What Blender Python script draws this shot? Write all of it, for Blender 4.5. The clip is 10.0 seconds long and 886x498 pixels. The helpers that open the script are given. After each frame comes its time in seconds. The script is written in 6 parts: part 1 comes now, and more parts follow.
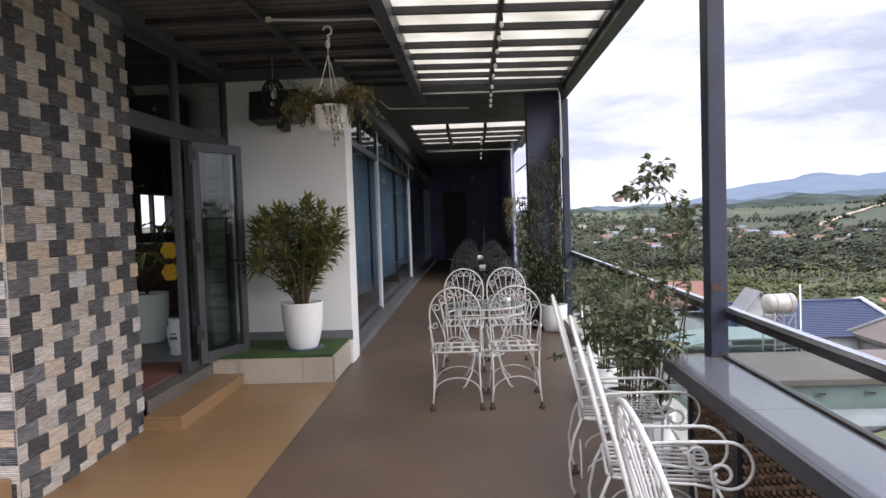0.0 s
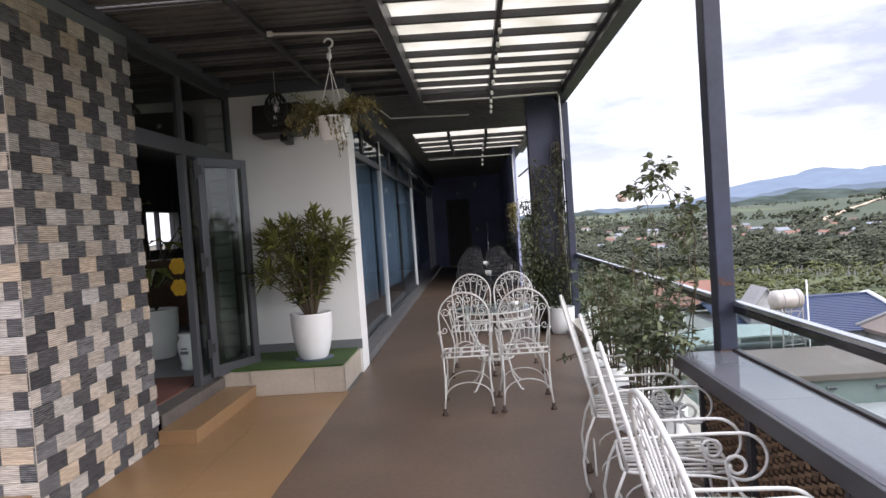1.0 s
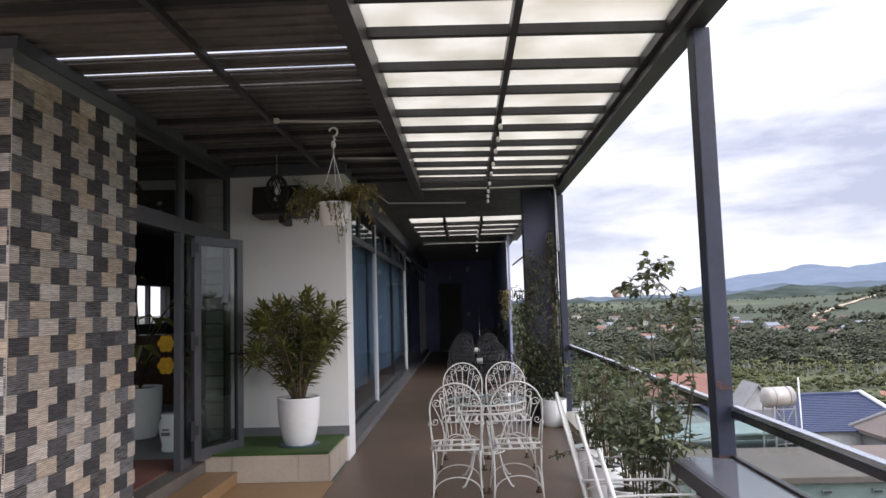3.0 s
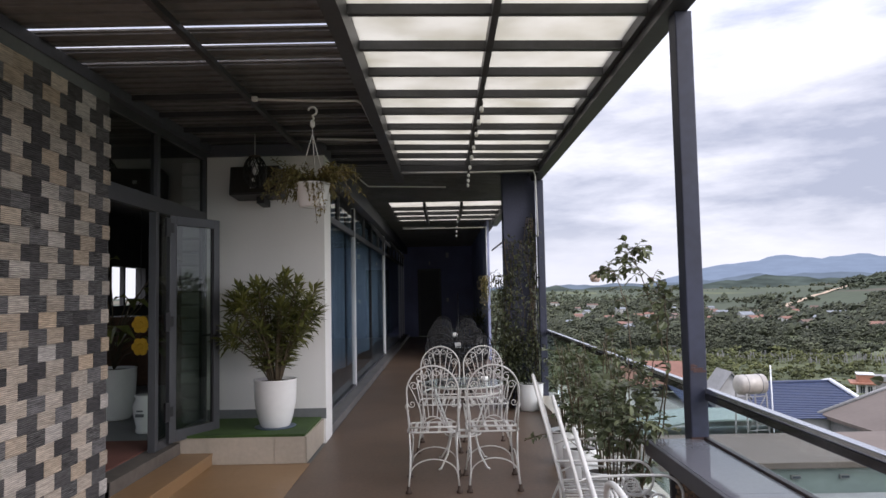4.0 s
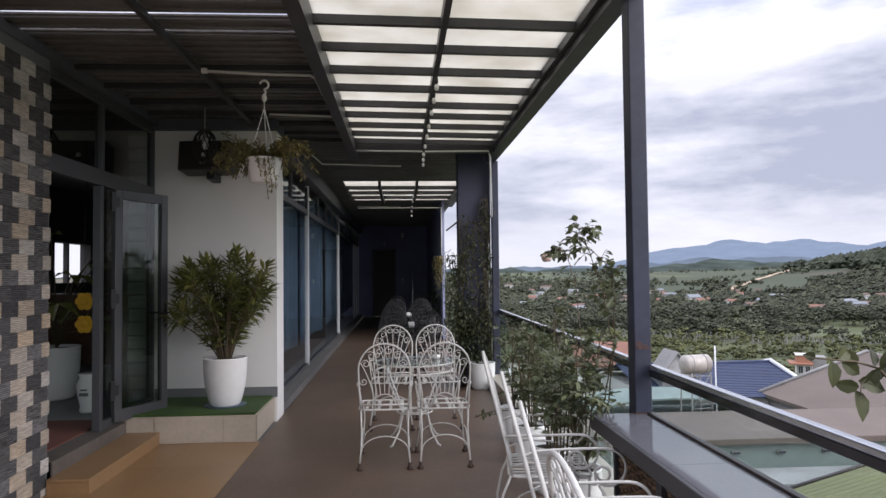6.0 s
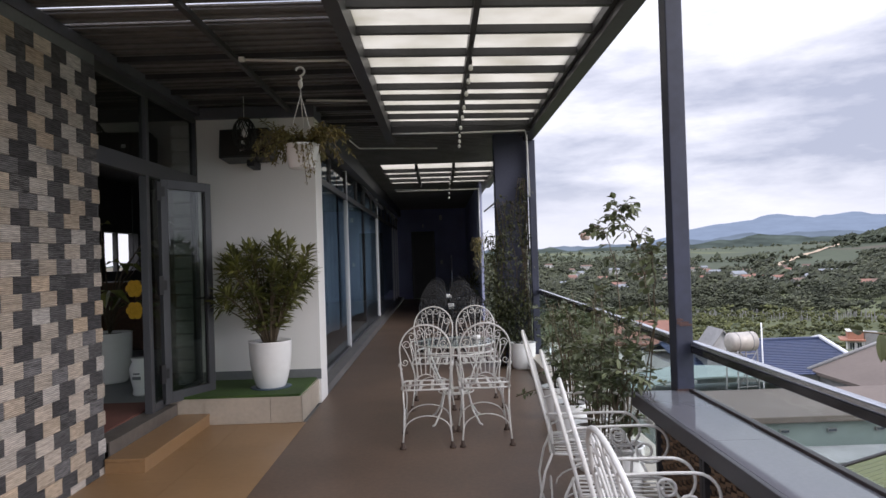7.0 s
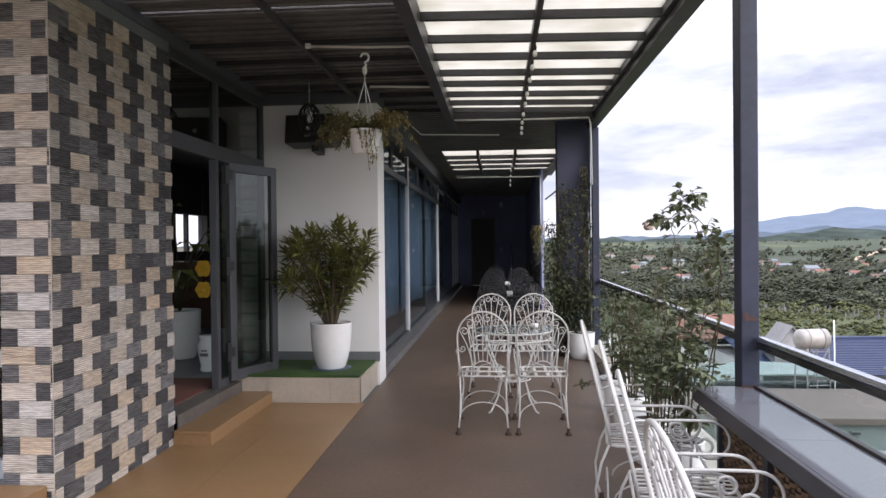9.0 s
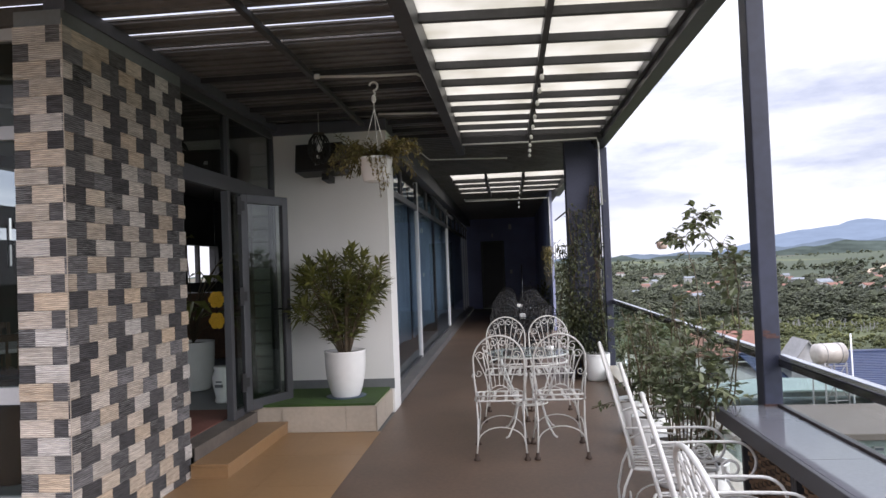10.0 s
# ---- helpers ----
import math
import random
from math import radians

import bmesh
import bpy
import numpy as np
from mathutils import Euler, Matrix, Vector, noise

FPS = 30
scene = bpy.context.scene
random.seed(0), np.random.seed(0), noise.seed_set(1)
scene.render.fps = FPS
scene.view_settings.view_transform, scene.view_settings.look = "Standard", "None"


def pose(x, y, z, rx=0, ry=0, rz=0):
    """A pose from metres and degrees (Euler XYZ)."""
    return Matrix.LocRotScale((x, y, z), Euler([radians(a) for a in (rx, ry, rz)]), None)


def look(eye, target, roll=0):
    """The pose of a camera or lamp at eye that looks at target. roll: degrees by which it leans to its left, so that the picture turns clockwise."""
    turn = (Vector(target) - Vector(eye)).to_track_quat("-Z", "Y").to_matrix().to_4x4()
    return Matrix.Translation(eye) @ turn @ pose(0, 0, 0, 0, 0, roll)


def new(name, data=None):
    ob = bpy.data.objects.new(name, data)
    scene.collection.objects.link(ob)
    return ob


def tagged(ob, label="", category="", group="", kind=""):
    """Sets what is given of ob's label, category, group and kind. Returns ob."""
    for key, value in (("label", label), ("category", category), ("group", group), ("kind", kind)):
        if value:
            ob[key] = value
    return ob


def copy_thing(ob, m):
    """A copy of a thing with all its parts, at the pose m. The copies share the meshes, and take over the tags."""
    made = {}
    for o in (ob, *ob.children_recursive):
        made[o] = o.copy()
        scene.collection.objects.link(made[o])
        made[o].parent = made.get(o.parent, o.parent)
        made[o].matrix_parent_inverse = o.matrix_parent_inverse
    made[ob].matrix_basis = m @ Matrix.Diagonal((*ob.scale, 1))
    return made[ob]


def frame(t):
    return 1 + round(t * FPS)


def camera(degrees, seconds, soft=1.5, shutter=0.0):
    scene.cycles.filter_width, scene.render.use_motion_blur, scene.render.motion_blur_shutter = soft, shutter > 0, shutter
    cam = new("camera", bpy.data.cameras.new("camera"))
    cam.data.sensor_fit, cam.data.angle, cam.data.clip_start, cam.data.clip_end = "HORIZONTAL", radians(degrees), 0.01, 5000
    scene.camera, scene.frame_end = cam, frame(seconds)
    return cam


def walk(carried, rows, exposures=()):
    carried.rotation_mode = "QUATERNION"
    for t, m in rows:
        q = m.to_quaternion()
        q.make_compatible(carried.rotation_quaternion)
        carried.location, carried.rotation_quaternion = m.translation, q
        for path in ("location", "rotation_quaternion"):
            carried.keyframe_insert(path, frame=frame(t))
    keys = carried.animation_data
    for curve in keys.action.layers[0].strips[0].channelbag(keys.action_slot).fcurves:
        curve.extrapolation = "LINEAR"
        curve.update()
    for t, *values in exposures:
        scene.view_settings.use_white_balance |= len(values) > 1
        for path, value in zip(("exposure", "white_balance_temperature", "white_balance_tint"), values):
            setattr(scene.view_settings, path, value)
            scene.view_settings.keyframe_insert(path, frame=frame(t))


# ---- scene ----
cam = camera(65.4, 10.0)

PATH = [
    (0, (0.0, 0.022, 1.524), (-0.086, 2.017, 1.43), -1.9),
    (0.5, (-0.05, -0.041, 1.513), (-0.338, 1.937, 1.433), -2.6),
    (1, (-0.021, -0.021, 1.508), (-0.117, 1.975, 1.438), -3.9),
    (1.5, (-0.067, -0.037, 1.52), (-0.373, 1.939, 1.464), -3.2),
    (2, (-0.059, -0.018, 1.553), (-0.302, 1.966, 1.63), -2.7),
    (2.2, (-0.057, -0.031, 1.548), (-0.146, 1.961, 1.702), -2.3),
    (3.3, (-0.048, -0.01, 1.564), (-0.099, 1.982, 1.73), -1.7),
    (3.5, (-0.045, -0.002, 1.541), (-0.08, 1.993, 1.673), -1.8),
    (4, (-0.047, -0.001, 1.533), (-0.049, 1.995, 1.658), -1.1),
    (4.5, (-0.043, 0.001, 1.532), (-0.017, 1.996, 1.673), -1.0),
    (5, (-0.045, 0.002, 1.531), (-0.012, 1.999, 1.632), -1.1),
    (5.2, (-0.046, 0.002, 1.529), (0.041, 2.0, 1.626), -0.6),
    (6.3, (-0.024, -0.007, 1.509), (0.102, 1.989, 1.555), -0.6),
    (6.5, (-0.024, -0.009, 1.508), (0.079, 1.988, 1.538), -0.7),
    (7, (-0.022, -0.026, 1.507), (-0.01, 1.974, 1.525), -1.8),
    (7.5, (-0.023, -0.038, 1.506), (-0.096, 1.96, 1.503), -1.4),
    (8, (-0.011, -0.034, 1.506), (-0.13, 1.962, 1.453), -0.8),
    (8.5, (-0.008, -0.033, 1.506), (-0.138, 1.963, 1.463), -0.8),
    (9, (-0.022, -0.034, 1.508), (-0.183, 1.959, 1.491), -0.6),
    (9.5, (-0.03, -0.035, 1.512), (-0.187, 1.959, 1.523), -1.0),
    (10, (-0.052, -0.032, 1.518), (-0.237, 1.958, 1.57), -2.2),
]
walk(cam, [(t, look(eye, target, roll)) for t, eye, target, roll in PATH],
     exposures=[(0, 0.70, 6250, 17), (1, 0.85, 6250, 17), (2, 0.9, 6250, 17), (3.5, 0.42, 6250, 17), (5, 0.34, 6250, 17), (6.5, 0.34, 6250, 17), (8, 0.58, 6250, 17), (10, 0.7, 6250, 17)])

# ---- world and light: an overcast afternoon ----
world = bpy.data.worlds.new("overcast_sky")
scene.world = world
world.use_nodes = True
wn, wl = world.node_tree.nodes, world.node_tree.links
wn.clear()
w_out = wn.new("ShaderNodeOutputWorld")
w_bg = wn.new("ShaderNodeBackground")
w_sky = wn.new("ShaderNodeTexSky")
w_sky.sky_type = "NISHITA"
w_sky.sun_disc = False
w_sky.sun_elevation = radians(27)
w_sky.sun_rotation = radians(127)
w_tc = wn.new("ShaderNodeTexCoord")
w_map = wn.new("ShaderNodeMapping")
w_map.inputs["Scale"].default_value = (1.3, 1.3, 5.0)
w_noise = wn.new("ShaderNodeTexNoise")
w_noise.inputs["Scale"].default_value = 1.9
w_noise.inputs["Detail"].default_value = 7.0
w_noise.inputs["Roughness"].default_value = 0.58
w_ramp = wn.new("ShaderNodeValToRGB")
w_ramp.color_ramp.elements[0].position = 0.41
w_ramp.color_ramp.elements[0].color = (4.7, 5.05, 6.0, 1)
w_ramp.color_ramp.elements[1].position = 0.585
w_ramp.color_ramp.elements[1].color = (9.0, 9.15, 9.6, 1)
w_mix = wn.new("ShaderNodeMixRGB")
w_mix.inputs[0].default_value = 0.92
wl.new(w_tc.outputs["Generated"], w_map.inputs["Vector"])
wl.new(w_map.outputs[0], w_noise.inputs["Vector"])
wl.new(w_noise.outputs["Fac"], w_ramp.inputs[0])
wl.new(w_sky.outputs[0], w_mix.inputs[1])
wl.new(w_ramp.outputs[0], w_mix.inputs[2])
# an overcast sky is brighter towards the zenith than at the horizon
w_sep = wn.new("ShaderNodeSeparateXYZ")
wl.new(w_tc.outputs["Generated"], w_sep.inputs[0])
w_el = wn.new("ShaderNodeMapRange")
w_el.inputs["From Min"].default_value, w_el.inputs["From Max"].default_value = 0.25, 0.9
w_el.inputs["To Min"].default_value, w_el.inputs["To Max"].default_value = 1.0, 3.35
wl.new(w_sep.outputs["Z"], w_el.inputs["Value"])
w_scale = wn.new("ShaderNodeVectorMath")
w_scale.operation = "SCALE"
# bright clear band above the horizon
w_low = wn.new("ShaderNodeMapRange")
w_low.inputs["From Min"].default_value, w_low.inputs["From Max"].default_value = 0.02, 0.10
w_low.inputs["To Min"].default_value, w_low.inputs["To Max"].default_value = 0.85, 0.0
wl.new(w_sep.outputs["Z"], w_low.inputs["Value"])
w_band = wn.new("ShaderNodeMixRGB")
w_band.inputs[2].default_value = (8.2, 8.4, 8.8, 1)
wl.new(w_low.outputs[0], w_band.inputs[0])
wl.new(w_mix.outputs[0], w_band.inputs[1])
wl.new(w_band.outputs[0], w_scale.inputs[0])
wl.new(w_el.outputs[0], w_scale.inputs["Scale"])
wl.new(w_scale.outputs[0], w_bg.inputs["Color"])
w_bg.inputs["Strength"].default_value = 0.09
wl.new(w_bg.outputs[0], w_out.inputs[0])

sun = new("sun", bpy.data.lights.new("sun", "SUN"))
sun.data.energy = 1.65
sun.data.angle = radians(50)
sun.data.color = (1.0, 0.96, 0.9)
sun.matrix_world = look((6, -4.5, 3.9), (0, 0, 0))

# ---- materials ----
def mat(name, color, rough=0.6, metal=0.0, vary=0.12, grain=40.0, bump=0.15, big=2.5, spec=0.5, other=None, translucent=0.0):
    m = bpy.data.materials.new(name)
    m.use_nodes = True
    n, l = m.node_tree.nodes, m.node_tree.links
    b = n["Principled BSDF"]
    b.inputs["Roughness"].default_value = rough
    b.inputs["Metallic"].default_value = metal
    b.inputs["Specular IOR Level"].default_value = spec
    tc = n.new("ShaderNodeTexCoord")
    fine = n.new("ShaderNodeTexNoise")
    fine.inputs["Scale"].default_value = grain
    fine.inputs["Detail"].default_value = 5
    wide = n.new("ShaderNodeTexNoise")
    wide.inputs["Scale"].default_value = big
    wide.inputs["Detail"].default_value = 4
    l.new(tc.outputs["Object"], fine.inputs["Vector"])
    l.new(tc.outputs["Object"], wide.inputs["Vector"])
    add = n.new("ShaderNodeMath")
    add.operation = "MULTIPLY_ADD"
    add.inputs[1].default_value = 0.4
    l.new(fine.outputs["Fac"], add.inputs[0])
    half = n.new("ShaderNodeMath")
    half.operation = "MULTIPLY"
    half.inputs[1].default_value = 0.6
    l.new(wide.outputs["Fac"], half.inputs[0])
    l.new(half.outputs[0], add.inputs[2])
    ramp = n.new("ShaderNodeValToRGB")
    lo, hi = ramp.color_ramp.elements
    lo.position, hi.position = 0.34, 0.66
    c = Vector(color)
    o = Vector(other) if other else c * (1 + vary)
    lo.color = (*(c * (1 - vary)), 1)
    hi.color = (*[min(v, 1.0) for v in o], 1)
    l.new(add.outputs[0], ramp.inputs[0])
    l.new(ramp.outputs[0], b.inputs["Base Color"])
    if bump:
        bp = n.new("ShaderNodeBump")
        bp.inputs["Strength"].default_value = bump
        bp.inputs["Distance"].default_value = 0.004
        l.new(fine.outputs["Fac"], bp.inputs["Height"])
        l.new(bp.outputs[0], b.inputs["Normal"])
    if translucent:
        t = n.new("ShaderNodeBsdfTranslucent")
        l.new(ramp.outputs[0], t.inputs["Color"])
        mx = n.new("ShaderNodeMixShader")
        mx.inputs[0].default_value = translucent
        l.new(b.outputs[0], mx.inputs[1])
        l.new(t.outputs[0], mx.inputs[2])
        l.new(mx.outputs[0], n["Material Output"].inputs[0])
    return m


def per_object(m, amount=0.25):
    """Brightness that differs from piece to piece."""
    n, l = m.node_tree.nodes, m.node_tree.links
    b = n["Principled BSDF"]
    link = b.inputs["Base Color"].links[0]
    src = link.from_socket
    info = n.new("ShaderNodeObjectInfo")
    mr = n.new("ShaderNodeMapRange")
    mr.inputs["To Min"].default_value = 1 - amount
    mr.inputs["To Max"].default_value = 1 + amount
    l.new(info.outputs["Random"], mr.inputs["Value"])
    mul = n.new("ShaderNodeVectorMath")
    mul.operation = "SCALE"
    l.new(src, mul.inputs[0])
    l.new(mr.outputs[0], mul.inputs["Scale"])
    l.new(mul.outputs[0], b.inputs["Base Color"])
    return m


def per_island(m, amount=0.35):
    n, l = m.node_tree.nodes, m.node_tree.links
    b = n["Principled BSDF"]
    src = b.inputs["Base Color"].links[0].from_socket
    geo = n.new("ShaderNodeNewGeometry")
    mr = n.new("ShaderNodeMapRange")
    mr.inputs["To Min"].default_value = 1 - amount
    mr.inputs["To Max"].default_value = 1 + amount
    l.new(geo.outputs["Random Per Island"], mr.inputs["Value"])
    mul = n.new("ShaderNodeVectorMath")
    mul.operation = "SCALE"
    l.new(src, mul.inputs[0])
    l.new(mr.outputs[0], mul.inputs["Scale"])
    l.new(mul.outputs[0], b.inputs["Base Color"])
    return m


def glass(name, tint=(0.9, 0.95, 0.95), gloss=0.03, graze=0.6):
    """A thin pane: mostly clear, with a mirror share that grows at grazing angles."""
    m = bpy.data.materials.new(name)
    m.use_nodes = True
    n, l = m.node_tree.nodes, m.node_tree.links
    n.clear()
    out = n.new("ShaderNodeOutputMaterial")
    tr = n.new("ShaderNodeBsdfTransparent")
    tr.inputs[0].default_value = (*tint, 1)
    gl = n.new("ShaderNodeBsdfGlossy")
    gl.inputs["Roughness"].default_value = 0.015
    lw = n.new("ShaderNodeLayerWeight")
    lw.inputs["Blend"].default_value = 0.5
    fr = n.new("ShaderNodeMath")
    fr.operation = "POWER"
    fr.inputs[1].default_value = 5.0
    l.new(lw.outputs["Facing"], fr.inputs[0])
    mr = n.new("ShaderNodeMath")
    mr.operation = "MULTIPLY_ADD"
    mr.inputs[1].default_value = graze
    mr.inputs[2].default_value = gloss
    mr.use_clamp = True
    mx = n.new("ShaderNodeMixShader")
    l.new(fr.outputs[0], mr.inputs[0])
    l.new(mr.outputs[0], mx.inputs[0])
    l.new(tr.outputs[0], mx.inputs[1])
    l.new(gl.outputs[0], mx.inputs[2])
    l.new(mx.outputs[0], out.inputs[0])
    return m


def glow(name, color, strength):
    m = bpy.data.materials.new(name)
    m.use_nodes = True
    n, l = m.node_tree.nodes, m.node_tree.links
    n.clear()
    out = n.new("ShaderNodeOutputMaterial")
    e = n.new("ShaderNodeEmission")
    e.inputs[0].default_value = (*color, 1)
    e.inputs[1].default_value = strength
    l.new(e.outputs[0], out.inputs[0])
    return m


M_white_iron = mat("white_painted_iron", (0.56, 0.55, 0.52), 0.42, vary=0.1, grain=60, bump=0.25, big=9)
M_black_iron = mat("black_painted_iron", (0.014, 0.014, 0.015), 0.7, vary=0.2, grain=60)
M_rubber = mat("brown_rubber", (0.05, 0.03, 0.02), 0.7)
M_navy_steel = mat("navy_painted_steel", (0.03, 0.034, 0.058), 0.5, vary=0.25, grain=25, big=3)
M_dark_steel = mat("charcoal_painted_steel", (0.042, 0.042, 0.047), 0.45, vary=0.25, grain=25, big=3)
M_sheet = mat("dark_roof_sheet", (0.13, 0.126, 0.128), 0.42, vary=0.3, grain=12, big=1.5)
M_alu = mat("anthracite_aluminium", (0.07, 0.073, 0.08), 0.4, 0.2, vary=0.12, grain=80, bump=0.05)
M_white_alu = mat("white_aluminium", (0.75, 0.76, 0.77), 0.4, vary=0.06, grain=60, bump=0.05)
M_wall = mat("white_wall_paint", (0.75, 0.745, 0.725), 0.8, vary=0.05, grain=90, bump=0.2, big=1.3)
# far walls: navy lightened in the colour to stand in for light missing there
M_navy_lifted = mat("navy_wall_lifted", (0.29, 0.315, 0.48), 0.6, vary=0.18, grain=40, big=1.2)
# the column keeps a darker navy, without that lift
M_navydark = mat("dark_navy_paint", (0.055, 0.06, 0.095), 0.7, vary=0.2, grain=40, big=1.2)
M_base = mat("grey_skirting", (0.16, 0.17, 0.175), 0.55, vary=0.12)
M_curb = mat("grey_curb_tile", (0.13, 0.127, 0.125), 0.45, vary=0.2, grain=20, big=2)
M_floor = mat("brown_floor_paint", (0.118, 0.079, 0.055), 0.45, vary=0.28, grain=30, bump=0.08, big=0.9)
M_tan = mat("tan_floor_tile", (0.27, 0.162, 0.078), 0.35, vary=0.1, grain=22, bump=0.05, big=1.5)
M_cream = mat("cream_tile", (0.44, 0.385, 0.315), 0.35, vary=0.12, grain=25, bump=0.05)
M_turf = mat("artificial_turf", (0.035, 0.075, 0.012), 0.9, vary=0.35, grain=160, bump=0.6)
M_pot = mat("white_glazed_pot", (0.8, 0.8, 0.79), 0.25, vary=0.04, grain=15, bump=0.02)
M_soil = mat("dark_soil", (0.03, 0.02, 0.014), 0.95, vary=0.4, grain=80, bump=0.8)
M_bark = mat("green_brown_bark", (0.10, 0.075, 0.045), 0.8, vary=0.3, grain=60, bump=0.5)
M_leaf = per_island(mat("shrub_leaf", (0.08, 0.105, 0.028), 0.35, vary=0.35, grain=15, bump=0.05, other=(0.25, 0.25, 0.075), translucent=0.3), 0.45)
M_rose = per_island(mat("rose_leaf", (0.075, 0.1, 0.045), 0.45, vary=0.3, grain=15, bump=0.05, other=(0.14, 0.155, 0.075), translucent=0.25), 0.45)
M_fern = per_island(mat("trailing_leaf", (0.19, 0.2, 0.075), 0.55, vary=0.35, grain=15, bump=0.05, other=(0.25, 0.19, 0.07), translucent=0.35), 0.5)
M_dryleaf = per_island(mat("climber_leaf", (0.036, 0.05, 0.02), 0.55, vary=0.35, grain=15, other=(0.08, 0.086, 0.033), translucent=0.25), 0.5)
M_petal = mat("pale_pink_petal", (0.84, 0.66, 0.6), 0.6, vary=0.12, grain=30, bump=0.05, translucent=0.3)
M_black = mat("black_plastic", (0.018, 0.018, 0.02), 0.45, vary=0.2, grain=60)
M_wire = mat("black_wire", (0.01, 0.01, 0.01), 0.5)
M_plastic = mat("white_plastic", (0.72, 0.72, 0.7), 0.4, vary=0.05)
M_steel = mat("polished_rail_steel", (0.55, 0.57, 0.6), 0.22, 0.9, vary=0.06, grain=30, bump=0.03)
M_ledge = mat("pale_polished_granite", (0.15, 0.15, 0.168), 0.06, vary=0.08, grain=70, bump=0.01, big=1.2)
M_rust = mat("rusty_scar", (0.065, 0.034, 0.03), 0.8, vary=0.4, grain=60, bump=0.5)
M_curtain = mat("blue_curtain", (0.24, 0.33, 0.43), 0.85, vary=0.15, grain=120, bump=0.1)
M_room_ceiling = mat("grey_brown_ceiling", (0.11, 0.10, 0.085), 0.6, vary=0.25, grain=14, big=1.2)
# inner walls: the room's dimness is put into this dark colour
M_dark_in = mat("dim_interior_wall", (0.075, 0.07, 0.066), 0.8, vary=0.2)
M_fascia = mat("blue_grey_fascia", (0.085, 0.088, 0.11), 0.5, vary=0.15, grain=25, big=2)
M_step = mat("worn_threshold_stone", (0.12, 0.105, 0.092), 0.5, vary=0.25, grain=18, bump=0.2, big=3)
M_red = mat("red_mat", (0.13, 0.05, 0.036), 0.9, vary=0.25, grain=90, bump=0.5)
M_yellow = mat("yellow_felt", (0.75, 0.42, 0.03), 0.8, vary=0.15, grain=60)
M_wicker = per_island(mat("brown_rattan", (0.17, 0.105, 0.06), 0.6, vary=0.3, grain=35, bump=0.4), 0.4)
M_ashlar = per_object(mat("pale_split_stone", (0.52, 0.54, 0.5), 0.8, vary=0.2, grain=14, bump=0.5, big=4), 0.15)
M_glass = glass("clear_glass")
M_railglass = glass("rail_glass", (0.88, 0.93, 0.92), 0.035, 0.4)
M_storeglass = glass("storefront_glass", (0.72, 0.75, 0.74), 0.02, 0.12)
M_doorglass = glass("door_glass", (0.72, 0.76, 0.73), 0.06, 0.22)
M_winglass = glass("window_glass", (0.9, 0.93, 0.95), 0.11, 0.45)
M_transom = glass("transom_glass", (0.62, 0.65, 0.64), 0.2, 0.5)
M_channel = mat("dark_polished_channel", (0.05, 0.05, 0.055), 0.12, 0.6, vary=0.2, grain=12, bump=0.05)

M_poly = bpy.data.materials.new("translucent_roof_sheet")
M_poly.use_nodes = True
_n, _l = M_poly.node_tree.nodes, M_poly.node_tree.links
_b = _n["Principled BSDF"]
_b.inputs["Base Color"].default_value = (0.8, 0.78, 0.7, 1)
_b.inputs["Roughness"].default_value = 0.5
_tc = _n.new("ShaderNodeTexCoord")
_nz = _n.new("ShaderNodeTexNoise")
_nz.inputs["Scale"].default_value = 2.2
_nz.inputs["Detail"].default_value = 8
_l.new(_tc.outputs["Object"], _nz.inputs["Vector"])
_rp = _n.new("ShaderNodeValToRGB")
_rp.color_ramp.elements[0].position, _rp.color_ramp.elements[0].color = 0.3, (0.58, 0.555, 0.475, 1)
_rp.color_ramp.elements[1].position, _rp.color_ramp.elements[1].color = 0.6, (0.73, 0.705, 0.635, 1)
_l.new(_nz.outputs["Fac"], _rp.inputs[0])
_t = _n.new("ShaderNodeBsdfTranslucent")
_tp = _n.new("ShaderNodeBsdfTransparent")
_l.new(_rp.outputs[0], _t.inputs[0])
_l.new(_rp.outputs[0], _tp.inputs[0])
_m1 = _n.new("ShaderNodeMixShader")
_m1.inputs[0].default_value = 0.5
_l.new(_t.outputs[0], _m1.inputs[1])
_l.new(_tp.outputs[0], _m1.inputs[2])
_m2 = _n.new("ShaderNodeMixShader")
_m2.inputs[0].default_value = 0.08
_l.new(_m1.outputs[0], _m2.inputs[1])
_l.new(_b.outputs[0], _m2.inputs[2])
_l.new(_m2.outputs[0], _n["Material Output"].inputs[0])


# ---- building helpers ----
def box(bm, x0, x1, y0, y1, z0, z1, bevel=0.0):
    r = bmesh.ops.create_cube(bm, size=1.0)
    vs = r["verts"]
    for v in vs:
        v.co = Vector(((x0 + x1) / 2 + v.co.x * (x1 - x0), (y0 + y1) / 2 + v.co.y * (y1 - y0), (z0 + z1) / 2 + v.co.z * (z1 - z0)))
    if bevel:
        es = list({e for v in vs for e in v.link_edges})
        bmesh.ops.bevel(bm, geom=es, offset=bevel, segments=2, affect="EDGES", profile=0.5)
    return bm


def boxes(*dims, bevel=0.0):
    bm = bmesh.new()
    for d in dims:
        box(bm, *d, bevel=bevel)
    return bm


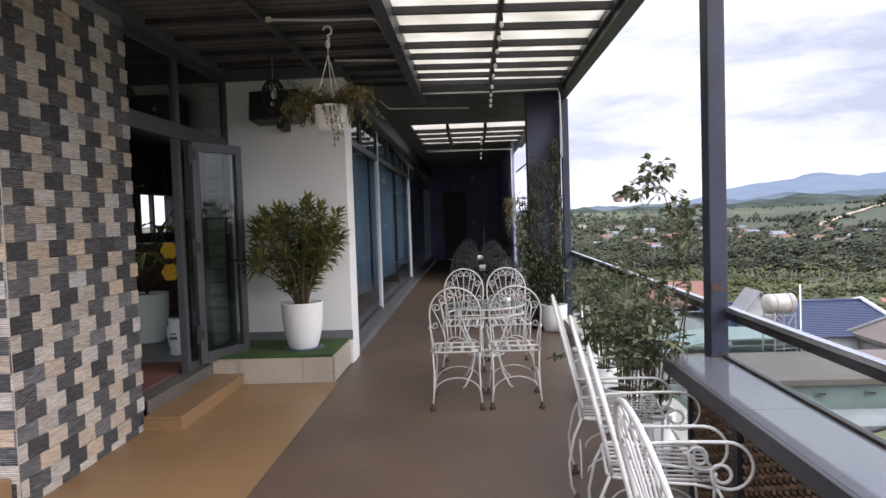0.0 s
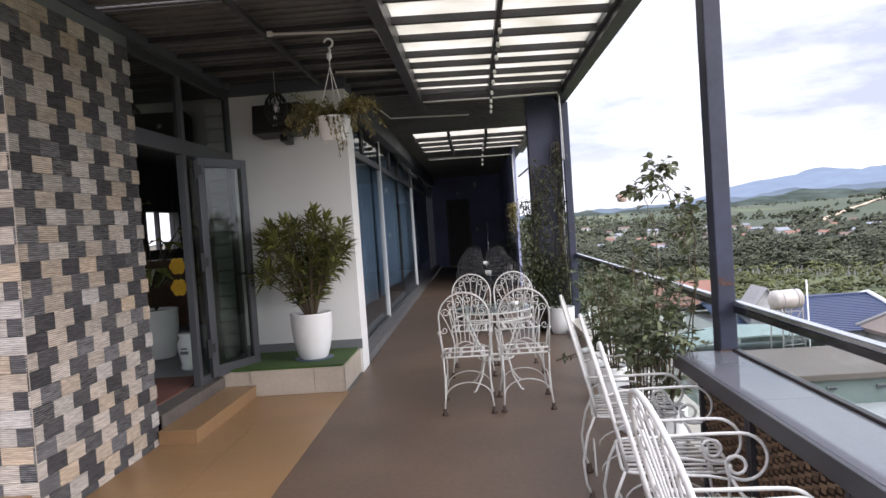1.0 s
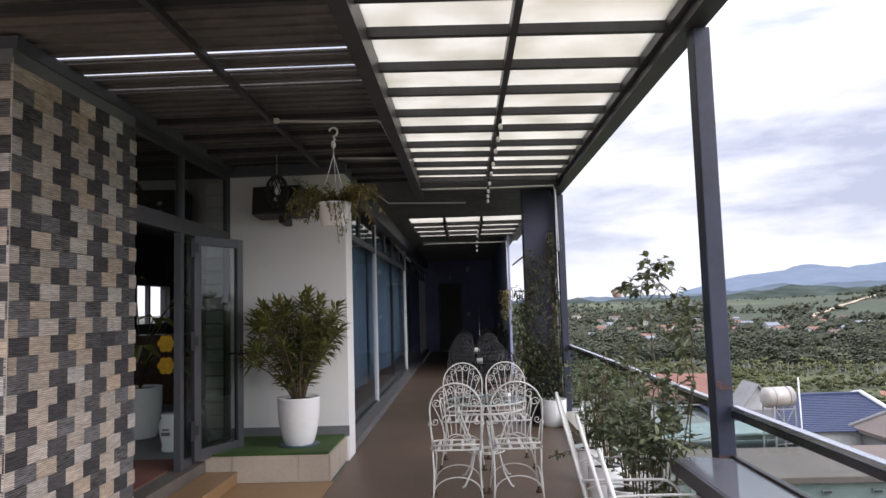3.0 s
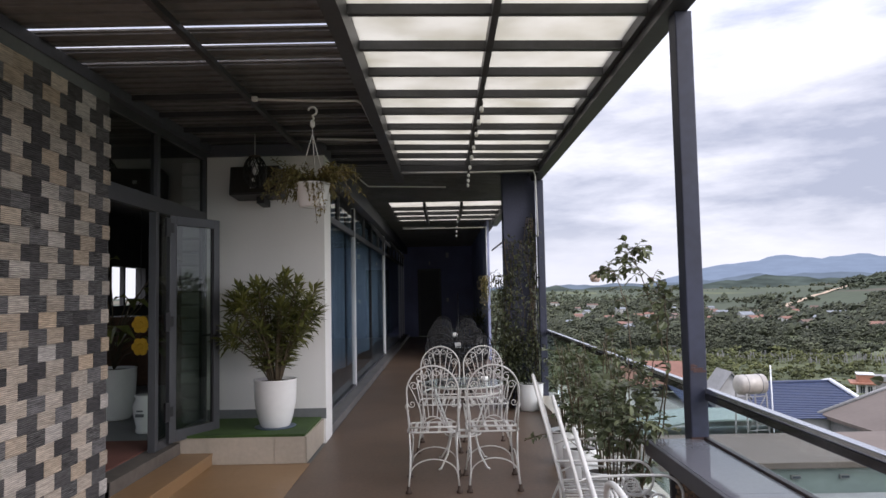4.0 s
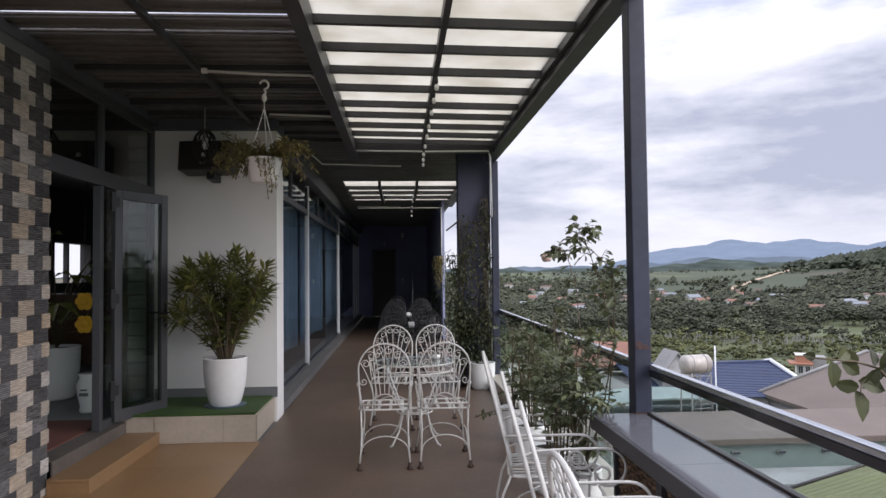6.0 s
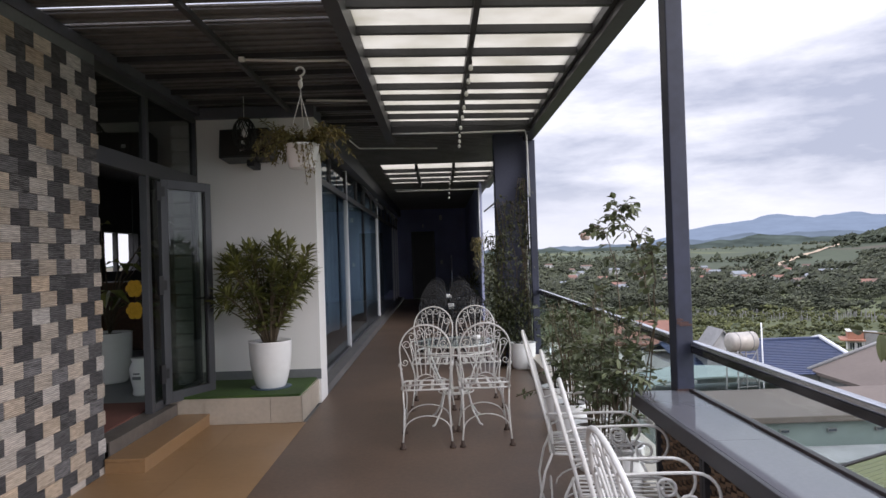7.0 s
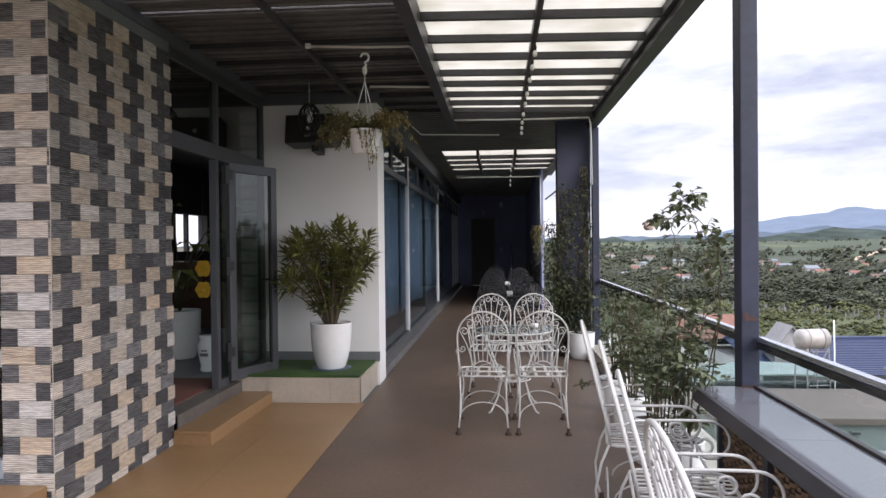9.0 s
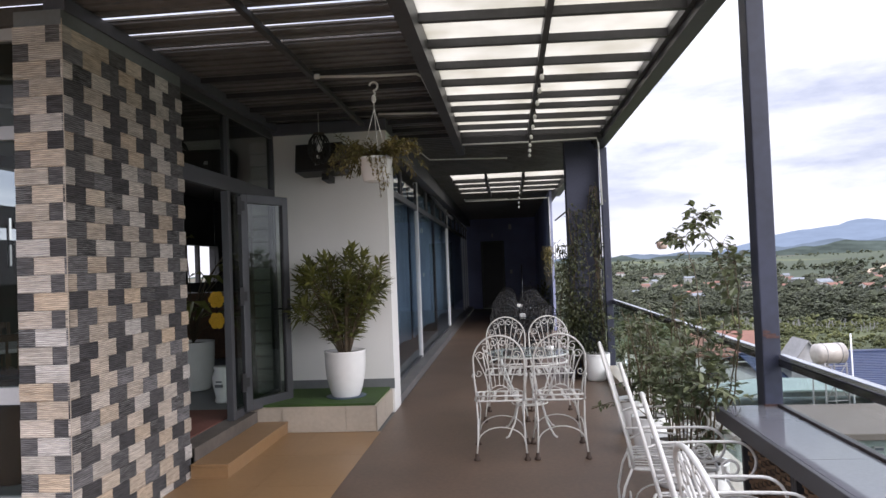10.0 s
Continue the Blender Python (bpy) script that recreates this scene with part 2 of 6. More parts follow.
def tube(bm, pts, r, sides=6, closed=False, r_end=None):
    """A round bar along a line of points."""
    pts = [Vector(p) for p in pts]
    n = len(pts)
    rings = []
    up = Vector((0.13, 0.21, 0.97)).normalized()
    for i, p in enumerate(pts):
        if closed:
            d = pts[(i + 1) % n] - pts[i - 1]
        else:
            d = pts[min(i + 1, n - 1)] - pts[max(i - 1, 0)]
        d = d.normalized() if d.length > 1e-9 else Vector((0, 0, 1))
        u = (up - d * up.dot(d))
        if u.length < 0.05:
            u = Vector((1, 0, 0)) - d * d.x
        u.normalize()
        up = u
        w = d.cross(u)
        rr = r if r_end is None else r + (r_end - r) * i / max(n - 1, 1)
        rings.append([bm.verts.new(p + (u * math.cos(a) + w * math.sin(a)) * rr) for a in (2 * math.pi * k / sides for k in range(sides))])
    m = n if closed else n - 1
    for i in range(m):
        a, b = rings[i], rings[(i + 1) % n]
        for k in range(sides):
            f = bm.faces.new((a[k], a[(k + 1) % sides], b[(k + 1) % sides], b[k]))
            f.smooth = True
    if not closed:
        bm.faces.new(list(reversed(rings[0])))
        bm.faces.new(rings[-1])
    return bm


def tubes(lines, r, sides=6):
    bm = bmesh.new()
    for pts in lines:
        tube(bm, pts, r, sides)
    return bm


def lathe(bm, profile, cx=0.0, cy=0.0, z=0.0, seg=40, wobble=0.0):
    rings = []
    for rad, h in profile:
        rings.append([bm.verts.new((cx + rad * math.cos(2 * math.pi * k / seg), cy + rad * math.sin(2 * math.pi * k / seg), z + h)) for k in range(seg)])
    for a, b in zip(rings, rings[1:]):
        for k in range(seg):
            f = bm.faces.new((a[k], a[(k + 1) % seg], b[(k + 1) % seg], b[k]))
            f.smooth = True
    bm.faces.new(list(reversed(rings[0])))
    bm.faces.new(rings[-1])
    return bm


def mesh_of(name, bm, material):
    me = bpy.data.meshes.new(name)
    bm.to_mesh(me)
    bm.free()
    me.materials.append(material)
    return me


def part(name, bm, material, parent, label=""):
    ob = new(name, mesh_of(name, bm, material))
    ob.parent = parent
    return tagged(ob, label)


def thing(name, bm, material, label, category, group="", kind=""):
    return tagged(new(name, mesh_of(name, bm, material)), label, category, group, kind)


def root(name, label, category, group="", m=None, kind=""):
    ob = tagged(new(name), label, category, group, kind)
    if m is not None:
        ob.matrix_basis = m
    return ob


def structure(name, bm, material, label="", category=""):
    return tagged(new(name, mesh_of(name, bm, material)), label, category, "", "structure")


def spiral(cx, cz, r0, r1, a0, a1, n, f):
    """Points of a flat scroll; f turns (u, v) into a place."""
    return [f(cx + (r0 + (r1 - r0) * i / n) * math.cos(radians(a0 + (a1 - a0) * i / n)),
              cz + (r0 + (r1 - r0) * i / n) * math.sin(radians(a0 + (a1 - a0) * i / n))) for i in range(n + 1)]


class Leaves:
    """Collects many small leaves into one mesh."""

    def __init__(self):
        self.v, self.f = [], []

    def add(self, p, d, length, width, droop=0.15, up=None):
        d = Vector(d).normalized()
        s = d.cross(up or Vector((random.uniform(-.4, .4), random.uniform(-.4, .4), 1)))
        s = s.normalized() if s.length > 1e-3 else Vector((1, 0, 0))
        nrm = s.cross(d)
        p = Vector(p)
        i = len(self.v)
        mid = p + d * length * 0.45 - nrm * 0.0
        tip = p + d * length - nrm * droop * length
        fold = nrm * width * 0.22
        self.v += [p, mid + s * width * 0.5 + fold, mid, mid - s * width * 0.5 + fold, tip]
        self.f += [(i, i + 2, i + 1), (i, i + 3, i + 2), (i + 1, i + 2, i + 4), (i + 2, i + 3, i + 4)]

    def add_round(self, p, d, length, width, droop=0.15, up=None):
        """A rounded leaf with a pointed tip, folded along its midrib."""
        d = Vector(d).normalized()
        s = d.cross(up or Vector((random.uniform(-.5, .5), random.uniform(-.5, .5), 1))).normalized()
        nrm = s.cross(d)
        p, i = Vector(p), len(self.v)
        self.v.append(p)
        for u, w in ((0.15, 0.62), (0.42, 1.0), (0.7, 0.78)):
            c = p + d * length * u - nrm * droop * length * u * u
            e = s * width * 0.5 * w
            self.v += [c + e + nrm * width * 0.16 * w, c, c - e + nrm * width * 0.16 * w]
        self.v.append(p + d * length - nrm * droop * length)
        self.f += [(i, i + 2, i + 1), (i, i + 3, i + 2)]
        for k in (1, 4):
            a = i + k
            self.f += [(a, a + 1, a + 4, a + 3), (a + 1, a + 2, a + 5, a + 4)]
        self.f += [(i + 7, i + 8, i + 10), (i + 8, i + 9, i + 10)]

    def add_long(self, p, d, length, width, droop=0.15):
        """A long strap-like leaf that tapers at both ends and bends along its length."""
        d = Vector(d).normalized()
        s = d.cross(Vector((random.uniform(-.4, .4), random.uniform(-.4, .4), 1)))
        s = s.normalized() if s.length > 1e-3 else Vector((1, 0, 0))
        nrm = s.cross(d)
        p, i = Vector(p), len(self.v)
        self.v.append(p)
        for u, w in ((0.3, 0.75), (0.62, 1.0)):
            c = p + d * length * u - nrm * droop * length * u * u
            e = s * width * 0.5 * w
            self.v += [c + e + nrm * width * 0.2, c, c - e + nrm * width * 0.2]
        self.v.append(p + d * length - nrm * droop * length)
        a = i + 1
        self.f += [(i, a + 1, a), (i, a + 2, a + 1), (a, a + 1, a + 4, a + 3), (a + 1, a + 2, a + 5, a + 4), (a + 3, a + 4, a + 6), (a + 4, a + 5, a + 6)]

    def mesh(self, name, material):
        me = bpy.data.meshes.new(name)
        me.from_pydata([tuple(v) for v in self.v], [], self.f)
        me.materials.append(material)
        return me


def leaf_part(name, leaves, material, parent, label=""):
    ob = new(name, leaves.mesh(name, material))
    ob.parent = parent
    return tagged(ob, label)

# ---- structure ----
Y0, Y1 = -4.0, 24.3
YR = 1.2
X_WIN = -1.49
PURLINS = [-3.0 + 0.525 * k for k in range(13)] + [3.77, 4.335, 4.86, 5.41, 5.935, 6.50, 6.95, 7.44, 7.90, 8.34]

# terrace floor: brown walkway and tan entrance strip, on one slab
structure("floor", boxes((-1.3, 1.22, Y0, Y1, -0.25, 0.0)), M_floor, "brown painted concrete terrace floor", "floor")
structure("slab", boxes((-9.2, -1.303, Y0, 14.4, -0.3, -0.02)), M_base, "grey concrete slab under the room", "floor")

# raised room floor
structure("room_floor", boxes((-9.2, -2.5, 5.08, 14.4, -0.015, 0.2), (-9.2, -2.84, 3.86, 5.08, -0.015, 0.2), (-2.5, -1.56, 7.72, 14.4, -0.015, 0.2)), M_base, "dark grey tiled floor of the room", "floor")

# translucent roof over the walkway, falling slightly towards the eave
def pitched(bm, x0=-0.56, x1=1.15, fall=0.032):
    for v in bm.verts:
        v.co.z -= fall * (v.co.x - x0) / (x1 - x0)
    return bm


roof = tagged(new("roof"), "dark steel pergola roof with translucent sheets", "roof", "", "structure")
part("translucent_sheet", pitched(boxes((-0.6, 0.262, YR, 8.52, 3.152, 3.158))), M_poly, roof, "milky translucent roof sheet")
part("translucent_sheet", pitched(boxes((0.266, 1.2, YR, 8.52, 3.152, 3.158))), M_poly, roof, "milky translucent roof sheet")
for y in PURLINS:
    if YR < y < 8.6:
        part("purlin", pitched(boxes((-0.56, 1.15, y - 0.022, y + 0.022, 3.09, 3.148))), M_dark_steel, roof)
part("mid_rail", pitched(boxes((0.245, 0.285, YR, 8.4, 3.07, 3.149))), M_dark_steel, roof)
part("side_beam", boxes((-0.655, -0.56, YR, 9.1, 2.99, 3.15)), M_dark_steel, roof)
part("eave_beam", boxes((1.15, 1.27, YR, 9.2, 3.0, 3.15), (1.115, 1.15, YR, 9.2, 3.06, 3.15)), M_dark_steel, roof)
part("cross_beam", boxes((-0.56, 1.15, 8.46, 8.56, 3.0, 3.15)), M_dark_steel, roof)

# second bay of translucent roof
part("translucent_sheet", boxes((-1.02, 1.05, 12.3, 15.5, 3.152, 3.158)), M_poly, roof, "milky translucent roof sheet")
for y in (12.95, 13.75, 14.6):
    part("purlin", boxes((-1.02, 1.05, y - 0.03, y + 0.03, 3.08, 3.148)), M_dark_steel, roof)
for x in (-0.38, 0.29):
    part("mid_rail", boxes((x - 0.025, x + 0.025, 12.3, 15.5, 3.03, 3.149)), M_dark_steel, roof)
part("eave_beam", boxes((1.05, 1.17, 12.2, 15.6, 3.0, 3.15)), M_dark_steel, roof)


def ribbed(x0, x1, y0, y1, z, pitch=0.13):
    """A folded roof sheet with ribs across the walkway."""
    bm = bmesh.new()
    box(bm, x0, x1, y0, y1, z, z + 0.012)
    y = y0 + 0.02
    while y < y1 - 0.04:
        box(bm, x0, x1, y, y + 0.03, z - 0.016, z)
        y += pitch
    return bm


cbm = ribbed(-2.62, -0.56, YR, 4.052, 3.16)
for a, b in ((4.108, 4.362), (4.412, 4.67), (4.705, 8.56)):
    bm2 = ribbed(-2.62, -0.56, a, b, 3.16)
    me2 = bpy.data.meshes.new("tmp")
    bm2.to_mesh(me2)
    bm2.free()
    cbm.from_mesh(me2)
    bpy.data.meshes.remove(me2)
for args in ((-1.5, 1.27, 8.56, 12.3), (-1.5, -1.02, 12.3, 15.5), (-1.5, 1.2, 15.5, 24.3)):
    bm2 = ribbed(*args, 3.16)
    me2 = bpy.data.meshes.new("tmp")
    bm2.to_mesh(me2)
    bm2.free()
    cbm.from_mesh(me2)
    bpy.data.meshes.remove(me2)
structure("ceiling", cbm, M_sheet, "dark ribbed metal roof sheet", "ceiling")
for y in PURLINS:
    if 0 < y < 3.6 or 4.9 < y < 8.5:
        part("purlin", boxes((-2.6, -0.655, y - 0.02, y + 0.02, 3.10, 3.143)), M_dark_steel, roof)
for x in (-1.55,):
    part("purlin", boxes((x - 0.02, x + 0.02, YR, 8.4, 3.06, 3.10)), M_dark_steel, roof)
for y0, y1 in ((4.03, 4.12), (4.35, 4.43), (4.66, 4.72)):
    part("light_strip", boxes((-2.6, -0.6, y0, y1, 3.19, 3.195)), M_poly, roof, "narrow translucent strip")

# posts along the open side
for y in (-2.0, 3.57, 9.1):
    p = root("post", "navy painted square steel post carrying the eave", "post", "eave posts", kind="structure")
    part("shaft", boxes((1.2, 1.29, y, y + 0.11, -0.2, 2.998), bevel=0.006), M_navy_steel, p)
    if 0 < y < 5:
        part("base_stain", boxes((1.198, 1.288, y - 0.003, y + 0.02, 0.7602, 0.771)), M_rust, p, "rusty line at the post's foot")
        part("rust_scar", boxes((1.206, 1.268, y - 0.003, y + 0.02, 1.108, 1.122), (1.22, 1.284, y - 0.0025, y + 0.02, 1.098, 1.109), (1.207, 1.226, y - 0.0035, y + 0.02, 1.124, 1.14), (1.222, 1.24, y - 0.0032, y + 0.02, 1.126, 1.136)), M_rust, p, "rust coloured scrape")

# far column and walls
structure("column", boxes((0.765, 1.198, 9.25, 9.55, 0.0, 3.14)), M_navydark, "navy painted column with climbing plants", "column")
structure("wall_end", boxes((-3.0, -0.98, 24.3, 24.5, 0, 3.15), (-0.16, 1.4, 24.3, 24.5, 0, 3.15), (-0.98, -0.16, 24.3, 24.5, 2.36, 3.15)), M_navy_lifted, "navy painted end wall", "wall")
d = root("door_2", "dark closed door in the navy end wall", "door", kind="structure")
part("leaf", boxes((-0.92, -0.22, 24.36, 24.4, 0.0, 2.3)), M_black, d)
part("frame", boxes((-0.98, -0.92, 24.28, 24.42, 0, 2.36), (-0.22, -0.16, 24.28, 24.42, 0, 2.36), (-0.92, -0.22, 24.28, 24.42, 2.3, 2.36)), M_dark_steel, d)
structure("wall_far_side", boxes((0.935, 0.985, 15.6, 24.3, 0, 3.15)), M_navy_lifted, "navy painted side wall", "wall")
structure("wall_back", boxes((-6.2, 1.3, Y0 - 0.2, Y0, -0.02, 1.0)), M_wall, "low white wall closing the terrace", "wall")

# white wall block beside the entrance, standing behind the plinth
structure("wall_white", boxes((-2.56, -1.31, 7.3, 7.70, -0.015, 3.018)), M_wall, "white painted wall block", "wall")
structure("baseboard", boxes((-2.55, -1.305, 7.288, 7.3, 0.245, 0.35)), M_base, "grey skirting", "skirting")
structure("wall_beam", boxes((-2.62, -1.30, 7.26, 7.72, 3.019, 3.14), (-1.47, -1.33, 7.72, Y1, 2.9, 3.14)), M_fascia, "dark blue-grey fascia beam above the windows", "beam")

# plinth with tile faces and a turf mat
pl = root("plinth", "low plinth clad in cream tiles", "plinth", kind="structure")
part("core", boxes((-2.60, -1.343, 6.408, 7.29, -0.01, 0.232)), M_cream, pl)
for x0, x1 in ((-2.24, -1.632), (-1.628, -1.337)):
    part("tile", boxes((x0, x1, 6.398, 6.407, 0.002, 0.238)), M_cream, pl)
for y0, y1 in ((6.398, 6.86), (6.864, 7.298)):
    part("tile", boxes((-1.342, -1.333, y0, y1, 0.002, 0.238)), M_cream, pl)
part("cap", boxes((-2.60, -1.337, 6.40, 7.29, 0.233, 0.240)), M_cream, pl)
thing("turf_mat", boxes((-2.45, -1.355, 6.41, 7.285, 0.2405, 0.262)), M_turf, "green artificial turf mat on the plinth", "mat")

# entrance step
st = root("step", "tan tiled entrance step", "step", kind="structure")
part("tread", boxes((-2.486, -2.19, 4.985, 6.40, 0.085, 0.107), bevel=0.004), M_tan, st)
part("riser", boxes((-2.486, -2.197, 4.993, 6.40, -0.01, 0.085)), M_tan, st)
structure("threshold", boxes((-2.66, -2.488, 5.08, 6.396, -0.01, 0.205), (-2.66, -2.603, 6.396, 7.29, -0.01, 0.205)), M_step, "worn grey stone threshold", "threshold")

# window curb along the walkway
structure("curb", boxes((-1.56, -1.315, 7.702, Y1, -0.01, 0.085)), M_curb, "grey tiled curb under the windows", "curb")

M_concrete = mat("weathered_concrete", (0.24, 0.235, 0.225), 0.85, vary=0.2, grain=6, big=0.7)
M_edge = mat("dark_brown_edge", (0.028, 0.019, 0.017), 0.4, vary=0.2, grain=60, bump=0.05)
M_granite = mat("dark_granite", (0.035, 0.035, 0.04), 0.4, vary=0.25, grain=90, bump=0.03)
# low kerb beyond the counter, and the granite counter inside the railing
structure("kerb", boxes((1.14, 1.42, 3.72, 9.4, -0.3, 0.16)), M_cream, "low cream rendered kerb", "kerb")
structure("ledge", boxes((0.987, 1.256, Y0, 2.63, 0.70, 0.76), (0.987, 1.256, 2.633, 3.60, 0.70, 0.76)), M_ledge, "pale polished granite counter inside the railing", "counter")
structure("ledge_trim", boxes((0.965, 0.986, Y0, 3.602, 0.688, 0.7605), bevel=0.003), M_granite, "dark granite front edge of the counter", "trim")
structure("ledge_edge", boxes((1.257, 1.287, Y0, 3.566, 0.70, 0.772), bevel=0.004), M_edge, "dark brown channel under the glass", "trim")
structure("ledge_coping", boxes((1.288, 1.318, Y0, 3.56, 0.66, 0.745), bevel=0.004), M_concrete, "grey rendered coping outside the glass", "trim")
structure("wall_parapet", boxes((1.10, 1.287, Y0, 3.55, 0.0, 0.699), (1.22, 1.33, Y0, 3.55, -0.3, 0.0)), M_base, "parapet under the counter", "wall")
structure("wall_building_side", boxes((1.2, 1.33, Y0, Y1, -9.0, -0.301), (-9.2, 1.2, Y0 - 0.2, Y1, -9.0, -0.31)), M_cream, "rendered side of the building below the terrace", "wall")

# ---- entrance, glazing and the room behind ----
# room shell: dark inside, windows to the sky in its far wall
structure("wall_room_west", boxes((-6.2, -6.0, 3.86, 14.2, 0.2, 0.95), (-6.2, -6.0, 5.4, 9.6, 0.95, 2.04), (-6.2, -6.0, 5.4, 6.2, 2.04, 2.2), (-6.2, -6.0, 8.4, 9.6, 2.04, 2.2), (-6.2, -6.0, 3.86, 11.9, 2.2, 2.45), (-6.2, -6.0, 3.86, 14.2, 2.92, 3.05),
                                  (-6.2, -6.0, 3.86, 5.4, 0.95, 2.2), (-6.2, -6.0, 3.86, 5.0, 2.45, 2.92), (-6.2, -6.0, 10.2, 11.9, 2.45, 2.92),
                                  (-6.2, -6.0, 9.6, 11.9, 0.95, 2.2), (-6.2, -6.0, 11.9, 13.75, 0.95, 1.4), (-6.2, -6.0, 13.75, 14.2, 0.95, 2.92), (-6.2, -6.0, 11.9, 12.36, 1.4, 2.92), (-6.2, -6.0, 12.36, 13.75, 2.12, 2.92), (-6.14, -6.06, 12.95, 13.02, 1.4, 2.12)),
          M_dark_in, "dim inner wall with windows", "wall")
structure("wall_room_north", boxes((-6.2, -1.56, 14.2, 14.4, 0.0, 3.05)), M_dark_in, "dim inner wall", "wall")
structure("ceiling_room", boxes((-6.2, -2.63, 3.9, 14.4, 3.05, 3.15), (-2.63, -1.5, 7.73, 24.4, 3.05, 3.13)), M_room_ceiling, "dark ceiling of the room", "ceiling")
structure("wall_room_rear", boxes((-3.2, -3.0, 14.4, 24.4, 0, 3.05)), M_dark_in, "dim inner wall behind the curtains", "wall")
structure("room_floor_rear", boxes((-3.0, -1.56, 14.4, 24.3, -0.01, 0.08)), M_base, "grey floor behind the windows", "floor")
for i, y in enumerate((5.0, 6.0, 7.0, 8.0, 9.0)):
    structure("window_bar", boxes((-6.12, -6.06, y + 0.6, y + 0.65, 2.45, 2.92)), M_dark_steel, "dark window bar", "window")

for y, z0, z1 in ((7.04, 1.6, 2.32), (7.705, 1.7, 2.32)):
    tl = root("tube_lamp", "slim upright white tube lamp on the inner wall", "lamp", "tube lamps inside")
    part("backing", boxes((-5.999, -5.975, y - 0.02, y + 0.02, z0, z1)), M_black, tl)
    part("tube", tubes([[(-5.962, y, z0 + 0.03), (-5.962, y, (z0 + z1) / 2 - 0.03)]], 0.012, 6), glow("tube_light", (1.0, 1.0, 1.0), 0.35), tl)
    part("tube", tubes([[(-5.962, y, (z0 + z1) / 2 + 0.03), (-5.962, y, z1 - 0.02)]], 0.012, 6), glow("tube_light_bright", (1.0, 1.0, 1.0), 0.9), tl)

# storefront glazing beside the pier
M_frame_grey = mat("pale_grey_aluminium", (0.42, 0.425, 0.43), 0.4, vary=0.06, grain=60, bump=0.05)
sf = tagged(new("window_2"), "storefront glazing with white frames", "window", "", "structure")
for z0, z1 in ((0.14, 0.25), (0.80, 0.90), (2.38, 2.46), (2.98, 3.05)):
    part("frame", boxes((-6.0, -2.83, 3.82, 3.88, z0, z1)), M_frame_grey, sf)
part("sill", boxes((-6.0, -2.83, 3.80, 3.92, -0.015, 0.139)), M_base, sf)
for x in (-4.1, -5.3):
    part("mullion", boxes((x - 0.03, x + 0.03, 3.825, 3.875, 0.25, 2.98)), M_frame_grey, sf)
for z0, z1 in ((0.25, 0.80), (0.90, 2.38), (2.46, 2.98)):
    part("pane", boxes((-6.0, -2.83, 3.847, 3.853, z0, z1)), M_storeglass, sf)
structure("platform", boxes((-6.2, -2.535, 3.3, 3.597, -0.001, 0.185), bevel=0.004), M_tan, "tan tiled step in front of the storefront", "step")
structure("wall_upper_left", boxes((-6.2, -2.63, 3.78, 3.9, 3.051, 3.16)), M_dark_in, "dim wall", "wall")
structure("ceiling_left", boxes((-6.2, -2.62, 2.4, 3.78, 3.165, 3.175)), M_sheet, "dark metal roof sheet", "ceiling")

# entrance glazing in the plane of the door
EX0, EX1 = -2.62, -2.555
eg = tagged(new("door_frame"), "anthracite aluminium entrance frame with transom glass", "door frame", "", "structure")
part("head", boxes((EX0, EX1, 5.07, 7.295, 2.285, 2.42), bevel=0.004), M_alu, eg)
part("top_rail", boxes((EX0, EX1, 5.07, 7.295, 2.985, 3.06), bevel=0.004), M_alu, eg)
for y0, y1, z0, z1 in ((5.07, 5.13, 0.206, 2.284), (6.0, 6.07, 0.206, 2.284), (7.235, 7.295, 0.206, 2.284), (5.07, 5.12, 2.421, 2.984), (6.02, 6.085, 2.421, 2.984), (7.245, 7.295, 2.421, 2.984)):
    part("upright", boxes((EX0, EX1, y0, y1, z0, z1), bevel=0.004), M_alu, eg)
part("transom_pane", boxes((-2.592, -2.586, 5.12, 6.02, 2.421, 2.984)), M_transom, eg)
part("transom_pane", boxes((-2.592, -2.586, 6.085, 7.245, 2.421, 2.984)), M_transom, eg)
part("side_pane", boxes((-2.592, -2.586, 6.07, 7.235, 0.28, 2.284)), M_doorglass, eg)
part("bottom_rail", boxes((EX0, EX1, 6.07, 7.235, 0.206, 0.28)), M_alu, eg)
structure("wall_beam_left", boxes((-2.63, -2.5, 3.64, 7.3, 3.061, 3.14)), M_fascia, "dark blue-grey beam above the entrance", "beam")

# stone-clad column behind the glazing
sc = root("stone_column", "pale stacked stone column behind the glass", "column", kind="structure")
part("core", boxes((-2.80, -2.65, 7.37, 7.68, 0.2, 3.01)), M_base, sc)
sc_rng = random.Random(4)
for k in range(20):
    z = 0.21 + k * 0.139
    part("course", boxes((-2.83 - sc_rng.uniform(0, 0.012), -2.635, 7.335 - sc_rng.uniform(0, 0.02), 7.68, z, z + 0.118), bevel=0.012), M_ashlar, sc)

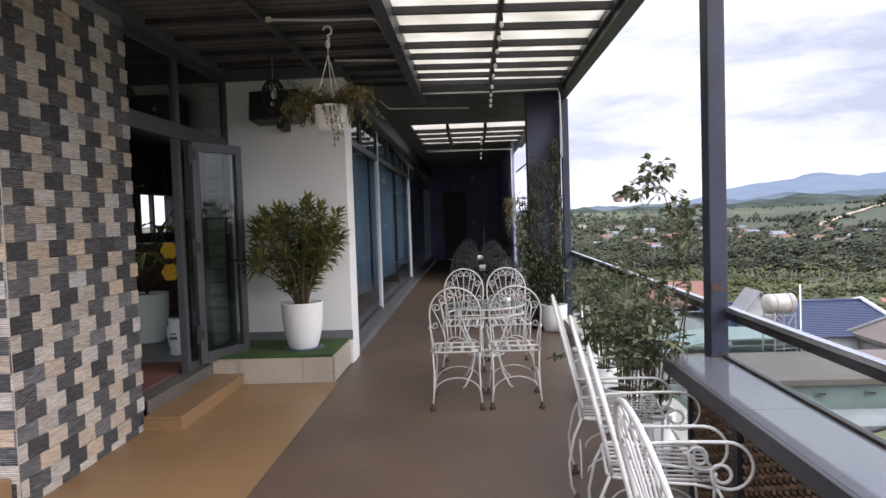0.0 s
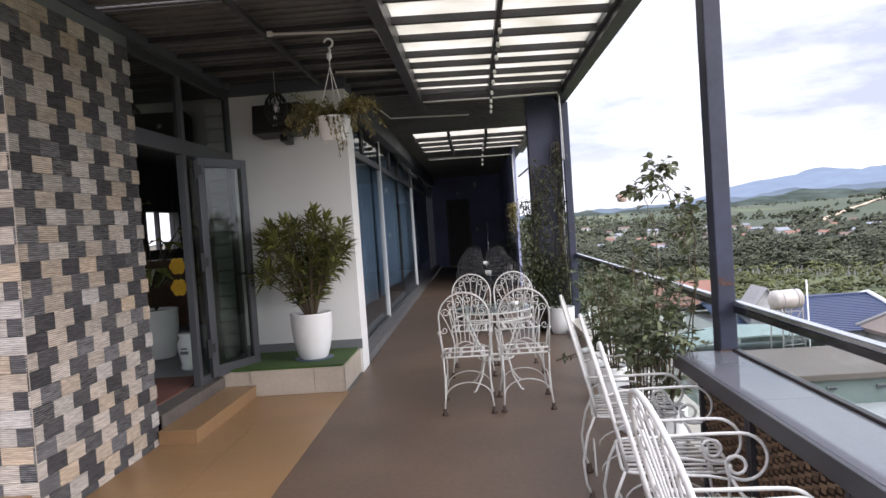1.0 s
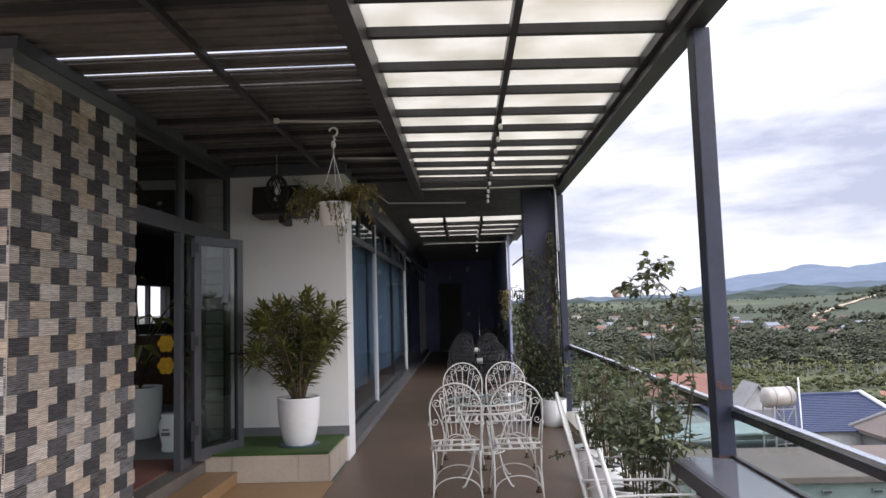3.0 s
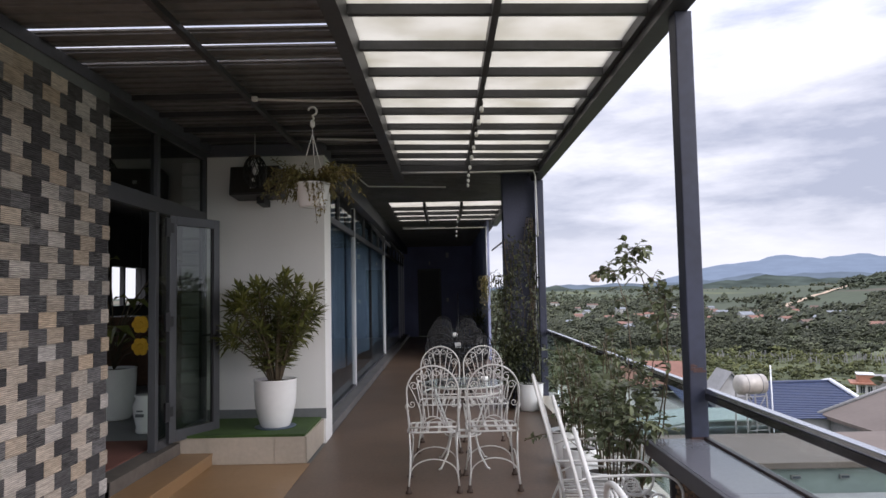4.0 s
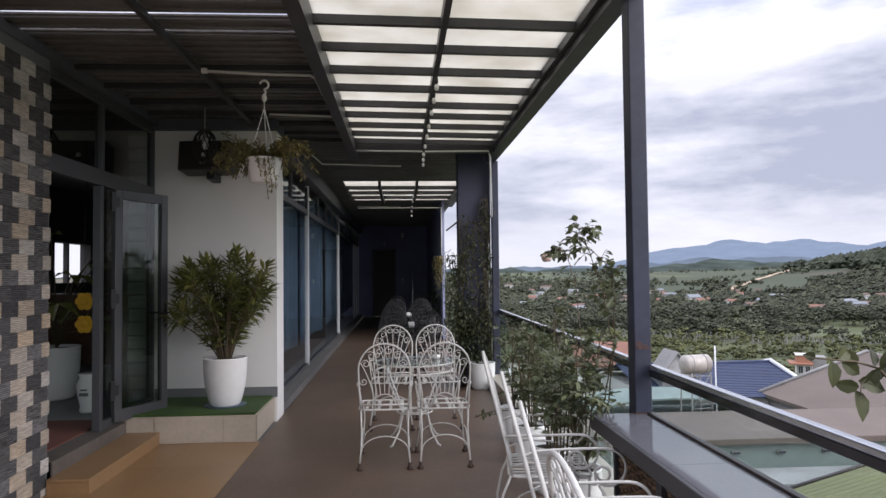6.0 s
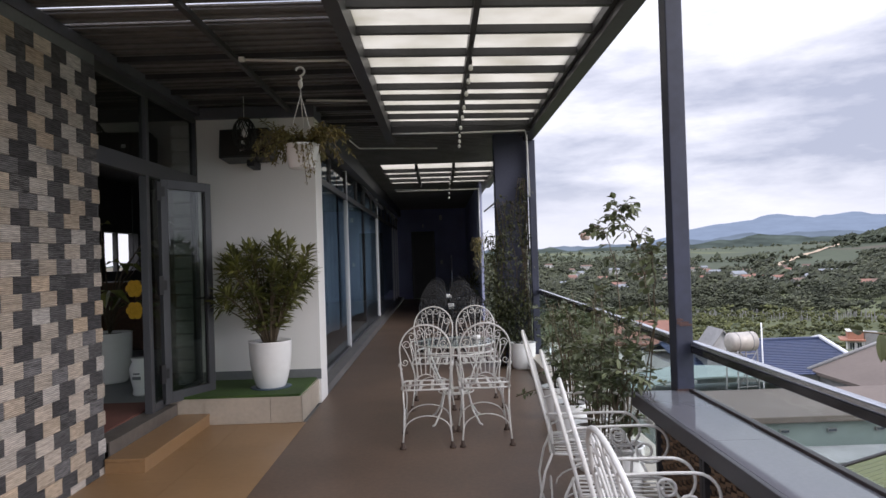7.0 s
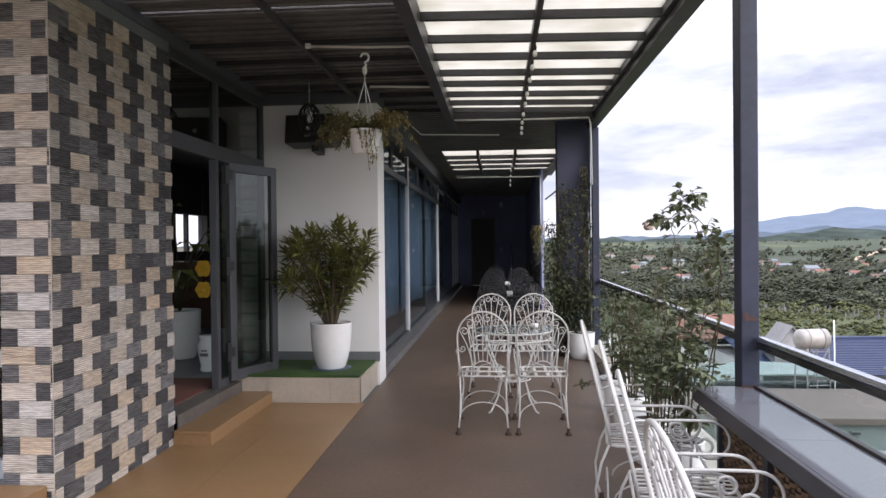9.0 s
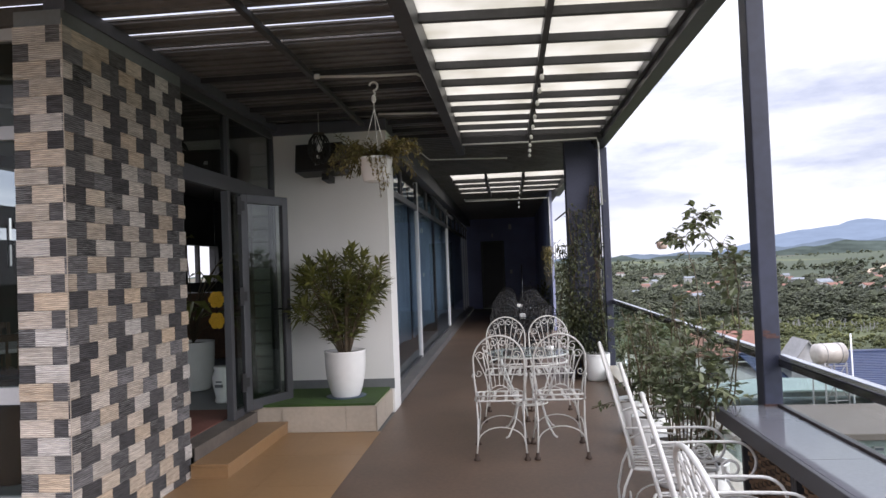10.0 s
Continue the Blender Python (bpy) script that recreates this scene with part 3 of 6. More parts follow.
# the open leaf
leaf = root("door_1", "open anthracite aluminium door leaf with a glass panel", "door", kind="structure",
            m=pose(-2.545, 6.24, 0, 0, 0, 63.5))
LW, LZ0, LZ1 = 0.612, 0.235, 2.28
part("stile", boxes((0, 0.075, -0.024, 0.024, LZ0, LZ1), bevel=0.005), M_alu, leaf)
part("stile", boxes((LW - 0.075, LW, -0.024, 0.024, LZ0, LZ1), bevel=0.005), M_alu, leaf)
part("rail", boxes((0.075, LW - 0.075, -0.024, 0.024, LZ1 - 0.085, LZ1), bevel=0.004), M_alu, leaf)
part("rail", boxes((0.075, LW - 0.075, -0.024, 0.024, LZ0, LZ0 + 0.1), bevel=0.004), M_alu, leaf)
part("bead", boxes((0.075, 0.09, -0.012, 0.012, LZ0 + 0.1, LZ1 - 0.085), (LW - 0.09, LW - 0.075, -0.012, 0.012, LZ0 + 0.1, LZ1 - 0.085)), M_black, leaf)
part("pane", boxes((0.075, LW - 0.075, -0.004, 0.004, LZ0 + 0.1, LZ1 - 0.085)), M_doorglass, leaf)
hb = boxes((LW - 0.052, LW - 0.022, -0.032, -0.024, 1.02, 1.26), (LW - 0.052, LW - 0.022, 0.024, 0.032, 1.02, 1.26), bevel=0.003)
tube(hb, [(LW - 0.037, -0.03, 1.16), (LW - 0.037, -0.075, 1.16), (LW - 0.16, -0.08, 1.16)], 0.009, 8)
tube(hb, [(LW - 0.037, 0.03, 1.16), (LW - 0.037, 0.075, 1.16), (LW - 0.16, 0.08, 1.16)], 0.009, 8)
part("handle", hb, M_black, leaf, "black lever handle")
for z in (0.45, 1.25, 2.1):
    part("hinge", boxes((-0.062, -0.012, -0.05, -0.02, z - 0.02, z + 0.15), (-0.012, 0.03, -0.046, -0.0245, z + 0.02, z + 0.11), bevel=0.004), M_black, leaf, "black door hinge")

# windows along the walkway: white mullions, glass, blue curtains behind
wa = tagged(new("window_1"), "long window wall with white mullions", "window", "", "structure")
MULL = [7.74, 11.0, 16.5, 22.0, 24.2]
for y in MULL:
    part("mullion", boxes((X_WIN - 0.03, X_WIN + 0.03, y - 0.035, y + 0.035, 0.086, 2.9), bevel=0.004), M_white_alu, wa)
part("mullion", boxes((X_WIN - 0.03, X_WIN + 0.03, 23.1, 23.17, 0.086, 2.9), bevel=0.004), M_white_alu, wa)
for y0, y1 in zip(MULL, MULL[1:]):
    part("transom_bar", boxes((X_WIN - 0.025, X_WIN + 0.025, y0 + 0.036, y1 - 0.036, 2.44, 2.52)), M_alu, wa)
    part("pane", boxes((X_WIN - 0.004, X_WIN + 0.004, y0 + 0.036, y1 - 0.036, 0.12, 2.44)), M_winglass, wa)
    part("bottom_rail", boxes((X_WIN - 0.025, X_WIN + 0.025, y0 + 0.036, y1 - 0.036, 0.086, 0.12)), M_alu, wa)
    n = max(2, round((y1 - y0) / 1.4))
    for k in range(n):
        a, b = y0 + (y1 - y0) * k / n + 0.04, y0 + (y1 - y0) * (k + 1) / n - 0.04
        part("transom_frame", boxes((X_WIN - 0.02, X_WIN + 0.02, a, a + 0.045, 2.52, 2.88), (X_WIN - 0.02, X_WIN + 0.02, b - 0.045, b, 2.52, 2.88)), M_alu, wa)
        part("transom_pane", boxes((X_WIN - 0.004, X_WIN + 0.004, a + 0.045, b - 0.045, 2.52, 2.88)), M_winglass, wa)
# two transom lights stand open
for y in (13.0, 18.2):
    sash = root("hopper_window", "tilted open transom sash in a dark frame", "window", "open transom sashes",
                m=pose(X_WIN + 0.035, y, 2.88, 0, -38, 0))
    part("frame", boxes((-0.02, 0.02, 0, 0.05, -0.48, 0), (-0.02, 0.02, 1.25, 1.3, -0.48, 0), (-0.02, 0.02, 0.05, 1.25, -0.05, 0), (-0.02, 0.02, 0.05, 1.25, -0.48, -0.43)), M_alu, sash)
    part("pane", boxes((-0.003, 0.003, 0.05, 1.25, -0.43, -0.05)), M_winglass, sash)


def curtain(y0, y1):
    """A hanging cloth with folds."""
    bm = bmesh.new()
    n = int((y1 - y0) / 0.025)
    prev = None
    for i in range(n + 1):
        y = y0 + (y1 - y0) * i / n
        x = -1.63 + 0.022 * math.sin(y * 34) + 0.014 * math.sin(y * 13 + 1)
        z = 0.42 + 0.03 * math.sin(y * 2.1)
        cur = [bm.verts.new((x, y, 2.86)), bm.verts.new((x * 1.0 + 0.006 * math.sin(y * 21), y, 1.5)), bm.verts.new((x, y, z))]
        if prev:
            for a in range(2):
                f = bm.faces.new((prev[a], cur[a], cur[a + 1], prev[a + 1]))
                f.smooth = True
        prev = cur
    return bm


for y0, y1 in ((7.8, 9.4), (9.43, 10.9), (11.08, 12.7), (12.72, 14.3), (14.33, 16.4), (16.6, 19.0), (19.03, 21.9), (22.1, 24.1)):
    c = thing("curtain", curtain(y0, y1), M_curtain, "blue cloth curtain hanging behind the window", "curtain", "window curtains")
    s = c.modifiers.new("thick", "SOLIDIFY")
    s.thickness = 0.004

# round tables, carved stump, ribbed vase and roof bars behind the storefront glass
def cafe_table(x, y, r, label):
    t = root("cafe_table", label, "table", "tables in the room", pose(x, y, 0.2))
    part("tabletop", lathe(bmesh.new(), [(r - 0.02, 0.0), (r, 0.008), (r, 0.03), (r - 0.008, 0.036)], 0, 0, 0.714, 40), M_pot, t, "white round tabletop")
    part("column", lathe(bmesh.new(), [(0.05, 0.02), (0.035, 0.06), (0.03, 0.4), (0.04, 0.68), (0.1, 0.713)], 0, 0, 0, 16), M_black, t)
    part("foot", lathe(bmesh.new(), [(0.24, 0.0), (0.24, 0.012), (0.06, 0.03)], 0, 0, 0, 24), M_black, t)


cafe_table(-4.75, 5.9, 0.5, "white round table inside the room")
cafe_table(-5.35, 7.6, 0.42, "white round table by the inner wall")
M_carved = mat("dark_carved_wood", (0.11, 0.06, 0.035), 0.4, vary=0.4, grain=18, bump=0.5, big=5)


def room_chair(x, y, turn):
    c = root("wooden_chair", "dark wooden chair at the round table", "chair", "chairs in the room", pose(x, y, 0.2, 0, 0, turn))
    part("seat", boxes((-0.21, 0.21, -0.21, 0.21, 0.42, 0.46), bevel=0.01), M_carved, c)
    for sx in (-0.185, 0.185):
        part("leg", boxes((sx - 0.018, sx + 0.018, 0.16, 0.2, 0, 0.419), bevel=0.004), M_carved, c)
        part("leg", boxes((sx - 0.018, sx + 0.018, -0.2, -0.16, 0, 0.419), bevel=0.004), M_carved, c)
        part("back_post", boxes((sx - 0.018, sx + 0.018, -0.21, -0.175, 0.461, 0.92), bevel=0.004), M_carved, c)
    for k in range(4):
        part("back_slat", boxes((-0.13 + k * 0.08, -0.11 + k * 0.08, -0.2, -0.185, 0.47, 0.86)), M_carved, c)
    part("top_rail", boxes((-0.165, 0.165, -0.205, -0.18, 0.86, 0.92), bevel=0.006), M_carved, c)


for x, y, turn in ((-5.25, 6.45, 225), (-4.2, 6.5, 140), (-5.45, 5.5, -70), (-4.1, 5.25, 40)):
    room_chair(x, y, turn)
stump = lathe(bmesh.new(), [(0.24, 0.0), (0.26, 0.06), (0.2, 0.16), (0.15, 0.3), (0.19, 0.42), (0.14, 0.52), (0.17, 0.6), (0.1, 0.68)], 0, 0, 0, 36)
for v in stump.verts:
    k = 1 + 0.9 * noise.noise(v.co * 6.0) + 0.3 * noise.noise(v.co * 17.0)
    v.co.x *= k
    v.co.y *= k
thing("carved_stump", stump, M_carved, "dark carved root stump on the room floor", "carving").matrix_basis = pose(-4.12, 4.55, 0.2)
vase = root("floor_vase", "dark ribbed floor vase behind the storefront glass", "vase", m=pose(-3.38, 4.32, 0.2))
vb = bmesh.new()
prof = []
for i in range(41):
    h = i / 40
    prof.append((0.085 + 0.065 * math.sin(math.pi * (0.15 + 0.8 * h)) + (0.006 if i % 2 else 0.0), 0.68 * h))
part("body", lathe(vb, prof, 0, 0, 0, 30), M_rubber, vase)
part("rim", tube(bmesh.new(), [(0.098 * math.cos(a), 0.098 * math.sin(a), 0.683) for a in (2 * math.pi * i / 24 for i in range(24))], 0.012, 6, closed=True), M_rubber, vase)
for x0, y0, x1, y1 in ((-3.0, 4.15, -4.3, 5.6), (-4.6, 4.1, -3.0, 5.0), (-3.4, 5.8, -5.2, 4.9), (-4.9, 4.3, -5.6, 5.9)):
    thing("ceiling_bar", tubes([[(x0, y0, 3.02), (x1, y1, 3.02)]], 0.022, 6), M_frame_grey, "pale steel bar under the room's ceiling", "bar", "ceiling bars")
hg = root("hedge", "dark leafy hedge outside the far window", "hedge", m=pose(-7.2, 7.3, 0.2))
hl = Leaves()
h2 = random.Random(17)
for k in range(2600):
    y = h2.uniform(-1.6, 1.6)
    top = 1.93 + 0.16 * math.sin(y * 5.1) + 0.1 * math.sin(y * 13 + 1)
    hl.add((h2.gauss(0, 0.15), y, h2.uniform(0.3, 1) ** 0.5 * top), (h2.uniform(-1, 1), h2.uniform(-1, 1), h2.uniform(-0.5, 0.8)), h2.uniform(0.07, 0.13), h2.uniform(0.04, 0.07), 0.2)
leaf_part("foliage", hl, M_dryleaf, hg)
for y in (-1.1, -0.2, 0.8):
    part("trunk", tubes([[(0, y, -0.215), (0.03, y + 0.05, 1.4)]], 0.03, 6), M_bark, hg)

# things inside the doorway
thing("door_mat", boxes((-3.6, -2.68, 5.3, 6.5, 0.2, 0.212)), M_red, "worn red floor mat inside the entrance", "mat")

# ---- wrought iron chairs ----
def rounded(w, d, z, r=0.06, n=5):
    pts = []
    for cx, cy, a0 in ((w - r, d - r, 0), (-w + r, d - r, 90), (-w + r, -d + r, 180), (w - r, -d + r, 270)):
        for i in range(n + 1):
            a = radians(a0 + 90 * i / n)
            pts.append((cx + r * math.cos(a), cy + r * math.sin(a), z))
    return pts


def iron_chair(material, label, group, w=0.195, top=0.97, slats=4, armchair=False, name="garden_chair"):
    """Faces +y, stands at the origin."""
    c = root(name, label, "chair", group)
    seat_z, R = 0.45, 0.007
    lean = lambda z: -0.205 - (0.26 if armchair else 0.16) * max(0.0, z - seat_z) ** 1.15
    bk = lambda x, z: (x, lean(z), z)
    # seat
    sb = tube(bmesh.new(), [(px, py - (0.02 if armchair and py < 0 else 0), pz) for px, py, pz in rounded(w + 0.005, 0.205, seat_z)], 0.0075, 6, closed=True)
    part("seat_rim", sb, material, c)
    for k in range(slats):
        u = (k + 0.5) / slats * 2 - 1
        x = u * (w - 0.01)
        wd = 0.0048 if armchair else 0.012
        part("seat_slat", boxes((x - wd, x + wd, -0.2, 0.2, seat_z - 0.003, seat_z + 0.004), bevel=0.0015), material, c)
    # legs
    for sx in (-1, 1):
        lines = {"back": [(sx * (w - 0.01), -0.215, seat_z), (sx * (w + 0.005), -0.255, 0.36), (sx * (w + 0.012), -0.285, 0.22), (sx * (w + 0.01), -0.275, 0.1), (sx * w, -0.25, 0.03)] if armchair else [(sx * (w - 0.01), -0.2, seat_z), (sx * (w - 0.015), -0.205, 0.3), (sx * (w - 0.01), -0.225, 0.14), (sx * w, -0.245, 0.03)],
                 "front": [(sx * (w - 0.005), 0.19, seat_z), (sx * (w - 0.02), 0.185, 0.32), (sx * (w - 0.01), 0.2, 0.17), (sx * (w + 0.01), 0.235, 0.03)]}
        for pts in lines.values():
            lg = part("leg", tube(bmesh.new(), pts, R, 6), material, c)
            fx, fy, _ = pts[-1]
            part("rubber_foot", lathe(bmesh.new(), [(0.025, 0.0), (0.025, 0.012), (0.015, 0.024), (0.013, 0.052)], fx, fy, 0, 10), M_rubber, lg, "brown rubber foot")
    # arched stretchers below the seat
    for y in (-0.222, 0.2):
        pts = [((w - 0.012) * math.cos(a), y, 0.13 + 0.12 * math.sin(a)) for a in (math.pi * i / 12 for i in range(13))]
        part("stretcher", tube(bmesh.new(), pts, 0.0052, 5), material, c)
    for sx in (-1, 1):
        pts = [(sx * (w - 0.015), 0.19 * math.cos(a), 0.16 + 0.10 * math.sin(a)) for a in (math.pi * i / 10 for i in range(11))]
        part("stretcher", tube(bmesh.new(), pts, 0.0052, 5), material, c)
    # back: arch, fan of bars, scrolls
    cz = top - w - 0.01
    arch = [bk(-(w - 0.01), seat_z), bk(-w, seat_z + 0.15)]
    arch += [bk((w + 0.005) * math.cos(a), cz + (w + 0.01) * math.sin(a)) for a in (math.pi - math.pi * i / 18 for i in range(19))]
    arch += [bk(w, seat_z + 0.15), bk(w - 0.01, seat_z)]
    part("back_arch", tube(bmesh.new(), arch, 0.008 if armchair else 0.0072, 7), material, c)
    zb = seat_z + 0.04
    small = [bk(0.085 * math.cos(a), zb + 0.085 * math.sin(a)) for a in (math.pi - math.pi * i / 10 for i in range(11))]
    part("back_hoop", tube(bmesh.new(), small, 0.0048, 5), material, c)
    part("back_rail", tube(bmesh.new(), [bk(-(w - 0.005), zb), bk(w - 0.005, zb)], 0.007, 6), material, c)
    for k in range(7):
        a = radians(90 + (k - 3) * 15)
        foot = (0.08 * math.cos(radians(90 + (k - 3) * 24)), zb + 0.08 * math.sin(radians(90 + (k - 3) * 24)))
        r_end = w * (0.82 if k % 2 else 0.98)
        tipx, tipz = r_end * math.cos(radians(90 + (k - 3) * 24)), cz + r_end * math.sin(radians(90 + (k - 3) * 24))
        midx, midz = (foot[0] * 0.6 + tipx * 0.4) * 0.82, (foot[1] + tipz) / 2
        bar = []
        for i in range(9):
            s = i / 8
            bar.append(bk((1 - s) ** 2 * foot[0] + 2 * s * (1 - s) * midx + s * s * tipx, (1 - s) ** 2 * foot[1] + 2 * s * (1 - s) * midz + s * s * tipz))
        part("back_bar", tube(bmesh.new(), bar, 0.0042, 5), material, c)
    for k in range(6):
        t = radians(18 + k * 28.8)
        sgn = 1 if k < 3 else -1
        ex, ez = (w - 0.045) * math.cos(t), cz + (w - 0.04) * math.sin(t)
        part("scroll", tube(bmesh.new(), spiral(ex, ez, 0.034, 0.010, math.degrees(t), math.degrees(t) + sgn * 430, 16, bk), 0.0038, 5), material, c)
    for sx in (-1, 1):
        part("scroll", tube(bmesh.new(), spiral(sx * (w - 0.035), cz - 0.09, 0.03, 0.008, 90 - 90 * sx, 90 - 90 * sx - sx * 430, 16, bk), 0.0038, 5), material, c)
    # arms
    if armchair:
        for sx in (-1, 1):
            f = lambda u, v: (sx * (w + 0.045), u, v)
            pts = [(sx * (w - 0.005), lean(0.66), 0.655), (sx * (w + 0.035), lean(0.66) + 0.06, 0.668)] + [f(-0.05, 0.674), f(0.08, 0.678)]
            pts += spiral(0.14, 0.588, 0.09, 0.082, 90, -130, 14, f)
            pts += spiral(0.118, 0.556, 0.045, 0.022, -150, -560, 14, f)[2:]
            part("arm", tube(bmesh.new(), pts, 0.0068, 7), material, c)
            part("arm_strut", tube(bmesh.new(), [f(0.1, 0.508), (sx * (w + 0.02), 0.12, 0.47), (sx * w, 0.14, 0.45)], 0.007, 6), material, c)
            part("arm_brace", tube(bmesh.new(), [(sx * (w - 0.005), lean(0.5), 0.5), (sx * (w + 0.03), -0.12, 0.53), (sx * (w + 0.045), 0.02, 0.52), f(0.09, 0.508)], 0.006, 6), material, c)
    else:
        for sx in (-1, 1):
            pts = [(sx * (w - 0.005), lean(0.62), 0.62), (sx * (w + 0.022), -0.12, 0.635), (sx * (w + 0.024), 0.0, 0.63), (sx * (w + 0.022), 0.05, 0.6), (sx * (w + 0.012), 0.06, 0.54), (sx * w, 0.05, 0.46)]
            part("arm", tube(bmesh.new(), pts, 0.0075, 6), material, c)
    return c


def round_table(material, label, group, top_material, m):
    t = root("round_table", label, "table", group, m)
    part("glass_top", lathe(bmesh.new(), [(0.36, 0.0), (0.365, 0.004), (0.36, 0.008)], 0, 0, 0.718, 48), top_material, t, "clear round glass top")
    for r, z in ((0.352, 0.71), (0.345, 0.64)):
        part("rim_ring", tube(bmesh.new(), [(r * math.cos(a), r * math.sin(a), z) for a in (2 * math.pi * i / 40 for i in range(40))], 0.008, 6, closed=True), material, t)
    for k in range(4):
        a = radians(45 + 90 * k)
        f = lambda r, z: (r * math.cos(a), r * math.sin(a), z)
        part("leg", tube(bmesh.new(), [f(0.34, 0.71), f(0.335, 0.6), f(0.24, 0.42), f(0.15, 0.27), f(0.2, 0.12), f(0.28, 0.015), f(0.31, 0.008)], 0.009, 6), material, t)
    for r in (0.1, 0.16):
        part("lower_ring", tube(bmesh.new(), [(r * math.cos(a), r * math.sin(a), 0.27) for a in (2 * math.pi * i / 28 for i in range(28))], 0.006, 5, closed=True), material, t)
    return t


# white set on the walkway
chair = iron_chair(M_white_iron, "white painted wrought iron chair with a fan scroll back", "white chairs round the table")
chair.matrix_basis = pose(-0.155, 5.63, 0)
copy_thing(chair, pose(0.31, 5.64, 0, 0, 0, 1.0))
copy_thing(chair, pose(-0.115, 6.93, 0, 0, 0, 178))
copy_thing(chair, pose(0.345, 6.93, 0, 0, 0, 183))
round_table(M_white_iron, "white wrought iron table with a round glass top", "", M_glass, pose(0.095, 6.27, 0))
thing("glass_ashtray", lathe(bmesh.new(), [(0.03, 0), (0.036, 0.035), (0.032, 0.035), (0.027, 0.008)], 0.30, 6.33, 0.7265, 16), M_pot, "small white cup on the glass table", "cup")

# white armchairs facing the view
arm = iron_chair(M_white_iron, "white wrought iron armchair with curled arms, facing the railing", "white armchairs at the railing", w=0.215, top=1.07, slats=8, armchair=True, name="garden_armchair")
arm.matrix_basis = pose(0.78, 3.775, 0, 0, 0, -97.5)
copy_thing(arm, pose(0.765, 2.975, 0, 0, 0, -97))
copy_thing(arm, pose(0.725, 2.27, 0, 0, 0, -97))
copy_thing(arm, pose(0.70, 1.66, 0, 0, 0, -88))

# black sets further along
bchair = iron_chair(M_black_iron, "black wrought iron chair with a fan scroll back", "black chairs along the walkway", name="garden_chair")
bchair.matrix_basis = pose(-0.12, 9.75, 0)
sets = [(10.4, 9.75, 11.05), (12.9, 12.25, 13.55), (15.4, 14.75, 16.05)]
first = True
for cy, ya, yb in sets:
    for x in (-0.12, 0.4):
        for y, turn in ((ya, 0), (yb, 180)):
            if first:
                first = False
                continue
            copy_thing(bchair, pose(x + random.uniform(-.03, .03), y, 0, 0, 0, turn + random.uniform(-6, 6)))
    round_table(M_black_iron, "black wrought iron table with a round glass top", "black tables along the walkway", M_glass, pose(0.14, cy, 0))
    if cy > 14:
        continue
    thing("tissue_box", boxes((0.09, 0.18, cy - 0.04, cy + 0.04, 0.7265, 0.775), bevel=0.006), M_plastic, "white tissue box on the black table", "box", "tissue boxes")

# ---- railing ----
rl = root("railing", "glass railing with a polished steel handrail", "railing", kind="structure")
for y0, y1 in ((Y0, 3.562), (3.69, 9.09)):
    part("handrail", boxes((1.268, 1.308, y0, y1, 0.994, 1.02), bevel=0.006), M_steel, rl, "polished steel handrail")
    part("rail_channel", boxes((1.270, 1.304, y0, y1, 0.958, 0.9935), bevel=0.004), M_channel, rl)
part("glass_panel", boxes((1.281, 1.291, Y0, 1.2, 0.773, 0.955)), M_railglass, rl, "clear glass panel")
part("glass_panel", boxes((1.281, 1.291, 1.215, 3.56, 0.773, 0.955)), M_railglass, rl, "clear glass panel")
part("glass_panel", boxes((1.281, 1.291, 3.70, 6.15, 0.165, 0.955)), M_railglass, rl, "clear glass panel")
part("glass_panel", boxes((1.281, 1.291, 6.165, 9.08, 0.165, 0.955)), M_railglass, rl, "clear glass panel")
for y in (5.5, 6.9, 8.2):
    part("stanchion", tubes([[(1.262, y, 0.16), (1.262, y, 0.36)]], 0.014, 8), M_steel, rl, "short steel glass holder")
    part("stanchion_foot", lathe(bmesh.new(), [(0.035, 0), (0.035, 0.008), (0.016, 0.012)], 1.262, y, 0.16, 14), M_steel, rl)
for p in rl.children:
    if p.name.startswith("glass_panel"):
        p.visible_shadow = False

# ---- lamps, pipes, hanging things ----
def conduit(pts, label="white plastic cable conduit under the roof"):
    return thing("conduit", tube(bmesh.new(), pts, 0.011, 6), M_plastic, label, "conduit", "cable conduits")


conduit([(-1.46, 5.2, 3.035), (-1.0, 5.23, 3.022), (-0.70, 5.27, 3.03), (-0.674, 5.4, 3.04), (-0.668, 6.3, 3.05)])
thing("tube_socket", boxes((-1.495, -1.45, 5.185, 5.215, 3.018, 3.058), bevel=0.008), M_plastic, "white cable junction on the roof purlin", "junction box")
conduit([(-1.265, 6.66, 3.05), (-0.67, 6.75, 3.05)])
conduit([(-0.55, 8.44, 3.015), (0.3, 8.445, 3.005), (1.08, 8.44, 3.01), (1.10, 8.46, 2.95), (1.12, 8.5, 2.2)])
conduit([(-1.2, 9.4, 3.12), (-1.1, 9.7, 3.05), (0.0, 9.9, 3.05)])
conduit([(-1.0, 16.0, 3.06), (0.0, 16.1, 3.05)])
conduit([(0.92, 15.58, 3.0), (0.92, 15.58, 1.4)])
conduit([(-0.95, 15.56, 2.98), (0.9, 15.57, 2.98)])
conduit([(1.165, 9.24, 1.9), (1.17, 9.24, 0.5)], "pale vertical cable conduit on the post")
thing("brace", tube(bmesh.new(), [(1.17, 9.3, 2.62), (0.95, 10.2, 2.35), (0.74, 11.2, 2.2)], 0.014, 6), M_plastic, "thin slanting brace beside the column", "brace")

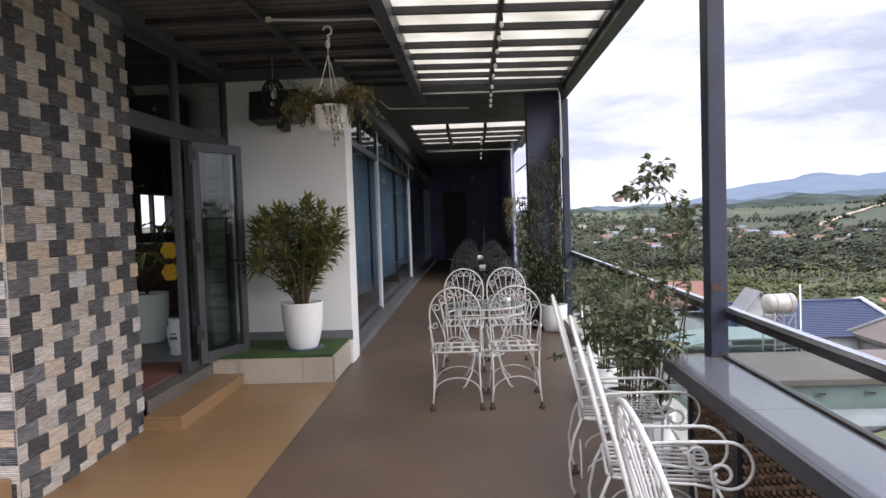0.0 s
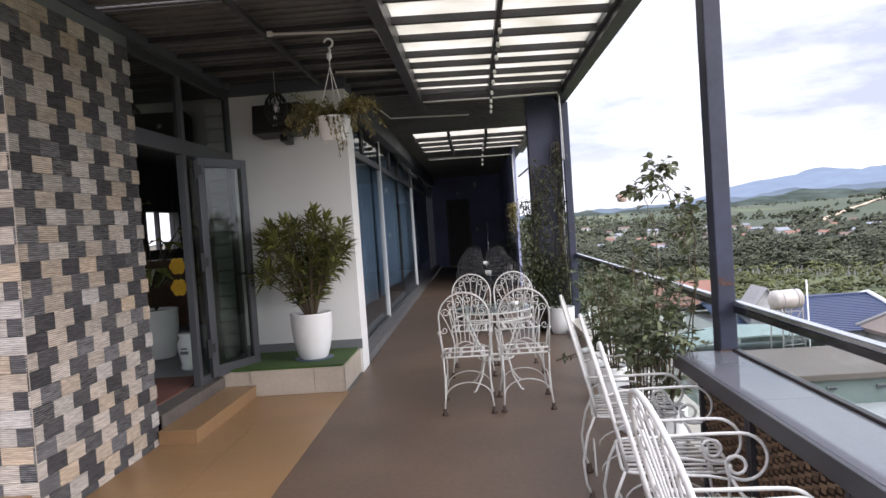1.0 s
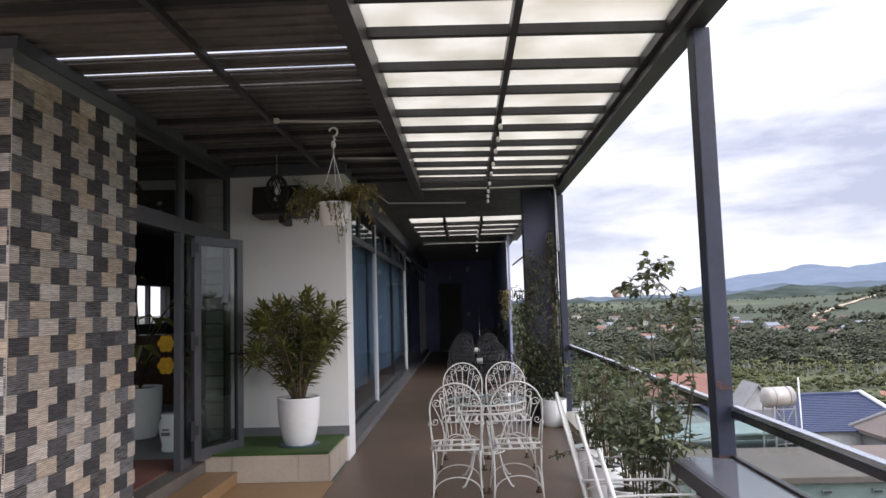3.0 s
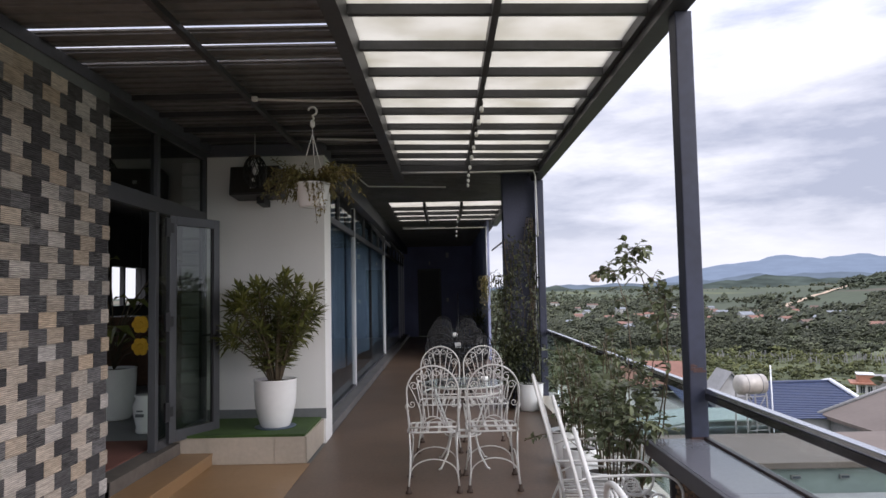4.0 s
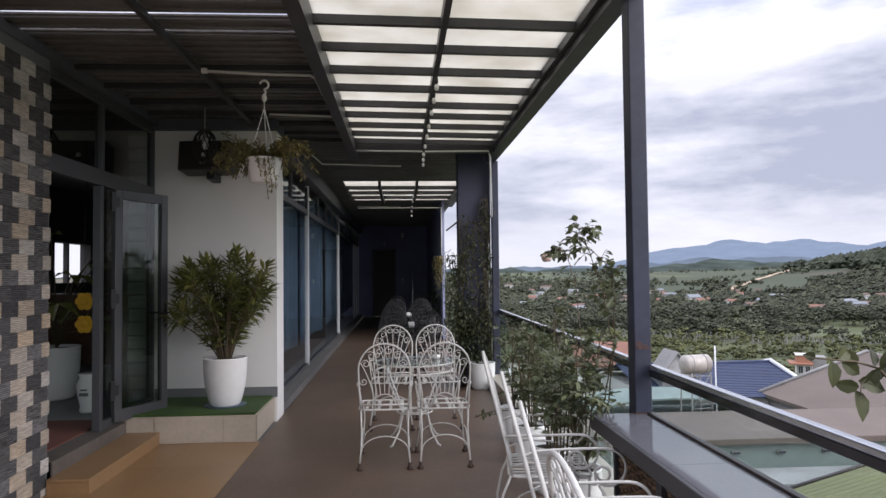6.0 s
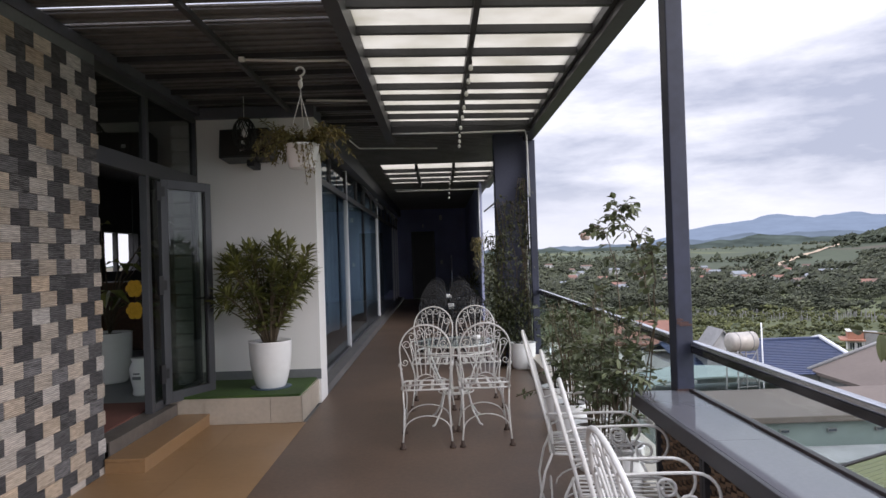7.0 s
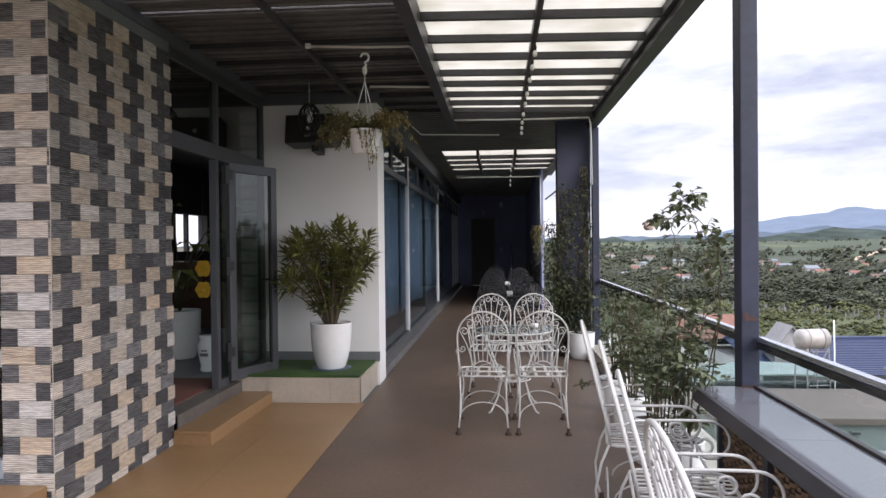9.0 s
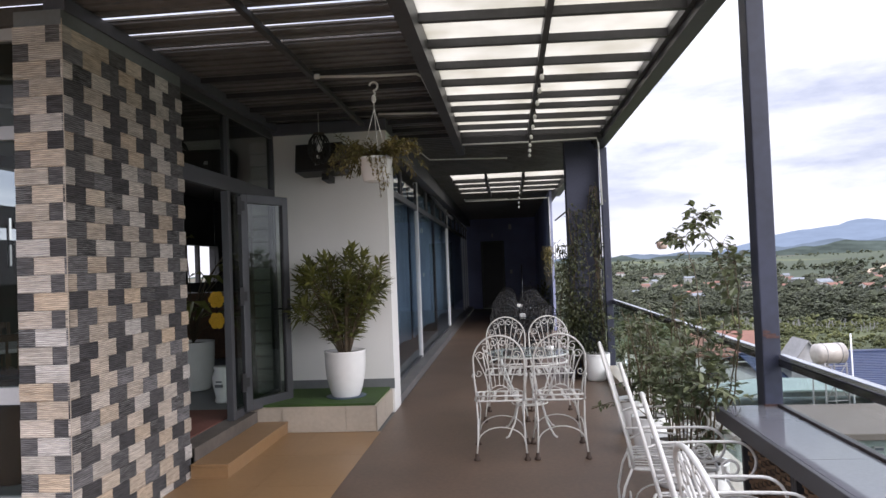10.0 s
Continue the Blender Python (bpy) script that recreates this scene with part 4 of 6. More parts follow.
bulb_string = root("string_lights", "string of white light bulbs under the mid rail", "string lights")
sag = [(0.265, 4.9 + 3.7 * i / 24, 3.03 + 0.012 * math.sin(i * 2.1) - (0.0 if i < 20 else 0.02 * (i - 20))) for i in range(25)]
part("cable", tube(bmesh.new(), sag, 0.004, 5), M_wire, bulb_string)
for i, (y, z) in enumerate(((5.33, 2.955), (5.75, 2.955), (6.2, 2.955), (6.78, 2.955), (7.25, 2.95), (7.8, 2.945), (8.25, 2.93), (8.4, 2.89), (8.52, 2.85))):
    b = part("socket", lathe(bmesh.new(), [(0.012, 0), (0.015, 0.02), (0.009, 0.06)], 0.27, y, z + 0.03, 10), M_black, bulb_string)
    part("bulb", lathe(bmesh.new(), [(0.004, -0.022), (0.014, -0.016), (0.019, 0.0), (0.015, 0.018), (0.010, 0.026)], 0.27, y, z, 14), M_pot, b, "white round bulb")
far_string = root("string_lights", "string of white light bulbs in the far bay", "string lights")
part("cable", tube(bmesh.new(), [(0.29, 13.0, 3.03), (0.27, 14.0, 2.97), (0.24, 15.0, 2.88), (0.23, 15.2, 2.8)], 0.004, 5), M_wire, far_string)
for y, z in ((13.3, 2.98), (13.9, 2.95), (14.5, 2.9), (15.0, 2.85), (15.2, 2.77)):
    part("bulb", lathe(bmesh.new(), [(0.005, -0.026), (0.017, -0.016), (0.021, 0.0), (0.014, 0.022)], 0.24, y, z, 10), M_pot, far_string, "white round bulb")

# loudspeaker on the white wall
sp = root("loudspeaker", "black wall loudspeaker on a bracket", "loudspeaker", m=pose(-1.965, 7.13, 2.70, -7, 0, -6))
bmx = bmesh.new()
box(bmx, -0.26, 0.26, -0.13, 0.13, -0.15, 0.15, bevel=0.01)
part("cabinet", bmx, M_black, sp)
part("grille", boxes((-0.235, 0.235, -0.136, -0.1305, -0.13, 0.13), bevel=0.002), mat("speaker_cloth", (0.02, 0.018, 0.016), 0.9, vary=0.3, grain=300, bump=0.6), sp, "dark cloth grille")
part("badge", boxes((-0.02, 0.02, -0.141, -0.1365, -0.02, 0.02)), M_plastic, sp, "small pale badge")
part("badge", boxes((-0.03, 0.03, -0.141, -0.1365, -0.085, -0.075)), M_plastic, sp)
part("bracket", boxes((0.0, 0.08, -0.03, 0.16, -0.22, -0.151), bevel=0.004), M_black, sp)
part("horn", lathe(bmesh.new(), [(0.075, -0.004), (0.07, 0.002), (0.03, 0.01)], 0, 0, 0, 20), M_black, sp).matrix_basis = pose(0.15, -0.137, 0.0, 90, 0, 0)

# woven lantern
ln = root("pendant_lantern", "black woven wire pendant lantern on a cord", "lantern", m=pose(-1.86, 6.62, 2.73))
lines = []
for k in range(20):
    a0 = 2 * math.pi * k / 14
    for sgn in (1, -1):
        lines.append([(0.11 * math.sin(math.pi * (0.12 + 0.76 * i / 10)) * math.cos(a0 + sgn * 1.3 * i / 10), 0.11 * math.sin(math.pi * (0.12 + 0.76 * i / 10)) * math.sin(a0 + sgn * 1.3 * i / 10), 0.16 * math.cos(math.pi * (0.12 + 0.76 * i / 10))) for i in range(11)])
for pts in lines:
    part("wire", tube(bmesh.new(), pts, 0.0045, 5), M_wire, ln)
part("top_ring", lathe(bmesh.new(), [(0.055, 0.145), (0.058, 0.15), (0.05, 0.156)], 0, 0, 0, 20), M_bark, ln)
part("cord", tubes([[(0, 0, 0.15), (0, 0, 0.37)]], 0.003, 5), M_plastic, ln)
part("bulb", lathe(bmesh.new(), [(0.01, -0.05), (0.03, -0.03), (0.034, 0.0), (0.02, 0.04), (0.014, 0.07)], 0, 0, 0.02, 14), M_pot, ln)

# small fittings far along the walkway
thing("wall_switch", boxes((0.02, 0.1, 24.285, 24.299, 1.2, 1.33), bevel=0.003), M_plastic, "white wall switch on the navy wall", "switch")
thing("wall_lamp", boxes((0.02, 0.12, 24.2, 24.299, 2.75, 2.92), bevel=0.01), M_plastic, "small white lamp on the navy wall", "lamp")
thing("exit_fitting", boxes((-0.58, -0.54, 24.27, 24.299, 2.5, 2.62), bevel=0.003), M_plastic, "small white fitting above the door", "fitting")
thing("pole", tubes([[(0.3, 18.0, 0.0), (0.3, 18.0, 1.5)]], 0.014, 6), M_steel, "thin steel stand on the walkway", "stand")

# rattan panels under the counter: flat strands woven round upright canes
wv_rng = random.Random(21)
for y0, y1 in ((0.55, 1.27), (1.33, 2.07), (2.13, 2.87), (2.93, 3.5)):
    pn = root("rattan_panel", "brown woven rattan panel under the granite counter", "panel", "rattan panels")
    part("upright", boxes((1.062, 1.098, y0 - 0.028, y0, 0.002, 0.698)), M_dark_steel, pn)
    part("upright", boxes((1.062, 1.098, y1, y1 + 0.028, 0.002, 0.698)), M_dark_steel, pn)
    part("backing", boxes((1.09, 1.098, y0, y1, 0.002, 0.698)), M_rubber, pn)
    strands = bmesh.new()
    n = int((y1 - y0) / 0.052)
    for row in range(30):
        z = 0.014 + row * 0.0225
        for k in range(n):
            yc = y0 + (k + 0.5) * (y1 - y0) / n
            out = 0.013 if (k + row) % 2 else 0.004
            hw = (y1 - y0) / n * (0.5 if out > 0.01 else 0.32)
            jz = wv_rng.uniform(-0.0015, 0.0015)
            vs = [strands.verts.new(p) for p in ((1.089 - 0.003, yc - hw, z - 0.008 + jz), (1.086 - out, yc, z - 0.009 + jz), (1.086, yc + hw, z - 0.008 + jz),
                                                 (1.086, yc + hw, z + 0.008 + jz), (1.086 - out, yc, z + 0.009 + jz), (1.086, yc - hw, z + 0.008 + jz))]
            strands.faces.new((vs[0], vs[1], vs[4], vs[5]))
            strands.faces.new((vs[1], vs[2], vs[3], vs[4]))
    part("weave", strands, M_wicker, pn, "woven brown strands")

# ---- tile floor of the entrance ----
tf = tagged(new("entrance_floor"), "large tan tiles in front of the entrance", "floor", "", "structure")
for i in range(4):
    for j in range(13):
        x0, y0 = -3.7 + i * 0.6, Y0 + j * 0.8
        x1, y1 = min(x0 + 0.598, -1.302), min(y0 + 0.798, 6.397)
        if y0 < 6.3:
            part("tile", boxes((x0, x1, y0, y1, -0.02, 0.0)), M_tan, tf)
part("tile", boxes((-6.2, -3.702, Y0, 3.8, -0.02, -0.001)), M_tan, tf)

# ---- plants ----
def tapered_pot(m, r_top, r_bot, h, label, group="", material=None, name="flower_pot"):
    p = root(name, label, "pot", group, m)
    prof = [(r_bot * 0.95, 0.0), (r_bot, 0.012)]
    prof += [(r_bot + (r_top - r_bot) * (1 - (1 - s) ** 2.6), h * s) for s in (0.06, 0.15, 0.25, 0.4, 0.55, 0.7, 0.85, 0.97)]
    prof += [(r_top + 0.004, h), (r_top - 0.012, h), (r_top - 0.016, h - 0.03)]
    part("body", lathe(bmesh.new(), prof, 0, 0, 0, 48), material or M_pot, p)
    part("soil", lathe(bmesh.new(), [(r_top - 0.018, h - 0.045), (r_top - 0.018, h - 0.03), (r_top * 0.5, h - 0.024)], 0, 0, 0, 24), M_soil, p)
    return p


pot = tapered_pot(pose(-1.715, 6.80, 0.262), 0.205, 0.135, 0.46, "white glazed tapered pot on the turf mat", name="flower_pot")
thing("saucer", lathe(bmesh.new(), [(0.19, 0), (0.2, 0.006), (0.18, 0.008)], -1.715, 6.80, 0.2622, 32), mat("blue_saucer", (0.05, 0.08, 0.12), 0.5), "dark saucer under the white pot", "saucer")

rng = random.Random(5)
shrub = root("potted_shrub", "green leafy shrub with long narrow leaves in the white pot", "plant", m=pose(-1.715, 6.80, 0.69))
stems, lv = [], Leaves()
for k in range(56):
    a = rng.uniform(0, 2 * math.pi)
    u = rng.random() ** 0.55
    spread = 0.08 + 0.47 * u
    hgt = rng.uniform(0.36, 0.98) * (1.0 - 0.2 * u)
    end = Vector((spread * math.cos(a), 0.75 * spread * math.sin(a), 0.12 + hgt))
    base = Vector((0.05 * math.cos(a), 0.05 * math.sin(a), 0.0))
    mid = base * 0.5 + end * 0.45 + Vector((0, 0, 0.05)) - Vector((end.x, end.y, 0)) * 0.2
    B = lambda s: base * (1 - s) ** 2 + mid * 2 * s * (1 - s) + end * s * s
    stems.append([B(s) for s in (0, .2, .4, .6, .8, 1)])
    grow = (end - mid).normalized()
    # loose leaves along the stem, then a rosette at its tip
    for j in range(15):
        s = rng.uniform(0.22, 0.88)
        ang = j * 2.4 + rng.uniform(-.3, .3)
        d = Vector((math.cos(ang), math.sin(ang), 0)) + grow * 0.35 + Vector((0, 0, rng.uniform(-0.3, 0.3)))
        lv.add_long(B(s), d, rng.uniform(0.09, 0.15), rng.uniform(0.026, 0.036), rng.uniform(0.05, 0.3))
    side = grow.orthogonal().normalized()
    for j in range(17):
        t = j / 16
        ang = j * 2.4
        out = (Matrix.Rotation(ang, 3, grow) @ side)
        d = out * (1.0 - 0.65 * t) + grow * (0.15 + 0.85 * t)
        lv.add_long(B(0.86 + 0.14 * t), d, rng.uniform(0.13, 0.19) * (1 - 0.25 * t), rng.uniform(0.03, 0.04), rng.uniform(0.0, 0.3))
sbm = bmesh.new()
for pts in stems:
    tube(sbm, pts, 0.008, 5, r_end=0.004)
part("branchwork", sbm, M_bark, shrub)
leaf_part("foliage", lv, M_leaf, shrub)

# hanging basket
hb = root("hanging_basket", "white hanging pot with a trailing plant on a hook", "hanging plant", m=pose(-0.99, 4.98, 2.155))
part("pot", lathe(bmesh.new(), [(0.09, 0.012), (0.098, 0.017), (0.122, 0.165), (0.13, 0.17), (0.13, 0.185), (0.118, 0.185), (0.112, 0.15)], 0, 0, 0, 32), M_pot, hb)
for k in range(3):
    a = radians(90 + 120 * k)
    part("hanger", tubes([[(0.11 * math.cos(a), 0.11 * math.sin(a), 0.18), (0, 0, 0.55), (0, 0, 0.62)]], 0.003, 5), M_plastic, hb)
hk = spiral(0.0, 0.69, 0.032, 0.03, -90, 170, 12, lambda u, v: (u, 0, v + 0.03))
part("hook", tube(bmesh.new(), [(0, 0, 0.6), (0, 0, 0.64), (0.01, 0, 0.665)] + hk, 0.008, 7), M_plastic, hb, "white plastic hook")
part("swivel", lathe(bmesh.new(), [(0.006, 0), (0.018, 0.015), (0.018, 0.045), (0.006, 0.06)], 0, 0, 0.595, 12), M_plastic, hb)
lv, sbm = Leaves(), bmesh.new()
def trail(p0, p1, p2, n, size):
    B = lambda s: p0 * (1 - s) ** 2 + p1 * 2 * s * (1 - s) + p2 * s * s
    tube(sbm, [B(i / 5) for i in range(6)], 0.0022, 4)
    for j in range(n):
        q = B(rng.uniform(0.15, 1))
        d = (p2 - p0).normalized() * 0.6 + Vector((rng.uniform(-1, 1), rng.uniform(-1, 1), rng.uniform(-0.8, 0.6)))
        lv.add(q, d, size * rng.uniform(0.7, 1.3), size * rng.uniform(0.3, 0.46), 0.2)


for k in range(120):
    a = rng.uniform(0, 2 * math.pi)
    if abs(math.cos(a)) < 0.55 and math.sin(a) < 0:
        continue
    c, sn = math.cos(a), math.sin(a)
    reach = rng.uniform(0.12, 0.37) * (1.0 if abs(c) > 0.5 else 0.7)
    trail(Vector((0.06 * c, 0.06 * sn, 0.18)), Vector((reach * 0.7 * c, reach * 0.7 * sn, 0.2 + rng.uniform(0.04, 0.17))),
          Vector((reach * c, reach * sn, 0.19 - rng.uniform(-0.12, 0.19) * (0.4 + 1.6 * reach))), 26, 0.042)
for k in range(9):
    c = rng.uniform(-1, 0.6)
    trail(Vector((0.05 * c, 0, 0.18)), Vector((0.12 * c, rng.uniform(-.04, .06), 0.28)), Vector((0.3 * c, rng.uniform(-.08, .08), rng.uniform(0.27, 0.36))), 20, 0.036)
trail(Vector((-0.06, 0, 0.18)), Vector((-0.14, -0.02, 0.25)), Vector((-0.3, -0.03, 0.38)), 34, 0.036)
for x, low in ((-0.03, 0.06), (0.05, -0.07), (0.075, -0.02), (0.02, -0.1)):
    trail(Vector((x, -0.1, 0.185)), Vector((x + 0.01, -0.18, 0.2)), Vector((x + 0.03, -0.13, low)), 26, 0.034)
part("branchwork", sbm, M_bark, hb)
leaf_part("foliage", lv, M_fern, hb, "olive and rust coloured trailing leaves")


def rose_bush(x, y, z, label, canes, height, spread_x, spread_y, count, leaf_size, seed, roses=0):
    g = random.Random(seed)
    b = root("rose_bush", label, "plant", "rose bushes by the railing", pose(x, y, z))
    sbm, lv = bmesh.new(), Leaves()
    tips = []
    for k in range(canes):
        a = g.uniform(0, 2 * math.pi)
        u = g.random() ** 0.5
        end = Vector((spread_x * u * math.cos(a), spread_y * u * math.sin(a), height * g.uniform(0.55, 1.0)))
        p0 = Vector((0.04 * math.cos(a), 0.04 * math.sin(a), 0))
        p1 = Vector((end.x * 0.3 + g.uniform(-.05, .05), end.y * 0.3 + g.uniform(-.08, .08), end.z * 0.55))
        B = lambda s: p0 * (1 - s) ** 2 + p1 * 2 * s * (1 - s) + end * s * s
        tube(sbm, [B(i / 7) for i in range(8)], 0.006, 5, r_end=0.0025)
        tips.append(end)
        for j in range(count):
            s = g.uniform(0.12, 1)
            q = B(s)
            d = Vector((g.uniform(-1, 1), g.uniform(-1, 1), g.uniform(-0.3, 0.6))).normalized()
            tw = q + d * g.uniform(0.04, 0.13)
            tube(sbm, [q, q.lerp(tw, 0.5) + Vector((0, 0, 0.008)), tw], 0.0017, 3)
            for i in range(5):
                f = q.lerp(tw, 0.35 + 0.16 * i)
                e = (d + Vector((g.uniform(-1, 1), g.uniform(-1, 1), g.uniform(-.5, .5)))).normalized()
                lv.add(f, e, leaf_size * g.uniform(0.7, 1.25), leaf_size * g.uniform(0.5, 0.68), 0.2)
    part("branchwork", sbm, M_bark, b)
    leaf_part("foliage", lv, M_rose, b)
    return b, tips


def rose(parent, p, r):
    lv = bmesh.new()
    for k in range(16):
        a, t = k * 2.4, k / 15
        rr, hh = r * (0.25 + 0.75 * t), r * (0.55 - 0.7 * t)
        m = Matrix.Translation(Vector(p)) @ Euler((0, 0, a)).to_matrix().to_4x4() @ Matrix.Translation((rr * 0.55, 0, hh * 0.3)) @ Euler((0, -0.9 + 1.2 * t, 0)).to_matrix().to_4x4() @ Matrix.Diagonal((0.3, 0.62, 0.62, 1))
        bmesh.ops.create_uvsphere(lv, u_segments=8, v_segments=5, radius=r, matrix=m)
    for f in lv.faces:
        f.smooth = True
    part("bloom", lv, M_petal, parent, "pale pink rose bloom")


for i, (y, r, h) in enumerate(((4.12, 0.13, 0.34), (4.75, 0.14, 0.32), (5.5, 0.14, 0.3), (6.2, 0.14, 0.3))):
    tapered_pot(pose(1.0 if i else 1.04, y, 0), r, r * 0.75, h, "white planter pot with a rose bush by the kerb", "planter pots by the railing")
rose_bush(1.04, 4.1, 0.3, "tangled dark green rose bush leaning on the glass railing", 10, 0.95, 0.2, 0.32, 8, 0.064, 11)
rose_bush(1.02, 4.75, 0.28, "tangled dark green rose bush leaning on the glass railing", 10, 1.0, 0.22, 0.4, 8, 0.063, 12)
rose_bush(1.02, 5.5, 0.27, "tangled dark green rose bush leaning on the glass railing", 10, 0.88, 0.22, 0.42, 8, 0.06, 13)
rose_bush(1.02, 6.2, 0.27, "tangled dark green rose bush leaning on the glass railing", 10, 0.78, 0.2, 0.4, 9, 0.057, 14)

# loose shoots that lean over the end of the counter
sh = root("rose_shoots", "loose rose shoots leaning over the counter's end", "plant", "rose bushes by the railing", pose(0.91, 3.98, 0.3))
sg_rng, lv = random.Random(19), Leaves()
for ex, ey, ez in ((0.03, -0.5, 0.62), (0.1, -0.62, 0.56), (-0.08, -0.42, 0.72), (0.05, -0.35, 0.8), (-0.14, -0.5, 0.5), (0.14, -0.45, 0.68), (-0.05, -0.66, 0.6), (-0.18, -0.3, 0.66)):
    p0, p2 = Vector((ex * 0.2, 0, 0)), Vector((ex, ey, ez))
    p1 = Vector((ex * 0.6, ey * 0.25, ez * 1.15))
    B = lambda s: p0 * (1 - s) ** 2 + p1 * 2 * s * (1 - s) + p2 * s * s
    part("shoot", tube(bmesh.new(), [B(i / 7) for i in range(8)], 0.005, 5, r_end=0.002), M_bark, sh)
    for j in range(15):
        q = B(sg_rng.uniform(0.35, 1))
        d = Vector((sg_rng.uniform(-1, 1), sg_rng.uniform(-1, 1), sg_rng.uniform(-0.4, 0.6))).normalized()
        for i in range(4):
            e = (d + Vector((sg_rng.uniform(-1, 1), sg_rng.uniform(-1, 1), sg_rng.uniform(-.6, .4)))).normalized()
            lv.add_round(q + d * (0.02 + 0.025 * i), e, sg_rng.uniform(0.035, 0.06), sg_rng.uniform(0.026, 0.042), 0.15)
leaf_part("foliage", lv, M_rose, sh)

# tall canes with a pink bloom above the railing
g = random.Random(31)
ROSE_AT = Vector((1.04, 4.12, 0.3))
tall = root("climbing_rose", "tall rose canes with rounded leaves and one pink bloom", "plant", m=pose(*ROSE_AT))
sbm, lv = bmesh.new(), Leaves()
canes = [[(1.05, 4.16, 0.3), (1.12, 4.3, 0.8), (1.14, 4.42, 1.1), (1.14, 4.54, 1.43), (1.13, 4.71, 1.62), (1.12, 4.84, 1.68), (1.12, 4.98, 1.67)],
         [(1.12, 4.71, 1.62), (1.12, 4.95, 1.68), (1.13, 5.22, 1.68), (1.14, 5.40, 1.64)],
         [(1.05, 4.06, 0.3), (1.12, 3.85, 0.8), (1.14, 3.73, 1.1), (1.14, 3.90, 1.35), (1.14, 4.06, 1.52), (1.13, 4.22, 1.68), (1.13, 4.38, 1.78), (1.14, 4.48, 1.83)],
         [(1.02, 4.04, 0.3), (1.10, 3.72, 0.8), (1.12, 3.66, 1.1), (1.12, 3.64, 1.34), (1.12, 3.68, 1.47), (1.13, 3.83, 1.56), (1.13, 4.05, 1.62), (1.13, 4.35, 1.71), (1.12, 4.62, 1.74)],
         [(1.14, 3.90, 1.35), (1.14, 3.80, 1.43), (1.13, 3.72, 1.48), (1.12, 3.66, 1.49)],
         [(1.13, 4.38, 1.78), (1.13, 4.22, 1.79), (1.13, 4.06, 1.76)]]
for pts in canes:
    pts = [Vector(p) - ROSE_AT for p in pts]
    fine = []
    for a, b in zip(pts, pts[1:]):
        fine += [a.lerp(b, t / 5) + Vector((g.uniform(-.006, .006), g.uniform(-.006, .006), 0)) for t in range(5)]
    fine.append(pts[-1])
    tube(sbm, fine, 0.0045, 5, r_end=0.002)
    for q in [q for q in fine if q.z > 0.74 + 0.3 * g.random()]:
        if g.random() < 0.16:
            continue
        d = Vector((g.uniform(-1, .6), g.uniform(-1, 1), g.uniform(-0.5, 0.6))).normalized()
        tw = q + d * g.uniform(0.05, 0.12)
        tube(sbm, [q, q.lerp(tw, 0.5) + Vector((0, 0, 0.008)), tw], 0.0018, 3)
        for i in range(3):
            e = (d * 0.7 + Vector((g.uniform(-1, 1), g.uniform(-1, 1), g.uniform(-.9, .2)))).normalized()
            lv.add_round(q.lerp(tw, 0.4 + 0.2 * i), e, g.uniform(0.04, 0.06), g.uniform(0.03, 0.044), 0.12)
part("branchwork", sbm, M_bark, tall)
leaf_part("foliage", lv, M_rose, tall)
rose(tall, Vector((1.14, 5.43, 1.62)) - ROSE_AT, 0.05)

# branch that hangs into the view outside the glass
BRANCH_AT = Vector((2.45, 2.8, -0.5))
br = root("leafy_branch", "branch with large dark leaves outside the railing", "plant", m=pose(*BRANCH_AT))
sbm, lv = bmesh.new(), Leaves()
main = [Vector(p) - BRANCH_AT for p in ((2.45, 2.8, -0.5), (2.3, 2.82, 0.4), (2.12, 2.8, 0.95), (1.98, 2.8, 1.09), (1.88, 2.8, 1.12), (1.78, 2.79, 1.13), (1.69, 2.8, 1.14))]
side = [Vector(p) - BRANCH_AT for p in ((1.98, 2.8, 1.09), (1.93, 2.79, 1.06), (1.89, 2.78, 1.03), (1.885, 2.78, 0.98))]
tube(sbm, main, 0.008, 6, r_end=0.003)
tube(sbm, side, 0.004, 5, r_end=0.002)
for x, z, dx, dz, ln_ in ((1.755, 1.13, 0.1, -1, 0.115), (1.80, 1.13, 0.6, 0.35, 0.10), (1.83, 1.12, 0.7, -0.5, 0.10), (1.90, 1.11, -0.6, 0.5, 0.09), (1.95, 1.10, 0.2, 0.8, 0.09), (1.885, 1.0, 0.15, -1, 0.135),
                          (1.89, 1.04, 0.9, -0.3, 0.12), (1.93, 1.06, 0.9, 0.3, 0.12), (1.87, 1.02, -0.9, 0.1, 0.10), (1.72, 1.14, -0.8, 0.15, 0.07), (2.0, 1.06, 0.5, -0.8, 0.13), (2.03, 1.05, 0.9, 0.2, 0.13), (1.96, 1.09, -0.3, -0.6, 0.1), (2.08, 0.98, 0.3, -0.9, 0.12), (1.99, 1.09, 0.4, 0.9, 0.1)):
    lv.add_round(Vector((x, 2.79 + g.uniform(-.03, .03), z)) - BRANCH_AT, (dx, g.uniform(-.35, .35), dz), ln_, ln_ * g.uniform(0.58, 0.7), 0.15, Vector((g.uniform(-.5, .5), -1, g.uniform(-.5, .5))))
part("stem", sbm, M_bark, br)
leaf_part("foliage", lv, M_dryleaf, br)

